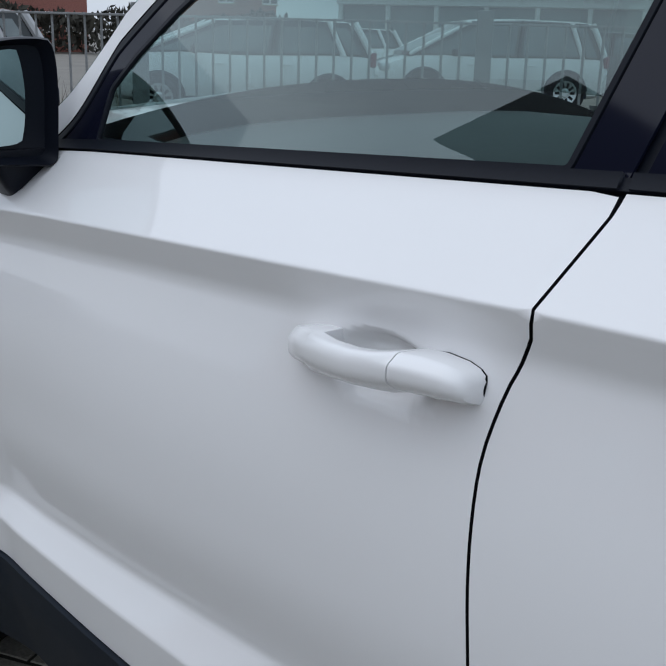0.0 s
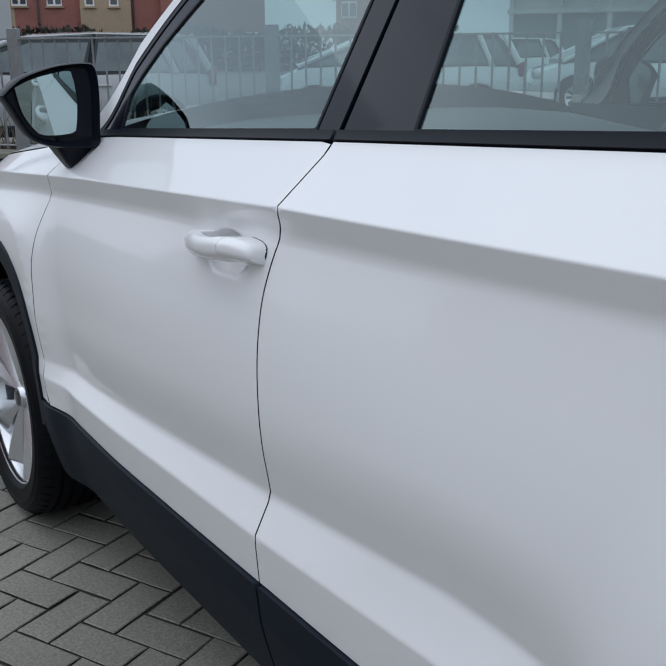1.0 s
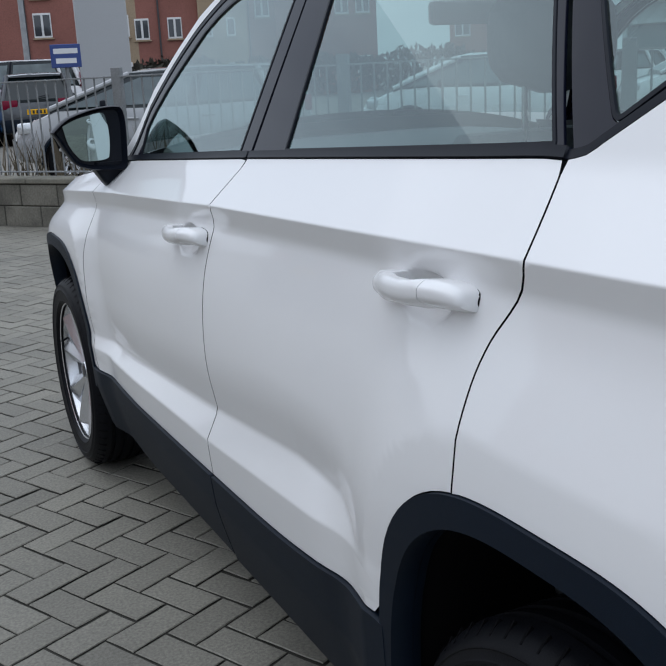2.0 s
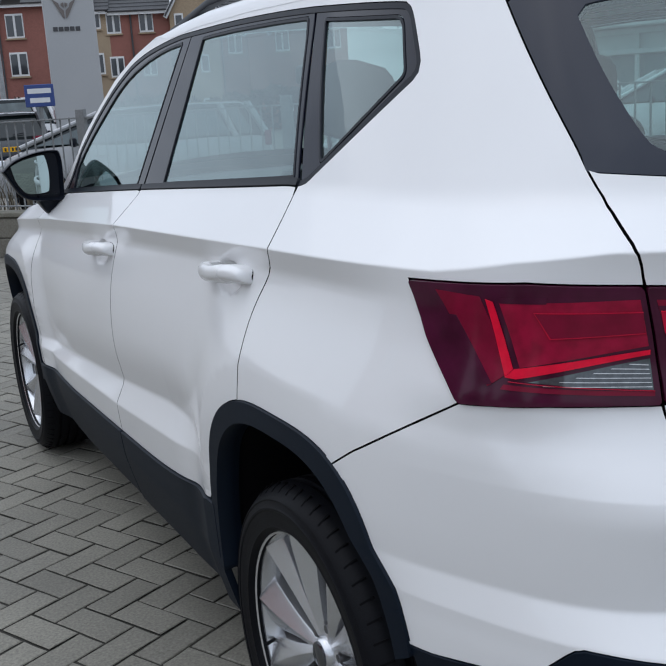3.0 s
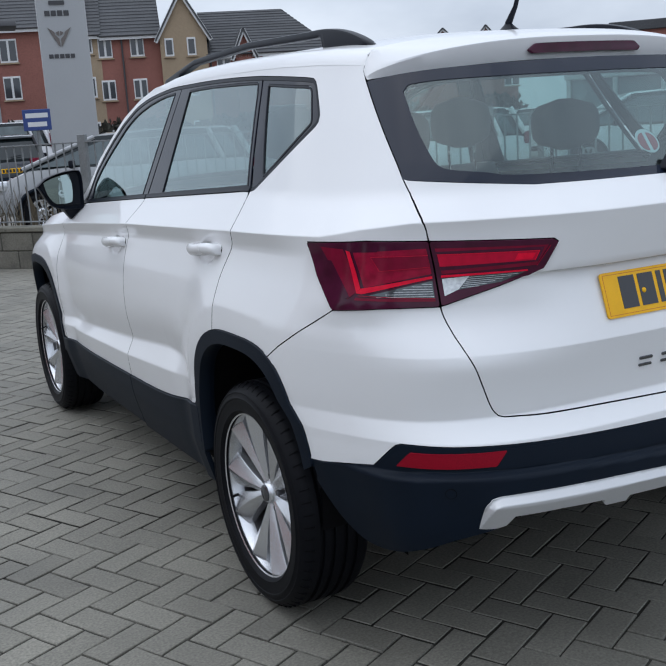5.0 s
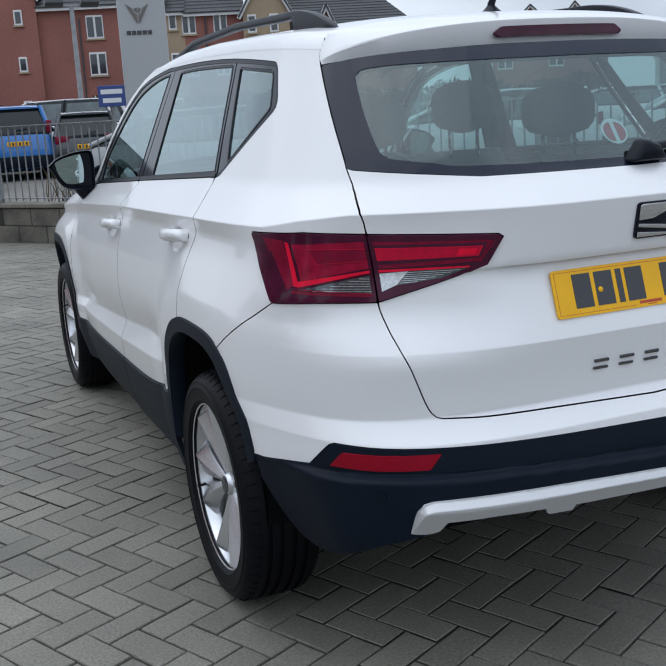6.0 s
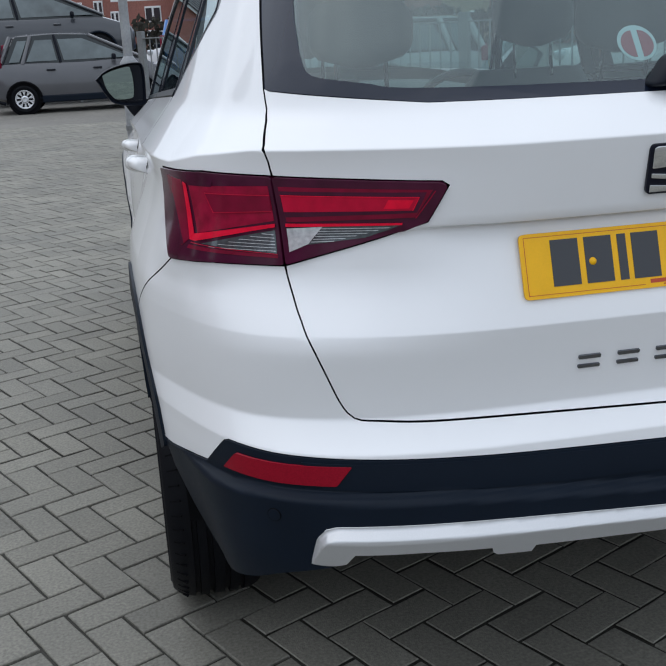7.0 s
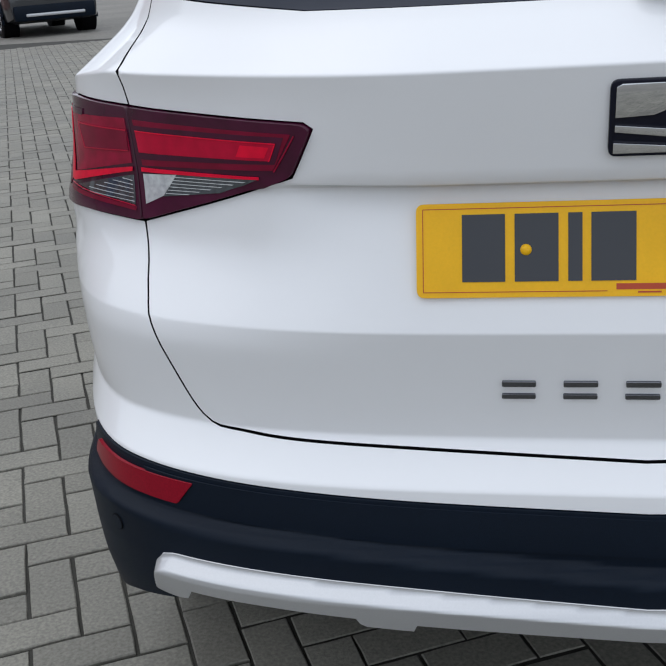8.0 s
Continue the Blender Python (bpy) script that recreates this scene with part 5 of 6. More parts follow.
def cabin():
    seat(-0.36, 0.92, 0.50)
    seat(0.36, 0.92, 0.50)
    seat(0.0, 0.26, 1.24, rear=True)
    dash = []
    for x in np.linspace(-0.70, 0.70, 15):
        k = 1 - 0.06 * abs(x / 0.7) ** 4
        dash.append([(x, y, z) for y, z in ((1.62, 0.55), (1.52, 0.80), (1.54, 0.99 * k + 0.02), (1.66, 1.075 * k), (1.92, 1.105 * k), (2.10, 1.105 * k), (2.12, 0.55))])
    part("dashboard", loft_bm(dash), CABIN_DARK, car, "dark grey dashboard", sharp=50)
    # steering wheel, on the right-hand side
    ring = [(0.36 + 0.185 * math.cos(a), 1.42 - 0.075 * math.sin(a), 0.98 + 0.17 * math.sin(a)) for a in np.linspace(0, 2 * math.pi, 33)]
    sw = part("steering_wheel", tube_bm(ring, 0.015, 8), CABIN_DARK, car, "dark steering wheel")
    part("airbag_cover", box_bm((0.20, 0.05, 0.13), (0.36, 1.44, 0.97), 0.03, 3), CABIN_DARK, sw)
    part("cabin_floor", box_bm((1.24, 2.6, 0.05), (0, 1.0, 0.42), 0.01), CABIN_DARK, car)
    part("parcel_shelf", box_bm((1.15, 0.42, 0.02), (0, -0.32, 1.06), 0.006), CABIN_DARK, car, "dark parcel shelf")
    part("underbody", box_bm((1.56, 1.72, 0.19), (0, 1.32, 0.325), 0.04), GAP_BLACK, car)
    part("rear_floor", box_bm((1.14, 0.92, 0.19), (0, 0.02, 0.335), 0.04), GAP_BLACK, car)
    part("front_floor", box_bm((1.14, 1.3, 0.19), (0, 2.78, 0.325), 0.04), GAP_BLACK, car)
    part("rear_valance", box_bm((1.10, 0.30, 0.06), (0, -0.56, 0.475), 0.02), GAP_BLACK, car)
    part("interior_mirror", box_bm((0.22, 0.03, 0.06), (0.0, 1.50, 1.43), 0.012, 2), CABIN_DARK, car)
    for s in (-1, 1):
        # door cards, pillar trims
        rows = []
        for z, d in ((0.45, 0.06), (0.75, 0.08), (0.95, 0.07), (1.10, 0.05)):
            rows.append([(s * (abs(skin(q, z)[0]) - d), q, z) for q in np.linspace(0.42 if z < 0.8 else 0.30, 2.15, 30)])
        part("door_card", loft_bm(rows, cap=False, close=False), CABIN_DARK, car)
    for right in (False, True):
        arch_a = [p for p in arch_line(0.0, 1.0, inner=True)[::-1] if p[1] > 0.405]
        arch_b = [p for p in arch_line(2.638, 1.0, inner=True)[::-1] if p[1] > 0.405]
        deep = [(MID, 0.45), (-0.45, 0.45), (arch_a[0][0], 0.45)] + [p for p in arch_a if p[1] > 0.45 or p[0] > 0] + [(arch_a[-1][0], 0.40), (arch_b[0][0], 0.40)] + arch_b + [
            (arch_b[-1][0], 0.40), (3.40, 0.40), (3.40, 0.92), (2.2, 1.05), (1.13, 1.128), (0.10, 1.185), (-0.235, 1.37), (-0.19, 1.50), (-0.44, 1.50), (-0.575, 1.235), (-0.87, 1.20), (MID, 1.197)]
        panel("inner_shell", deep, GAP_BLACK, car, gap=0, lift=-0.03, depth=0, du=0.05, dv=0.03, right=right, per=0.04)


body_panels()
rear_end()
roof()
for _s in (-1, 1):
    mirror(_s)
for _yc in (0.0, 2.638):
    for _s in (-1, 1):
        wheel(_yc, _s)
cabin()

# ---- ground: block paving in a herringbone, and the yard beyond ----
GROUND = material("yard_surface", (0.165, 0.155, 0.136), rough=0.8, grain=0.2, grain_scale=14, blotch=0.18, blotch_scale=0.5, bump=0.3, bump_scale=80)
JOINT = material("joint_sand", (0.038, 0.036, 0.030), rough=0.95, grain=0.3, grain_scale=300)
PAVER = material("grey_paver", (0.190, 0.181, 0.152), rough=0.72, grain=0.30, grain_scale=130, blotch=0.28, blotch_scale=1.6, bump=0.45, bump_scale=300, by_object=0.12, rough_var=0.1)
PAVER_FAR = material("grey_paver_field", (0.190, 0.181, 0.152), rough=0.72, grain=0.30, grain_scale=130, blotch=0.28, blotch_scale=1.6, bump=0.45, bump_scale=300, by_island=0.12, rough_var=0.1)
ground_me = bpy.data.meshes.new("ground")
ground_me.from_pydata([(-900, -900, -0.016), (900, -900, -0.016), (900, 900, -0.016), (-900, 900, -0.016)], [], [(0, 1, 2, 3)])
ground_me.materials.append(GROUND)
ground = tagged(new("ground", ground_me), "grey yard surface reaching to the buildings", "ground", kind="structure")


def paving():
    bed_me = bpy.data.meshes.new("pavement")
    bed_me.from_pydata([(-10.2, -4.7, -0.0065), (4.2, -4.7, -0.0065), (4.2, 15.7, -0.0065), (-10.2, 15.7, -0.0065)], [], [(0, 1, 2, 3)])
    bed_me.materials.append(JOINT)
    bed = tagged(new("pavement", bed_me), "grey concrete block paving laid in a herringbone", "paving", kind="structure")
    cell = 0.1019
    along, across = Vector((0.8937, 0.4487, 0)), Vector((-0.4487, 0.8937, 0))
    origin = Vector((-1.32, 0.005, 0)) - along * cell - across * cell * 0.5
    # four bricks, long side along x, with worn, slightly uneven edges
    rng = random.Random(11)
    hx, hy, c = 0.1019 - 0.0021, 0.05095 - 0.0021, 0.0022
    shapes = []
    for v in range(4):
        line = [(-hx, -hy), (-hx * 0.34, -hy), (hx * 0.36, -hy), (hx, -hy), (hx, 0.0), (hx, hy), (hx * 0.30, hy), (-hx * 0.38, hy), (-hx, hy), (-hx, 0.0)]
        line = [(x - rng.uniform(0, 0.0022) * (x / hx), y - rng.uniform(0, 0.0020) * (y / hy)) for x, y in line]
        verts = [(x - c * rng.uniform(0.7, 1.5) * (1 if x > 0.09 else -1 if x < -0.09 else 0), y - c * rng.uniform(0.6, 1.5) * (1 if y > 0.04 else -1 if y < -0.04 else 0), rng.uniform(-0.0003, 0.0003)) for x, y in line] + [
            (x, y, -0.0024) for x, y in line] + [(x, y, -0.03) for x, y in line]
        n = len(line)
        faces = [tuple(range(n))] + [(n + k, n + (k + 1) % n, (k + 1) % n, k) for k in range(n)] + [(2 * n + k, 2 * n + (k + 1) % n, n + (k + 1) % n, n + k) for k in range(n)]
        me = bpy.data.meshes.new("brick")
        me.from_pydata(verts, [], faces)
        me.materials.append(PAVER)
        shapes.append((me, verts[:2 * n], faces[:n + 1]))
    rng = random.Random(4)
    turn = math.atan2(along.y, along.x)
    fv, ff = [], []
    near = []
    for x in range(-140, 140):
        for y in range(-140, 160):
            m = (x + y) % 4
            if m == 0:
                mid, rot = origin + along * cell * (x + 1) + across * cell * (y + 0.5), turn
            elif m == 2:
                mid, rot = origin + along * cell * (x + 0.5) + across * cell * (y + 1), turn + HALF
            else:
                continue
            if not (-10.3 < mid.x < 4.3 and -4.8 < mid.y < 15.8):
                continue
            mm = Matrix.Translation((mid.x, mid.y, rng.uniform(-0.0022, 0.0012))) @ Euler((rng.gauss(0, 0.006), rng.gauss(0, 0.005), rot + rng.gauss(0, 0.008))).to_matrix().to_4x4() @ Matrix.Diagonal((rng.uniform(0.988, 1.004), rng.uniform(0.980, 1.008), 1, 1))
            near.append((math.hypot(mid.x + 0.95, mid.y + 0.75) + (3 if abs(mid.x) < 0.7 and mid.y > -0.6 else 0), mm))
    near.sort(key=lambda e: e[0])
    for k, (_, mm) in enumerate(near):
        if k < 300:
            ob = new("brick", shapes[rng.randrange(4)][0])
            ob.parent = bed
            ob.matrix_basis = mm
        else:
            s = len(fv)
            _, vs, fs = shapes[rng.randrange(4)]
            fv += [(mm @ Vector(v))[:] for v in vs]
            ff += [tuple(s + i for i in f) for f in fs]
    me = bpy.data.meshes.new("brick_field")
    me.from_pydata(fv, [], ff)
    me.materials.append(PAVER_FAR)
    field = new("brick_field", me)
    field.parent = bed
    tagged(field, "grey paving bricks", kind="stuff")

# ---- wall, railings, columns and signs of the yard ----
GALV = material("galvanised_steel", (0.22, 0.23, 0.235), rough=0.55, metal=0.3, grain=0.15, grain_scale=60, blotch=0.2, blotch_scale=5)
BLOCKWORK = material("weathered_blockwork", (0.125, 0.118, 0.098), rough=0.9, grain=0.25, grain_scale=60, blotch=0.5, blotch_scale=3.5, bump=0.5, bump_scale=120, by_object=0.15)
COPING = material("weathered_coping", (0.18, 0.172, 0.14), rough=0.9, grain=0.2, grain_scale=70, blotch=0.35, blotch_scale=3, bump=0.4, bump_scale=120)
DRY_STEMS = material("dry_stems", (0.11, 0.09, 0.06), rough=0.9, by_island=0.4)
SIGN_GREY = material("totem_grey", (0.40, 0.41, 0.42), rough=0.45, grain=0.03, blotch=0.03, blotch_scale=1.0)
SIGN_DARK = material("sign_lettering", (0.05, 0.05, 0.055), rough=0.4)
SIGN_BRONZE = material("sign_emblem", (0.16, 0.14, 0.13), rough=0.35, metal=0.5)
SIGN_BLUE = material("blue_sign_face", (0.03, 0.06, 0.22), rough=0.4, grain=0.05)
SIGN_WHITE = material("white_sign_face", (0.70, 0.71, 0.72), rough=0.5, blotch=0.05)
COLUMN = material("painted_column", (0.30, 0.31, 0.32), rough=0.5, grain=0.12, grain_scale=40, blotch=0.2, blotch_scale=4)

WALL_A, WALL_D = Vector((-0.62, 10.05, 0)), Vector((0.62, -0.785, 0)).normalized()
WALL_N = Vector((WALL_D.y, -WALL_D.x, 0))
WALL_LONG = 15.4


def on_wall(s, off, z):
    p = WALL_A + WALL_D * s + WALL_N * off
    return Vector((p.x, p.y, z))


def wall_and_railing():
    turn = math.degrees(math.atan2(WALL_D.y, WALL_D.x))
    mid = on_wall(WALL_LONG / 2, 0, 0)
    core = box_bm((WALL_LONG, 0.19, 0.44), (0, 0, 0.215))
    bmesh.ops.transform(core, matrix=pose(mid.x, mid.y, 0, 0, 0, turn), verts=core.verts)
    low_wall = tagged(finish(core, "low_wall", JOINT, smooth=False), "low weathered block wall under steel railings", "wall", kind="structure")
    bm = box_bm((0.435, 0.212, 0.196), (0, 0, 0), 0.006, 1)
    first = finish(bm, "block", BLOCKWORK, low_wall, smooth=False)
    n = int(WALL_LONG / 0.445)
    made = False
    for course in range(2):
        for k in range(n):
            p = on_wall(0.225 + 0.445 * k + (0.2225 if course else 0), 0, 0.095 + 0.205 * course)
            ob = first if not made else new("block", first.data)
            made = True
            ob.parent = low_wall
            ob.matrix_basis = pose(p.x, p.y, p.z, 0, 0, turn)
    cop = box_bm((0.60, 0.25, 0.05), (0, 0, 0), 0.008, 1)
    first = None
    for k in range(int(WALL_LONG / 0.605)):
        p = on_wall(0.30 + 0.605 * k, 0, 0.435)
        if first is None:
            first = finish(cop, "coping_stone", COPING, low_wall, smooth=False)
            ob = first
        else:
            ob = new("coping_stone", first.data)
            ob.parent = low_wall
        ob.matrix_basis = pose(p.x, p.y, p.z, 0, 0, turn)
    # railings: bays between flat posts
    bay = 2.2
    for b in range(7):
        s0 = 0.10 + bay * b
        base = on_wall(s0, 0, 0.46)
        bay_ob = tagged(new("railing"), "galvanised steel railing bay on the low wall", "railing", group="railing bays on the wall")
        bay_ob.matrix_basis = pose(base.x, base.y, base.z, 0, 0, turn)
        part("post", box_bm((0.10, 0.05, 0.96), (0, 0, 0.48), 0.004, 1), GALV, bay_ob, "flat steel post", smooth=False)
        for z in (0.05, 0.88):
            part("rail", box_bm((bay - 0.10, 0.04, 0.012) if z < 0.5 else (bay - 0.10, 0.045, 0.014), (bay / 2, 0, z), 0.002, 1), GALV, bay_ob, smooth=False)
        bar = None
        for k in range(18):
            x = 0.15 + 0.112 * k
            if bar is None:
                bar = part("bar", tube_bm([(0, 0, 0.02), (0, 0, 0.89)], 0.0085, 6), GALV, bay_ob)
                ob = bar
            else:
                ob = new("bar", bar.data)
                ob.parent = bay_ob
            ob.matrix_basis = Matrix.Translation((x, 0, 0))
    # dry plants behind the railings
    rng = random.Random(8)
    bm = bmesh.new()
    for k in range(900):
        s, off = rng.uniform(0.3, 9.0), rng.uniform(0.2, 1.1)
        p = on_wall(s, -off, 0.0)
        h = rng.uniform(0.35, 0.95)
        lean = Vector((rng.gauss(0, 0.15), rng.gauss(0, 0.15), h))
        w = rng.uniform(0.004, 0.012)
        side = Vector((w, w * rng.uniform(-1, 1), 0))
        v = [bm.verts.new(q) for q in (p - side, p + side, p + lean * 0.6 + side * 0.7, p + lean + Vector((rng.gauss(0, 0.08), rng.gauss(0, 0.08), 0)), p + lean * 0.6 - side * 0.7)]
        bm.faces.new(v)
    tagged(finish(bm, "dry_shrubs", DRY_STEMS, smooth=False), "dry brown shrubs growing behind the railings", "shrubs", kind="stuff")


def column(x, y, h, r, lamps, foot, label):
    col = tagged(new("lamp_column"), label, "lamp column")
    col.matrix_basis = pose(x, y, 0)
    part("shaft", tube_bm([(0, 0, 0.0 if not foot else 1.1), (0, 0, h * 0.6), (0, 0, h)], [r, r * 0.9, r * 0.75], 16), COLUMN, col)
    if foot:
        part("base_sleeve", tube_bm([(0, 0, 0), (0, 0, 0.35), (0, 0, 1.08), (0, 0, 1.15)], [0.105, 0.105, 0.105, r], 20), COLUMN, col, "wide grey base sleeve")
        part("base_collar", tube_bm([(0, 0, 0.30), (0, 0, 0.36)], [0.115, 0.115], 20), GALV, col)
    if lamps:
        part("cross_arm", box_bm((1.1, 0.06, 0.06), (0, 0, h), 0.01, 1), COLUMN, col)
        for s in (-0.55, 0.55):
            part("floodlight", box_bm((0.62, 0.36, 0.22), (0, 0, 0), 0.04, 2, m=pose(s * 1.1, -0.15, h + 0.10, -25, 0, 0)), SIGN_DARK, col, "black floodlight")
    return col


def totem():
    t = tagged(new("sign_totem"), "tall grey dealership sign with dark emblems", "sign")
    t.matrix_basis = pose(4.58, 23.9, 0, 0, 0, -10)
    part("panel", box_bm((1.20, 0.35, 5.9), (0, 0, 2.95), 0.03, 2), SIGN_GREY, t, smooth=False)
    for x0, z, w, h in ((-0.12, 4.49, 0.62, 0.13), (-0.10, 3.45, 0.66, 0.10)):
        for k in range(4 if h > 0.12 else 5):
            n = 4 if h > 0.12 else 5
            ww = w / n * 0.8
            part("letter_block", box_bm((ww, 0.02, h), (x0 - w / 2 + (k + 0.5) * w / n, -0.185, z), 0.004, 1), SIGN_DARK, t, smooth=False)
    part("emblem", prism_bm([(-0.19, 0.0), (0.19, 0.0), (0.19, 0.10), (-0.19, 0.10)], 0.02, m=pose(-0.10, -0.18, 4.69, 90, 0, 0)), SIGN_DARK, t, smooth=False)
    for k in (-1, 1):
        part("emblem", prism_bm([(0.29 * k, 0.22), (0.13 * k, 0.11), (0.11 * k, 0.03), (0.02 * k, -0.06), (0.012 * k, -0.25), (0.05 * k, -0.22)][::k], 0.02, m=pose(-0.10, -0.18, 3.93, 90, 0, 0)), SIGN_BRONZE, t, smooth=False)
        part("emblem", prism_bm([(0.085 * k, 0.10), (0.012 * k, 0.13), (0.012 * k, 0.0), (0.07 * k, 0.05)][::k], 0.02, m=pose(-0.10, -0.18, 3.93, 90, 0, 0)), SIGN_BRONZE, t, smooth=False)


def board_sign(x, y, z0, z1, w, face, legs, label, turn=0, lines=0, ink=None):
    s = tagged(new("notice_board"), label, "sign")
    s.matrix_basis = pose(x, y, 0, 0, 0, turn)
    part("board", box_bm((w, 0.05, z1 - z0), (0, 0, (z0 + z1) / 2), 0.01, 1), face, s, smooth=False)
    for dx in legs:
        part("leg", tube_bm([(dx, 0.06, 0), (dx, 0.06, z1)], 0.04, 10), GALV, s)
    for k in range(lines):
        zz = z1 - (z1 - z0) * (k + 0.7) / (lines + 0.4)
        part("print_bar", box_bm((w * (0.8 - 0.12 * (k % 2)), 0.004, (z1 - z0) * 0.22), (0, -0.028, zz), 0), ink, s, smooth=False)


wall_and_railing()
column(-0.72, 10.12, 6.0, 0.055, False, True, "grey steel lamp column in a wide base sleeve")
column(4.54, 34.1, 5.2, 0.10, True, False, "grey lamp column with two black floodlights")
totem()
board_sign(2.97, 20.6, 1.62, 2.08, 0.60, SIGN_BLUE, (0.0,), "blue notice board with two pale lines on a post", -8, 2, SIGN_WHITE)
board_sign(0.65, 37.5, 2.72, 4.15, 2.8, SIGN_WHITE, (-1.05, 1.05), "blank white hoarding on two steel posts")

# ---- other parked cars ----
CAR_GLASS = material("parked_car_glass", (0.012, 0.018, 0.02), rough=0.05, spec=0.5)
# see-through light and mirrored sky are put into this base colour
CAR_PANE = material("parked_car_pane", (0.10, 0.125, 0.13), rough=0.05, spec=0.7, blotch=0.4, blotch_scale=2.5)
PAINTS = {}


def paint(name, color):
    if name not in PAINTS:
        PAINTS[name] = material(name, color, rough=0.32, coat=1.0, blotch=0.05, blotch_scale=3)
    return PAINTS[name]


def parked_car(label, color, at, heading, long=4.2, wide=1.8, high=1.5, hub=2.55, bonnet=0.98, belt=0.95, wheel_r=0.31, lamp_tall=0.22, clad=True, rails=False, boot=0.0, skid=False, plate=True, lift=0.0, tail=0.0, nose=0.0):
    """A parked car: forward is +y, the rear axle stands over the origin."""
    c = tagged(new("parked_car"), label, "car")
    over_r = (long - hub) * 0.49
    over_f = long - hub - over_r
    y0, y1 = -over_r, hub + over_f
    W = wide / 2
    pm = paint(color[0], color[1])

    def ring(y, zt, w, zb):
        pts = [(-0.80 * w, zb), (-0.97 * w, zb + 0.06), (-w, zb + 0.25), (-0.995 * w, (zb + zt) / 2 + 0.06), (-0.95 * w, zt - 0.10), (-0.90 * w, zt - 0.02), (-0.78 * w, zt)]
        return [(x, y, z) for x, z in pts] + [(-x, y, z) for x, z in pts[::-1]]
    ybase = hub + 0.10
    st = [(y0, belt - 0.12, 0.80, 0.36), (y0 + 0.04, belt - 0.02, 0.90, 0.30), (y0 + 0.25, belt + 0.01, 0.97, 0.24), (0.0, belt + 0.02, 1.0, 0.22), (hub * 0.5, belt, 1.0, 0.20), (hub * 0.85, bonnet + 0.0, 0.99, 0.22),
          (ybase + 0.05, bonnet - 0.02, 0.97, 0.22), (y1 - 0.35, bonnet - 0.13, 0.92, 0.26), (y1 - 0.08, bonnet - 0.25, 0.82, 0.30), (y1, bonnet - 0.36, 0.72, 0.36)]
    part("body", loft_bm([ring(y, zt, W * k, zb) for y, zt, k, zb in st]), pm, c, sharp=38)
    # greenhouse: dark glass with a painted roof and pillars
    ya, yb, yc, yd = y0 + 0.10 + boot + tail, y0 + 0.42 + boot + tail, hub * 0.66 - nose, hub * 0.99 - nose

    def cab(y, zt, wt, wb):
        return [(-wb, y, belt - 0.03), (-wb * 0.995, y, belt), (-(wb * 0.35 + wt * 0.65), y, belt + (zt - belt) * 0.6), (-wt, y, zt), (wt, y, zt), (wb * 0.35 + wt * 0.65, y, belt + (zt - belt) * 0.6), (wb * 0.995, y, belt), (wb, y, belt - 0.03)]
    wb, wt = W * 0.90, W * 0.68
    cabs = [(ya, belt + 0.05, wb * 0.9, wb * 0.93), (yb, high - 0.05, wt, wb * 0.97), (hub * 0.3, high - 0.02, wt * 1.02, wb), (yc, high - 0.06, wt * 0.99, wb), (yd + 0.28, belt + 0.06, wb * 0.88, wb * 0.93)]
    part("window_band", loft_bm([cab(*k) for k in cabs]), CAR_GLASS, c, "dark tinted windows", sharp=30)
    # side panes, set in the dark band, coloured pale for light through the glass
    for s in (-1, 1):
        for b0, b1, t0, t1 in ((ya + 0.16, ya + 0.36, yb + 0.04, yb + 0.22), (ya + 0.50, hub * 0.31, yb + 0.38, hub * 0.28), (hub * 0.37, yd + 0.06, hub * 0.33, yc - 0.12)):
            zl, zh = belt + 0.035, high - 0.125
            quad = []
            for y, z in ((b0, zl), (b1, zl), (t1, zh), (t0, zh)):
                f = (z - belt) / (high - 0.03 - belt)
                x = wb * 0.995 + (wb * 0.35 + wt * 0.65 - wb * 0.995) * f / 0.6 if f < 0.6 else (wb * 0.35 + wt * 0.65) + (wt - wb * 0.35 - wt * 0.65) * (f - 0.6) / 0.4
                quad.append((s * (x + 0.016), y, z))
            part("side_window", loft_bm([quad, [(x - s * 0.02, y, z) for x, y, z in quad]]), CAR_PANE, c, "side glass with its light painted in as pale colour", smooth=False)
    roof_rows = []
    for y, zt, w in ((yb - 0.12, high - 0.055, wt * 0.97), (yb + 0.1, high - 0.02, wt * 1.0), (hub * 0.3, high, wt * 1.03), (yc - 0.15, high - 0.025, wt * 1.0), (yc + 0.06, high - 0.065, wt * 0.97)):
        roof_rows.append([(-w, y, zt - 0.035), (-w * 0.96, y, zt - 0.005), (-w * 0.5, y, zt + 0.012), (w * 0.5, y, zt + 0.012), (w * 0.96, y, zt - 0.005), (w, y, zt - 0.035)])
    part("roof", loft_bm(roof_rows), pm, c, sharp=40)
    for s in (-1, 1):
        for a, b, r in (((wt * 1.0, yb - 0.1, high - 0.05), (wb * 0.95, ya - 0.01, belt + 0.03), 0.055), ((wt * 1.0, yc + 0.02, high - 0.07), (wb * 0.95, yd + 0.28, belt + 0.02), 0.035),
                        ((wt * 1.01, hub * 0.30, high - 0.04), (wb * 0.985, hub * 0.34, belt - 0.01), 0.030), ((wt * 1.0, yb + 0.30, high - 0.04), (wb * 0.975, ya + 0.42, belt - 0.01), 0.045)):
            part("pillar", tube_bm([(s * a[0], a[1], a[2]), (s * (a[0] * 0.6 + b[0] * 0.4 + 0.02), (a[1] + b[1]) / 2, (a[2] * 0.5 + b[2] * 0.5)), (s * b[0], b[1], b[2])], r, 8), pm if r != 0.030 else BLACK_TRIM, c)
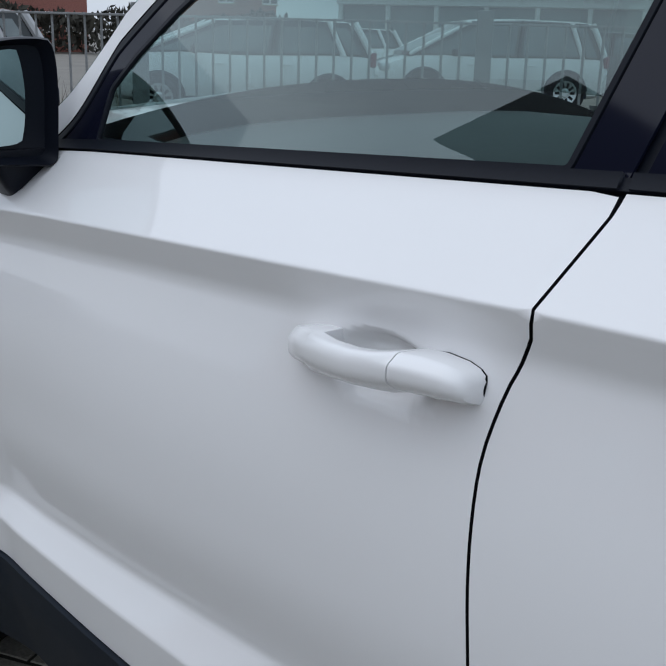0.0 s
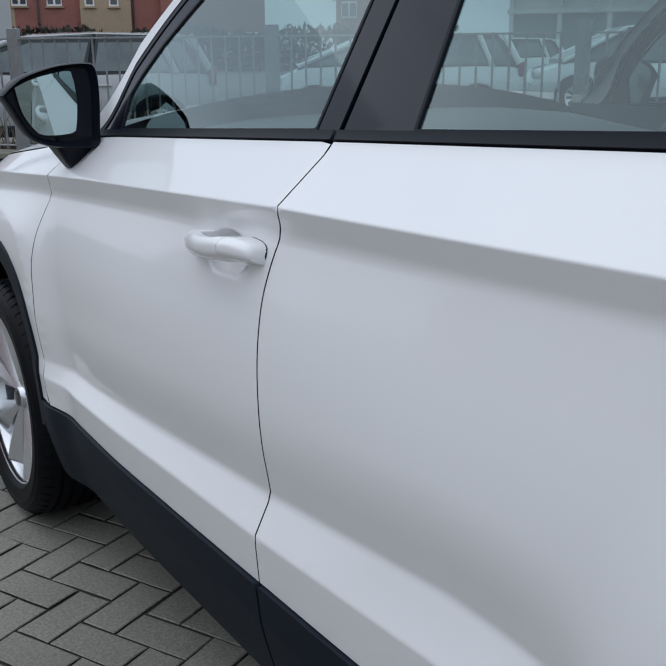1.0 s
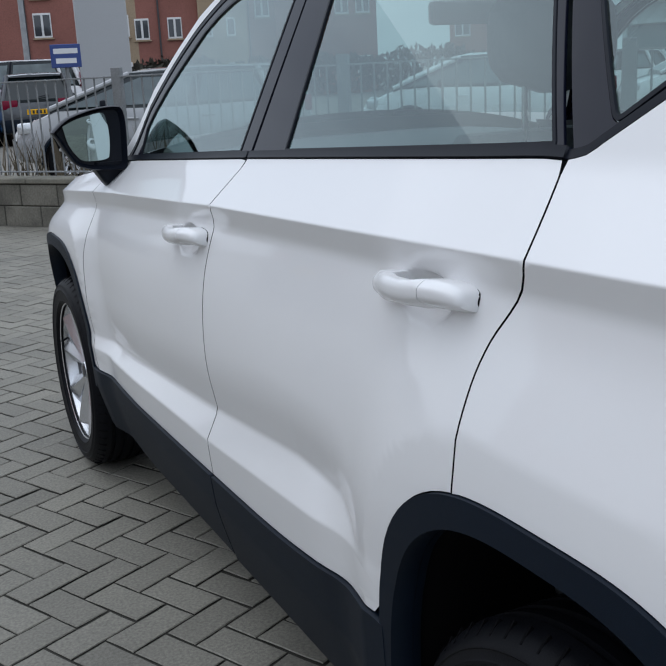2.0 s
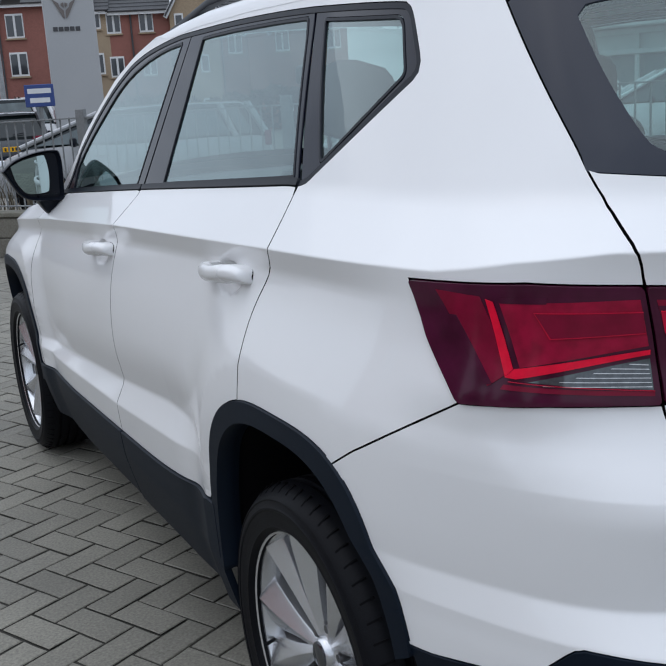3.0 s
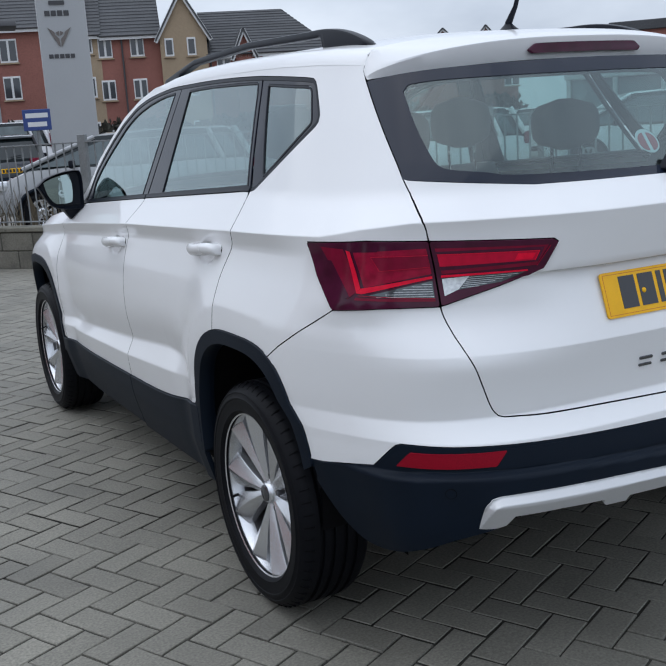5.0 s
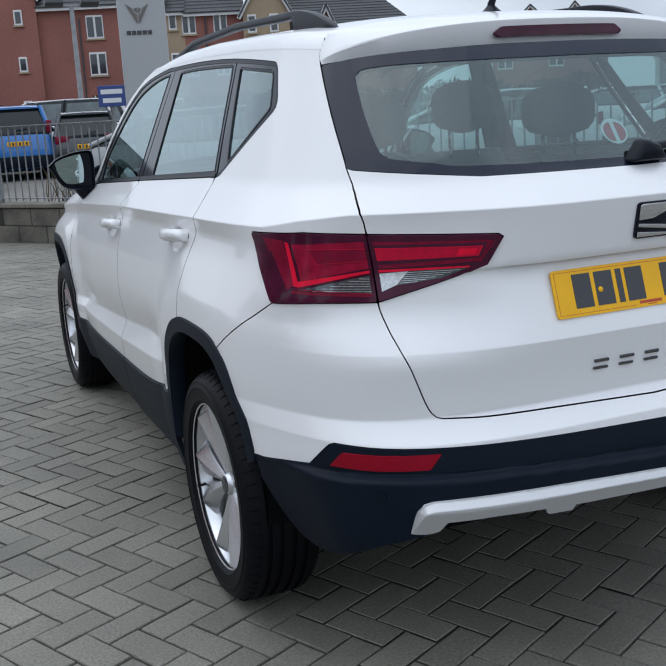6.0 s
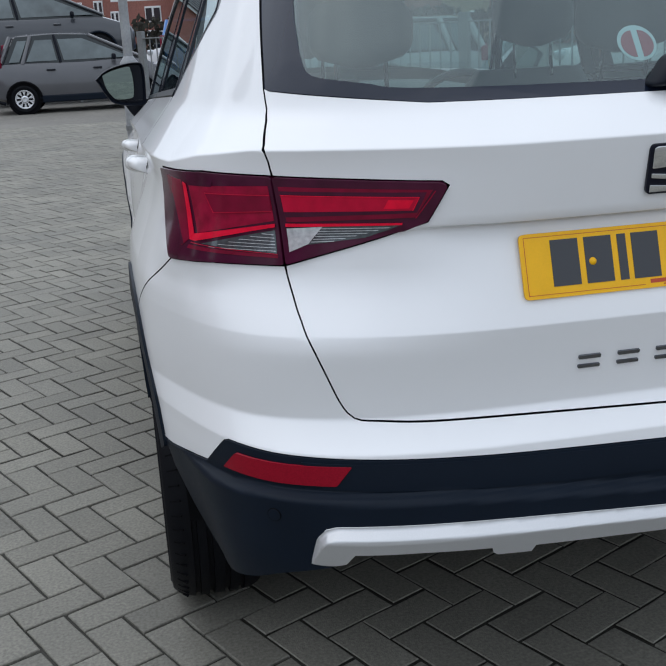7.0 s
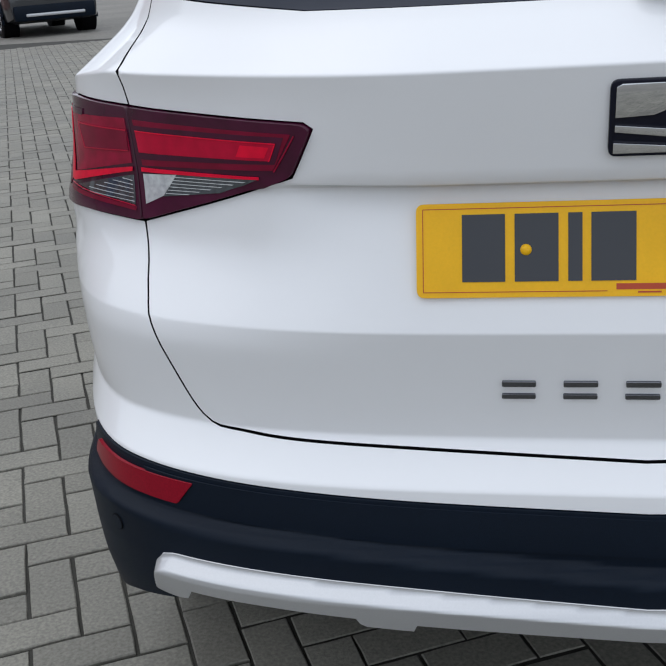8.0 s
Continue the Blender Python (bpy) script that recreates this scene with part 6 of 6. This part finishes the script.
        # lamps
        part("tail_lamp", box_bm((0.14, 0.10, lamp_tall) if lamp_tall > 0.2 else (0.34, 0.10, lamp_tall), (0, 0, 0), 0.025, 2, m=pose(s * (W * 0.84 if lamp_tall > 0.2 else W * 0.68), y0 + 0.06 + tail, belt - 0.05 if lamp_tall < 0.3 else belt + 0.16)), LAMP_RED, c, "red tail lamp")
        part("headlamp", box_bm((0.34, 0.20, 0.15), (0, 0, 0), 0.04, 2, m=pose(s * W * 0.68, y1 - 0.20, bonnet - 0.24)), LAMP_CLEAR, c, "clear headlamp")
        part("door_mirror", box_bm((0.20, 0.09, 0.13), (0, 0, 0), 0.035, 2, m=pose(s * (W + 0.07), hub * 0.80, belt + 0.06)), BLACK_TRIM, c, "black door mirror")
        for k, y in enumerate((hub * 0.36, hub * 0.76)):
            part("door_handle", box_bm((0.03, 0.18, 0.03), (0, 0, 0), 0.01, 1, m=pose(s * (W + 0.003), y - 0.25, belt - 0.14)), BLACK_TRIM if not clad else pm, c)
        part("sill", box_bm((0.06, hub - 0.6, 0.14), (s * (W - 0.02), hub / 2, 0.27), 0.02, 1), CLADDING, c, "black sill")
        if rails:
            part("roof_rail", tube_bm([(s * wt * 0.95, yb, high), (s * wt * 0.95, hub * 0.3, high + 0.045), (s * wt * 0.95, yc, high - 0.02)], 0.02, 8), BLACK_TRIM, c, "black roof rail")
        for y in (0.0, hub):
            w = new("wheel")
            w.parent = c
            w.matrix_basis = pose(s * (W - 0.10), y, wheel_r, 0, 0, 0 if s < 0 else 180)
            part("tyre", lathe_bm([(wheel_r * 0.66, -0.112), (wheel_r * 0.85, -0.122), (wheel_r * 0.97, -0.10), (wheel_r, -0.07), (wheel_r, 0.07), (wheel_r * 0.9, 0.10)], 36), RUBBER, w, "black tyre")
            part("rim", lathe_bm([(0.0, -0.118), (wheel_r * 0.18, -0.120), (wheel_r * 0.24, -0.110), (wheel_r * 0.56, -0.112), (wheel_r * 0.60, -0.118), (wheel_r * 0.66, -0.118), (wheel_r * 0.67, 0.0)], 36), ALLOY, w, "silver rim", sharp=25)
            for k in range(10):
                a = 2 * math.pi * k / 10
                part("rim_slot", box_bm((0.012, wheel_r * 0.28, wheel_r * 0.13), (-0.108, wheel_r * 0.42, 0), 0.0, 1, m=pose(0, 0, 0, math.degrees(a), 0, 0)), GAP_BLACK, w, smooth=False)
            # arch
            arc = [(s * (W + 0.004), y + (wheel_r + 0.055) * math.cos(a), wheel_r + (wheel_r + 0.055) * math.sin(a)) for a in np.linspace(-0.25, math.pi + 0.25, 20)]
            part("wheel_arch", tube_bm(arc, 0.028, 6), CLADDING if clad else GAP_BLACK, c, "black wheel arch edge")
            disc = [(W - 0.05, y + (wheel_r + 0.05) * math.cos(a), wheel_r + (wheel_r + 0.05) * math.sin(a)) for a in np.linspace(0, 2 * math.pi, 28)[:-1]]
            bm = loft_bm([[(s * (W + 0.002), q[1], q[2]) for q in disc], [(s * (W - 0.3), q[1], q[2]) for q in disc]])
            part("wheel_housing", bm, GAP_BLACK, c)
    if plate:
        pb = part("number_plate", box_bm((0.52, 0.015, 0.111), (0, y0 - 0.012, belt - 0.22), 0.006, 1), PLATE_YELLOW, c, "yellow number plate", smooth=False)
        for k in range(6):
            part("character_bar", box_bm((0.045, 0.004, 0.075), (-0.20 + 0.08 * k, y0 - 0.021, belt - 0.22)), PLATE_BLACK, pb, smooth=False)
    part("rear_bumper", box_bm((wide * 0.86, 0.16, 0.30), (0, y0 + 0.05, 0.44), 0.05, 2), CLADDING if clad else pm, c, "rear bumper")
    if skid:
        part("skid_plate", box_bm((wide * 0.62, 0.06, 0.06), (0, y0 - 0.03, 0.40), 0.02, 2), SKID_SILVER, c, "silver skid plate")
    part("rear_wiper", tube_bm([(0.0, ya - 0.02, belt + 0.10), (0.25, ya + 0.0, belt + 0.13)], 0.012, 6), BLACK_TRIM, c)
    c.matrix_basis = pose(at[0], at[1], lift, 0, 0, heading)
    return c


def display_ramp(x0, x1, y, top, wide=1.95):
    """A steel stand that lifts a car: two wheel tracks on legs, a sloping run-up and mesh along its side."""
    d = tagged(new("display_ramp"), "galvanised steel display ramp with mesh sides under a car", "ramp")
    for s in (-1, 1):
        yt = y + s * (wide / 2 - 0.24)
        part("wheel_track", box_bm((x1 - x0, 0.46, 0.05), ((x0 + x1) / 2, yt, top - 0.025), 0.008, 1), GALV, d, smooth=False)
        part("side_beam", box_bm((x1 - x0, 0.06, 0.13), ((x0 + x1) / 2, y + s * wide / 2, top - 0.115), 0.006, 1), COLUMN, d, smooth=False)
        part("run_up", tube_bm([(x0 - 0.05, y + s * (wide / 2 + 0.03), top - 0.10), (x0 + 1.6, y + s * (wide / 2 + 0.03), 0.06)], 0.045, 8), BLACK_TRIM, d)
        for k in range(4):
            x = x0 + 0.1 + (x1 - x0 - 0.2) * k / 3
            part("leg", box_bm((0.07, 0.07, top - 0.18), (x, y + s * (wide / 2 - 0.04), (top - 0.18) / 2), 0.006, 1), GALV, d, smooth=False)
        for z in (0.16, 0.50):
            part("rail", tube_bm([(x0 + 0.1, y + s * wide / 2, z), (x1 - 0.1, y + s * wide / 2, z)], 0.02, 6), COLUMN, d)
        n = int((x1 - x0) / 0.09)
        for k in range(1, n):
            x = x0 + 0.1 + (x1 - x0 - 0.2) * k / n
            part("mesh_bar", tube_bm([(x, y + s * wide / 2, 0.16), (x, y + s * wide / 2, 0.50)], 0.008, 4), UPVC_BAR, d)
    return d


UPVC_BAR = material("white_mesh_wire", (0.62, 0.63, 0.63), rough=0.5)
display_ramp(-5.0, 0.0, 23.4, 0.78)
GREY, TEAL, DARK, BLUE, WHITE, SILVER, BLACKISH, RED, SLATE_GREY = (("grey_car_paint", (0.075, 0.076, 0.085)), ("teal_car_paint", (0.012, 0.028, 0.036)), ("dark_car_paint", (0.045, 0.05, 0.058)), ("blue_car_paint", (0.03, 0.17, 0.50)),
                                                        ("plain_white_paint", (0.72, 0.72, 0.73)), ("silver_car_paint", (0.30, 0.31, 0.32)), ("black_car_paint", (0.02, 0.022, 0.026)), ("red_car_paint", (0.35, 0.03, 0.04)), ("slate_car_paint", (0.030, 0.034, 0.042)))
parked_car("small dark grey hatchback with tall red tail lamps", GREY, (-2.73, 20.25), -90, long=3.65, wide=1.64, high=1.55, hub=2.32, bonnet=1.0, belt=0.98, wheel_r=0.285, lamp_tall=0.46, clad=False, tail=0.17, nose=0.16)
parked_car("dark teal SUV with a silver skid plate", TEAL, (-5.11, 21.55), 37.7, long=4.36, wide=1.84, high=1.68, hub=2.63, bonnet=1.10, belt=1.16, wheel_r=0.335, lamp_tall=0.17, rails=True, skid=True)
parked_car("dark grey SUV raised on a low display ramp", SLATE_GREY, (-3.82, 23.4), -90, long=4.3, wide=1.85, high=1.72, hub=2.65, bonnet=1.12, belt=1.12, wheel_r=0.36, lamp_tall=0.2, lift=0.79, nose=0.1)
parked_car("dark SUV with a bright bumper strip", BLACKISH, (-9.45, 18.2), 37, long=4.5, wide=1.86, high=1.62, hub=2.68, bonnet=1.05, belt=1.05, wheel_r=0.34, lamp_tall=0.17, skid=True)
parked_car("bright blue SUV parked nose-in behind the railings", BLUE, (1.15, 24.0), -4, long=4.4, wide=1.82, high=1.80, hub=2.65, bonnet=1.1, belt=1.10, wheel_r=0.35, lamp_tall=0.3, rails=True)
parked_car("black and grey hatchback parked behind the railings", DARK, (2.8, 23.5), -8, long=4.1, wide=1.78, high=1.58, hub=2.55, wheel_r=0.31, lamp_tall=0.2)
parked_car("silver hatchback standing close behind the railings", SILVER, (4.0, 13.0), 70, long=4.1, wide=1.76, high=1.46, hub=2.55, wheel_r=0.31)
parked_car("white van parked at the back of the lot", WHITE, (4.1, 28.5), 75, long=5.0, wide=1.95, high=1.98, hub=3.0, bonnet=1.2, belt=1.25, wheel_r=0.33, lamp_tall=0.4, clad=False)
parked_car("white hatchback in the row beyond the railings", WHITE, (9.5, 13.0), 60, long=4.1, wide=1.78, high=1.48, hub=2.55)
parked_car("red hatchback in the row beyond the railings", RED, (13.5, 18.5), 50, long=4.0, wide=1.76, high=1.46, hub=2.5)
parked_car("white SUV in the row beyond the railings", WHITE, (15.0, 12.5), 55, long=4.4, wide=1.82, high=1.62, hub=2.65, wheel_r=0.34)
parked_car("silver saloon in the row beyond the railings", SILVER, (19.0, 9.0), 55, long=4.5, wide=1.82, high=1.45, hub=2.7, boot=0.35)
parked_car("white saloon further along the row", WHITE, (18.5, 20.5), 52, long=4.5, wide=1.82, high=1.45, hub=2.7, boot=0.35)
parked_car("dark hatchback further along the row", DARK, (22.0, 15.0), 52, long=4.2, wide=1.8, high=1.5, hub=2.6)

# ---- buildings round the yard ----
RED_BRICK = material("red_brickwork", (0.275, 0.115, 0.092), rough=0.9, grain=0.2, grain_scale=18, blotch=0.15, blotch_scale=0.4, bump=0.4, bump_scale=30)
BUFF_BRICK = material("buff_brickwork", (0.36, 0.275, 0.185), rough=0.9, grain=0.18, grain_scale=18, blotch=0.12, blotch_scale=0.4, bump=0.4, bump_scale=30)
SLATE = material("grey_roof_slate", (0.055, 0.057, 0.062), rough=0.7, grain=0.25, grain_scale=12, blotch=0.2, blotch_scale=0.5, by_island=0.12)
UPVC = material("white_window_frame", (0.72, 0.72, 0.72), rough=0.4)
HOUSE_GLASS = material("house_window_glass", (0.03, 0.035, 0.042), rough=0.05, coat=1.0)
HEDGE = material("dark_hedge", (0.035, 0.033, 0.025), rough=0.95, grain=0.4, grain_scale=6, blotch=0.3, blotch_scale=1)
SHOW_GLASS = material("showroom_glass", (0.16, 0.22, 0.23), rough=0.06, coat=1.0, spec=0.8)
SHOW_PANEL = material("showroom_cladding", (0.55, 0.58, 0.58), rough=0.4, blotch=0.05, blotch_scale=0.5)


def house_window(dad, x, y, z, w, h, lights=2):
    f = part("window", box_bm((w, 0.10, h), (x, y, z), 0.015, 1), UPVC, dad, "white casement window", smooth=False)
    n = lights
    for k in range(n):
        pw = (w - 0.10 * (n + 1) * 0.8) / n
        part("pane", box_bm((pw, 0.02, h - 0.20), (x - w / 2 + (k + 0.5) * w / n, y - 0.055, z), 0.0), HOUSE_GLASS, f, smooth=False)
    part("sill", box_bm((w + 0.16, 0.16, 0.08), (x, y - 0.04, z - h / 2 - 0.05), 0.01, 1), BUFF_BRICK, f, smooth=False)


def tile_roof(dad, x0, x1, y_eave, y_ridge, z_eave, z_ridge, name="roof", hip=0.0):
    """A pitched slope of slate courses, each lapping the next."""
    n = 16
    r = None
    bm = bmesh.new()
    for k in range(n):
        a, b = k / n, (k + 1.15) / n
        ya, yb = y_eave + (y_ridge - y_eave) * a, y_eave + (y_ridge - y_eave) * min(1, b)
        za, zb = z_eave + (z_ridge - z_eave) * a, z_eave + (z_ridge - z_eave) * min(1, b)
        v = [bm.verts.new(p) for p in ((x0, ya, za + 0.07), (x1 - hip * a, ya, za + 0.07), (x1 - hip * min(1, b), yb, zb + 0.02), (x0, yb, zb + 0.02), (x0, ya, za), (x1 - hip * a, ya, za))]
        bm.faces.new(v[:4])
        bm.faces.new((v[4], v[5], v[1], v[0]))
    if hip:
        bm.faces.new([bm.verts.new(p) for p in ((x1, y_eave, z_eave + 0.07), (x1, 2 * y_ridge - y_eave, z_eave + 0.07), (x1 - hip, y_ridge, z_ridge + 0.02))])
    return tagged(part(name, bm, SLATE, dad, "grey slate roof", smooth=False), kind="stuff")


def block(dad, x0, x1, h, mat, deep=9.0, y=0.0):
    return part("wall", box_bm((x1 - x0, deep, h), ((x0 + x1) / 2, y + deep / 2, h / 2)), mat, dad, smooth=False)


def gable(dad, x0, x1, z0, peak, mat, y=-0.35, deep=9.0):
    mid = (x0 + x1) / 2
    bm = bmesh.new()
    out = [(x0, 0), (x1, 0), (x1, z0), (mid, peak), (x0, z0)]
    f = bm.faces.new([bm.verts.new((x, y, z)) for x, z in out])
    r = bmesh.ops.extrude_face_region(bm, geom=[f])
    bmesh.ops.translate(bm, vec=(0, deep, 0), verts=[v for v in r["geom"] if isinstance(v, bmesh.types.BMVert)])
    part("gable_wall", bm, mat, dad, smooth=False)
    for a, b in (((x0 - 0.25, z0 - 0.28), (mid, peak + 0.02)), ((mid, peak + 0.02), (x1 + 0.25, z0 - 0.28))):
        d = Vector((b[0] - a[0], 0, b[1] - a[1]))
        m = Matrix.Translation(((a[0] + b[0]) / 2, y + deep / 2 - 0.15, (a[1] + b[1]) / 2 + 0.09)) @ pose(0, 0, 0, 0, -math.degrees(math.atan2(d.z, d.x)), 0)
        part("gable_roof", box_bm((d.length, deep + 0.3, 0.10), m=m), SLATE, dad, "grey slate roof", smooth=False)
        m = Matrix.Translation(((a[0] + b[0]) / 2, y - 0.20, (a[1] + b[1]) / 2 + 0.02)) @ pose(0, 0, 0, 0, -math.degrees(math.atan2(d.z, d.x)), 0)
        part("barge_board", box_bm((d.length, 0.06, 0.22), m=m), UPVC, dad, "white barge board", smooth=False)


def terrace():
    """Three storeys of red and buff brick under slate, about sixty metres off; x runs along the front."""
    t = tagged(new("apartment_building"), "red and buff brick apartment block with white windows", "building")
    t.matrix_basis = pose(14.3, 55.4, 0, 0, 0, -17)
    # along the front, from 0 at the red wing next to the sign
    runs = [(-30.0, -12.0, RED_BRICK, 5.6), (-8.1, -1.0, RED_BRICK, 7.55), (-1.0, 0.0, BUFF_BRICK, 7.0), (0.0, 3.35, RED_BRICK, 6.9), (6.0, 13.4, RED_BRICK, 5.6)]
    for x0, x1, mat, h in runs:
        block(t, x0, x1, h, mat)
        tile_roof(t, x0 - 0.1, x1 + 0.1, -0.35, 4.5, h, h + (2.9 if x0 == 6.0 else 2.2 if x0 == -30.0 else 3.4), hip=2.4 if x0 == 6.0 else 0.0)
        part("fascia", box_bm((x1 - x0, 0.10, 0.22), ((x0 + x1) / 2, -0.30, h - 0.08)), UPVC, t, "white fascia board", smooth=False)
        part("gutter", tube_bm([(x0, -0.42, h + 0.02), (x1, -0.42, h + 0.02)], 0.06, 8), SIGN_DARK, t, "dark gutter")
    gable(t, 3.35, 6.0, 6.7, 9.1, BUFF_BRICK)
    gable(t, 7.6, 8.6, 5.5, 6.9, RED_BRICK)
    gable(t, -12.0, -8.1, 8.2, 10.4, RED_BRICK)
    openings = [(x, z, 0.78, 1.12, 2) for x in (0.27, 2.05) for z in (1.5, 3.98, 6.32)] + [(x, z, 0.50, 1.0, 1) for x in (3.85, 5.11) for z in (1.5, 3.9, 6.15)]
    openings += [(-0.64, z, 0.46, 1.15, 1) for z in (1.7, 4.2, 6.62)] + [(-5.0, z, 0.95, 1.28, 2) for z in (2.0, 4.40, 6.42)] + [(-9.1, z, 0.46, 0.82, 1) for z in (2.15, 4.55, 7.08)]
    openings += [(x, z, 0.80, 1.1, 2) for x in (6.9, 9.6, 11.4, 12.6) for z in (1.5, 4.9)] + [(-13.2, 2.72, 0.95, 0.9, 2), (-13.2, 1.4, 0.95, 0.9, 2), (-15.46, 2.54, 0.5, 0.9, 2), (-16.4, 3.22, 0.55, 0.8, 2), (-17.9, 3.15, 1.1, 0.85, 3)]
    openings += [(x, z, 0.95, 1.1, 2) for x in (-20.4, -23.0, -25.6, -28.2) for z in (1.5, 3.6)]
    for x, z, w, h, lights in openings:
        house_window(t, x, -0.36 if 3.35 < x < 6.0 or -12.0 < x < -8.1 else -0.01, z, w, h, lights)
    for x in (1.21, -5.85, 6.15):
        part("downpipe", tube_bm([(x, -0.08, 0.2), (x, -0.08, 6.9)], 0.05, 8), SIGN_DARK, t, "dark downpipe")
    # hedge along the foot of the block
    rng = random.Random(5)
    bm = bmesh.new()
    for k in range(9000):
        x, y, z = rng.uniform(-26, 24), -2.5 + rng.gauss(0, 0.7), rng.uniform(0.1, 2.6)
        z = min(z, 2.1 + 0.25 * math.sin(x * 0.9) + 0.15 * math.sin(x * 2.3) + rng.uniform(-0.5, 0.1))
        s = rng.uniform(0.12, 0.3)
        m = Matrix.Translation((x, y, z)) @ Euler((rng.uniform(0, 3), rng.uniform(0, 3), rng.uniform(0, 3))).to_matrix().to_4x4()
        bm.faces.new([bm.verts.new(m @ Vector(p)) for p in ((-s, 0, 0), (0, -s * 0.5, 0), (s, 0, 0), (0, s * 0.5, 0.02))])
    h = finish(bm, "hedge", HEDGE, smooth=False)
    h.matrix_basis = t.matrix_basis
    tagged(h, "dark bare hedge in front of the apartment block", "hedge", kind="stuff")


def showroom():
    s = tagged(new("showroom"), "pale glass-fronted car showroom", "building")
    s.matrix_basis = pose(42.0, 24.0, 0, 0, 0, -60)
    part("wall", box_bm((34, 12, 4.0), (0, 6.6, 2.0)), SHOW_PANEL, s, smooth=False)
    part("roof", box_bm((35, 13.5, 0.3), (0, 6.2, 4.15), 0.05, 1), SHOW_PANEL, s, smooth=False)
    for k in range(14):
        x = -15.6 + 2.4 * k
        part("pane", box_bm((2.2, 0.08, 2.5), (x, 0.55, 1.45)), SHOW_GLASS, s, "large showroom pane", smooth=False)
        part("column", box_bm((0.22, 0.22, 3.9), (x - 1.2, 0.40, 1.95), 0.02, 1), SHOW_PANEL, s, smooth=False)
    for z in (2.85, 3.8):
        part("transom", box_bm((34, 0.30, 0.24), (0, 0.38, z), 0.02, 1), SHOW_PANEL, s, smooth=False)
    part("poster", box_bm((2.0, 0.04, 2.2), (3.0, 0.46, 1.5)), SIGN_WHITE, s, "white poster in the window", smooth=False)


def gabled_house(x, y, turn, label, wide=8.0, ridge=8.6):
    h = tagged(new("house"), label, "house", group="houses across the road")
    h.matrix_basis = pose(x, y, 0, 0, 0, turn)
    gable(h, -wide / 2, wide / 2, 5.2, ridge, RED_BRICK, y=0.0, deep=9.0)
    for dx in (-2.0, 2.0):
        for z in (1.5, 4.0):
            house_window(h, dx, -0.02, z, 1.2, 1.2, 2)
    part("front_door", box_bm((0.95, 0.12, 2.05), (0, -0.02, 1.02), 0.01, 1), SIGN_BLUE, h, "dark blue front door", smooth=False)


def hipped_house(x, y, turn, label, long=18.0, deep=9.0, eave=10.5, ridge=18.2):
    h = tagged(new("house"), label, "house")
    h.matrix_basis = pose(x, y, 0, 0, 0, turn)
    part("wall", box_bm((long, deep, eave), (0, deep / 2, eave / 2)), RED_BRICK, h, smooth=False)
    bm = bmesh.new()
    a = [bm.verts.new(p) for p in ((-long / 2 - 0.4, -0.4, eave), (long / 2 + 0.4, -0.4, eave), (long / 2 + 0.4, deep + 0.4, eave), (-long / 2 - 0.4, deep + 0.4, eave), (-long / 2 + 2.2, deep / 2, ridge), (long / 2 - 2.2, deep / 2, ridge))]
    for f in ((0, 1, 5, 4), (1, 2, 5), (2, 3, 4, 5), (3, 0, 4), (3, 2, 1, 0)):
        bm.faces.new([a[k] for k in f])
    part("roof", bm, SLATE, h, "grey slate hipped roof", smooth=False)
    for k in range(5):
        for z in (1.5, 4.6, 7.8):
            house_window(h, -long / 2 + 2 + 3.4 * k, -0.02, z, 1.2, 1.1, 2)


terrace()
showroom()
hipped_house(-22.9, 13.2, 52, "tall brick house with a hipped slate roof")
# unseen houses, added to block low sky and shape reflections on the left
for k, (hx, hy, ht) in enumerate(((-28, 0, 84), (-28, -11, 98), (-24, -22, 118))):
    gabled_house(hx, hy, ht + 0, "unseen brick house added to enclose the yard")
# low roofs far behind the yard
gabled_house(45.5, 67.0, -33, "far brick house with a dark gable roof", wide=6.0, ridge=8.1)
gabled_house(49.0, 66.0, -35, "far brick house with a dark gable roof", wide=5.0, ridge=8.2)
far = tagged(new("building"), "flat-roofed brown building far behind the yard", "building")
far.matrix_basis = pose(57.0, 52.0, 0, 0, 0, -46)
part("wall", box_bm((11, 9, 6.6), (0, 4.5, 3.3)), RED_BRICK, far, smooth=False)
part("parapet", box_bm((11.6, 9.6, 0.7), (0, 4.5, 6.95), 0.05, 1), SLATE, far, smooth=False)
paving()
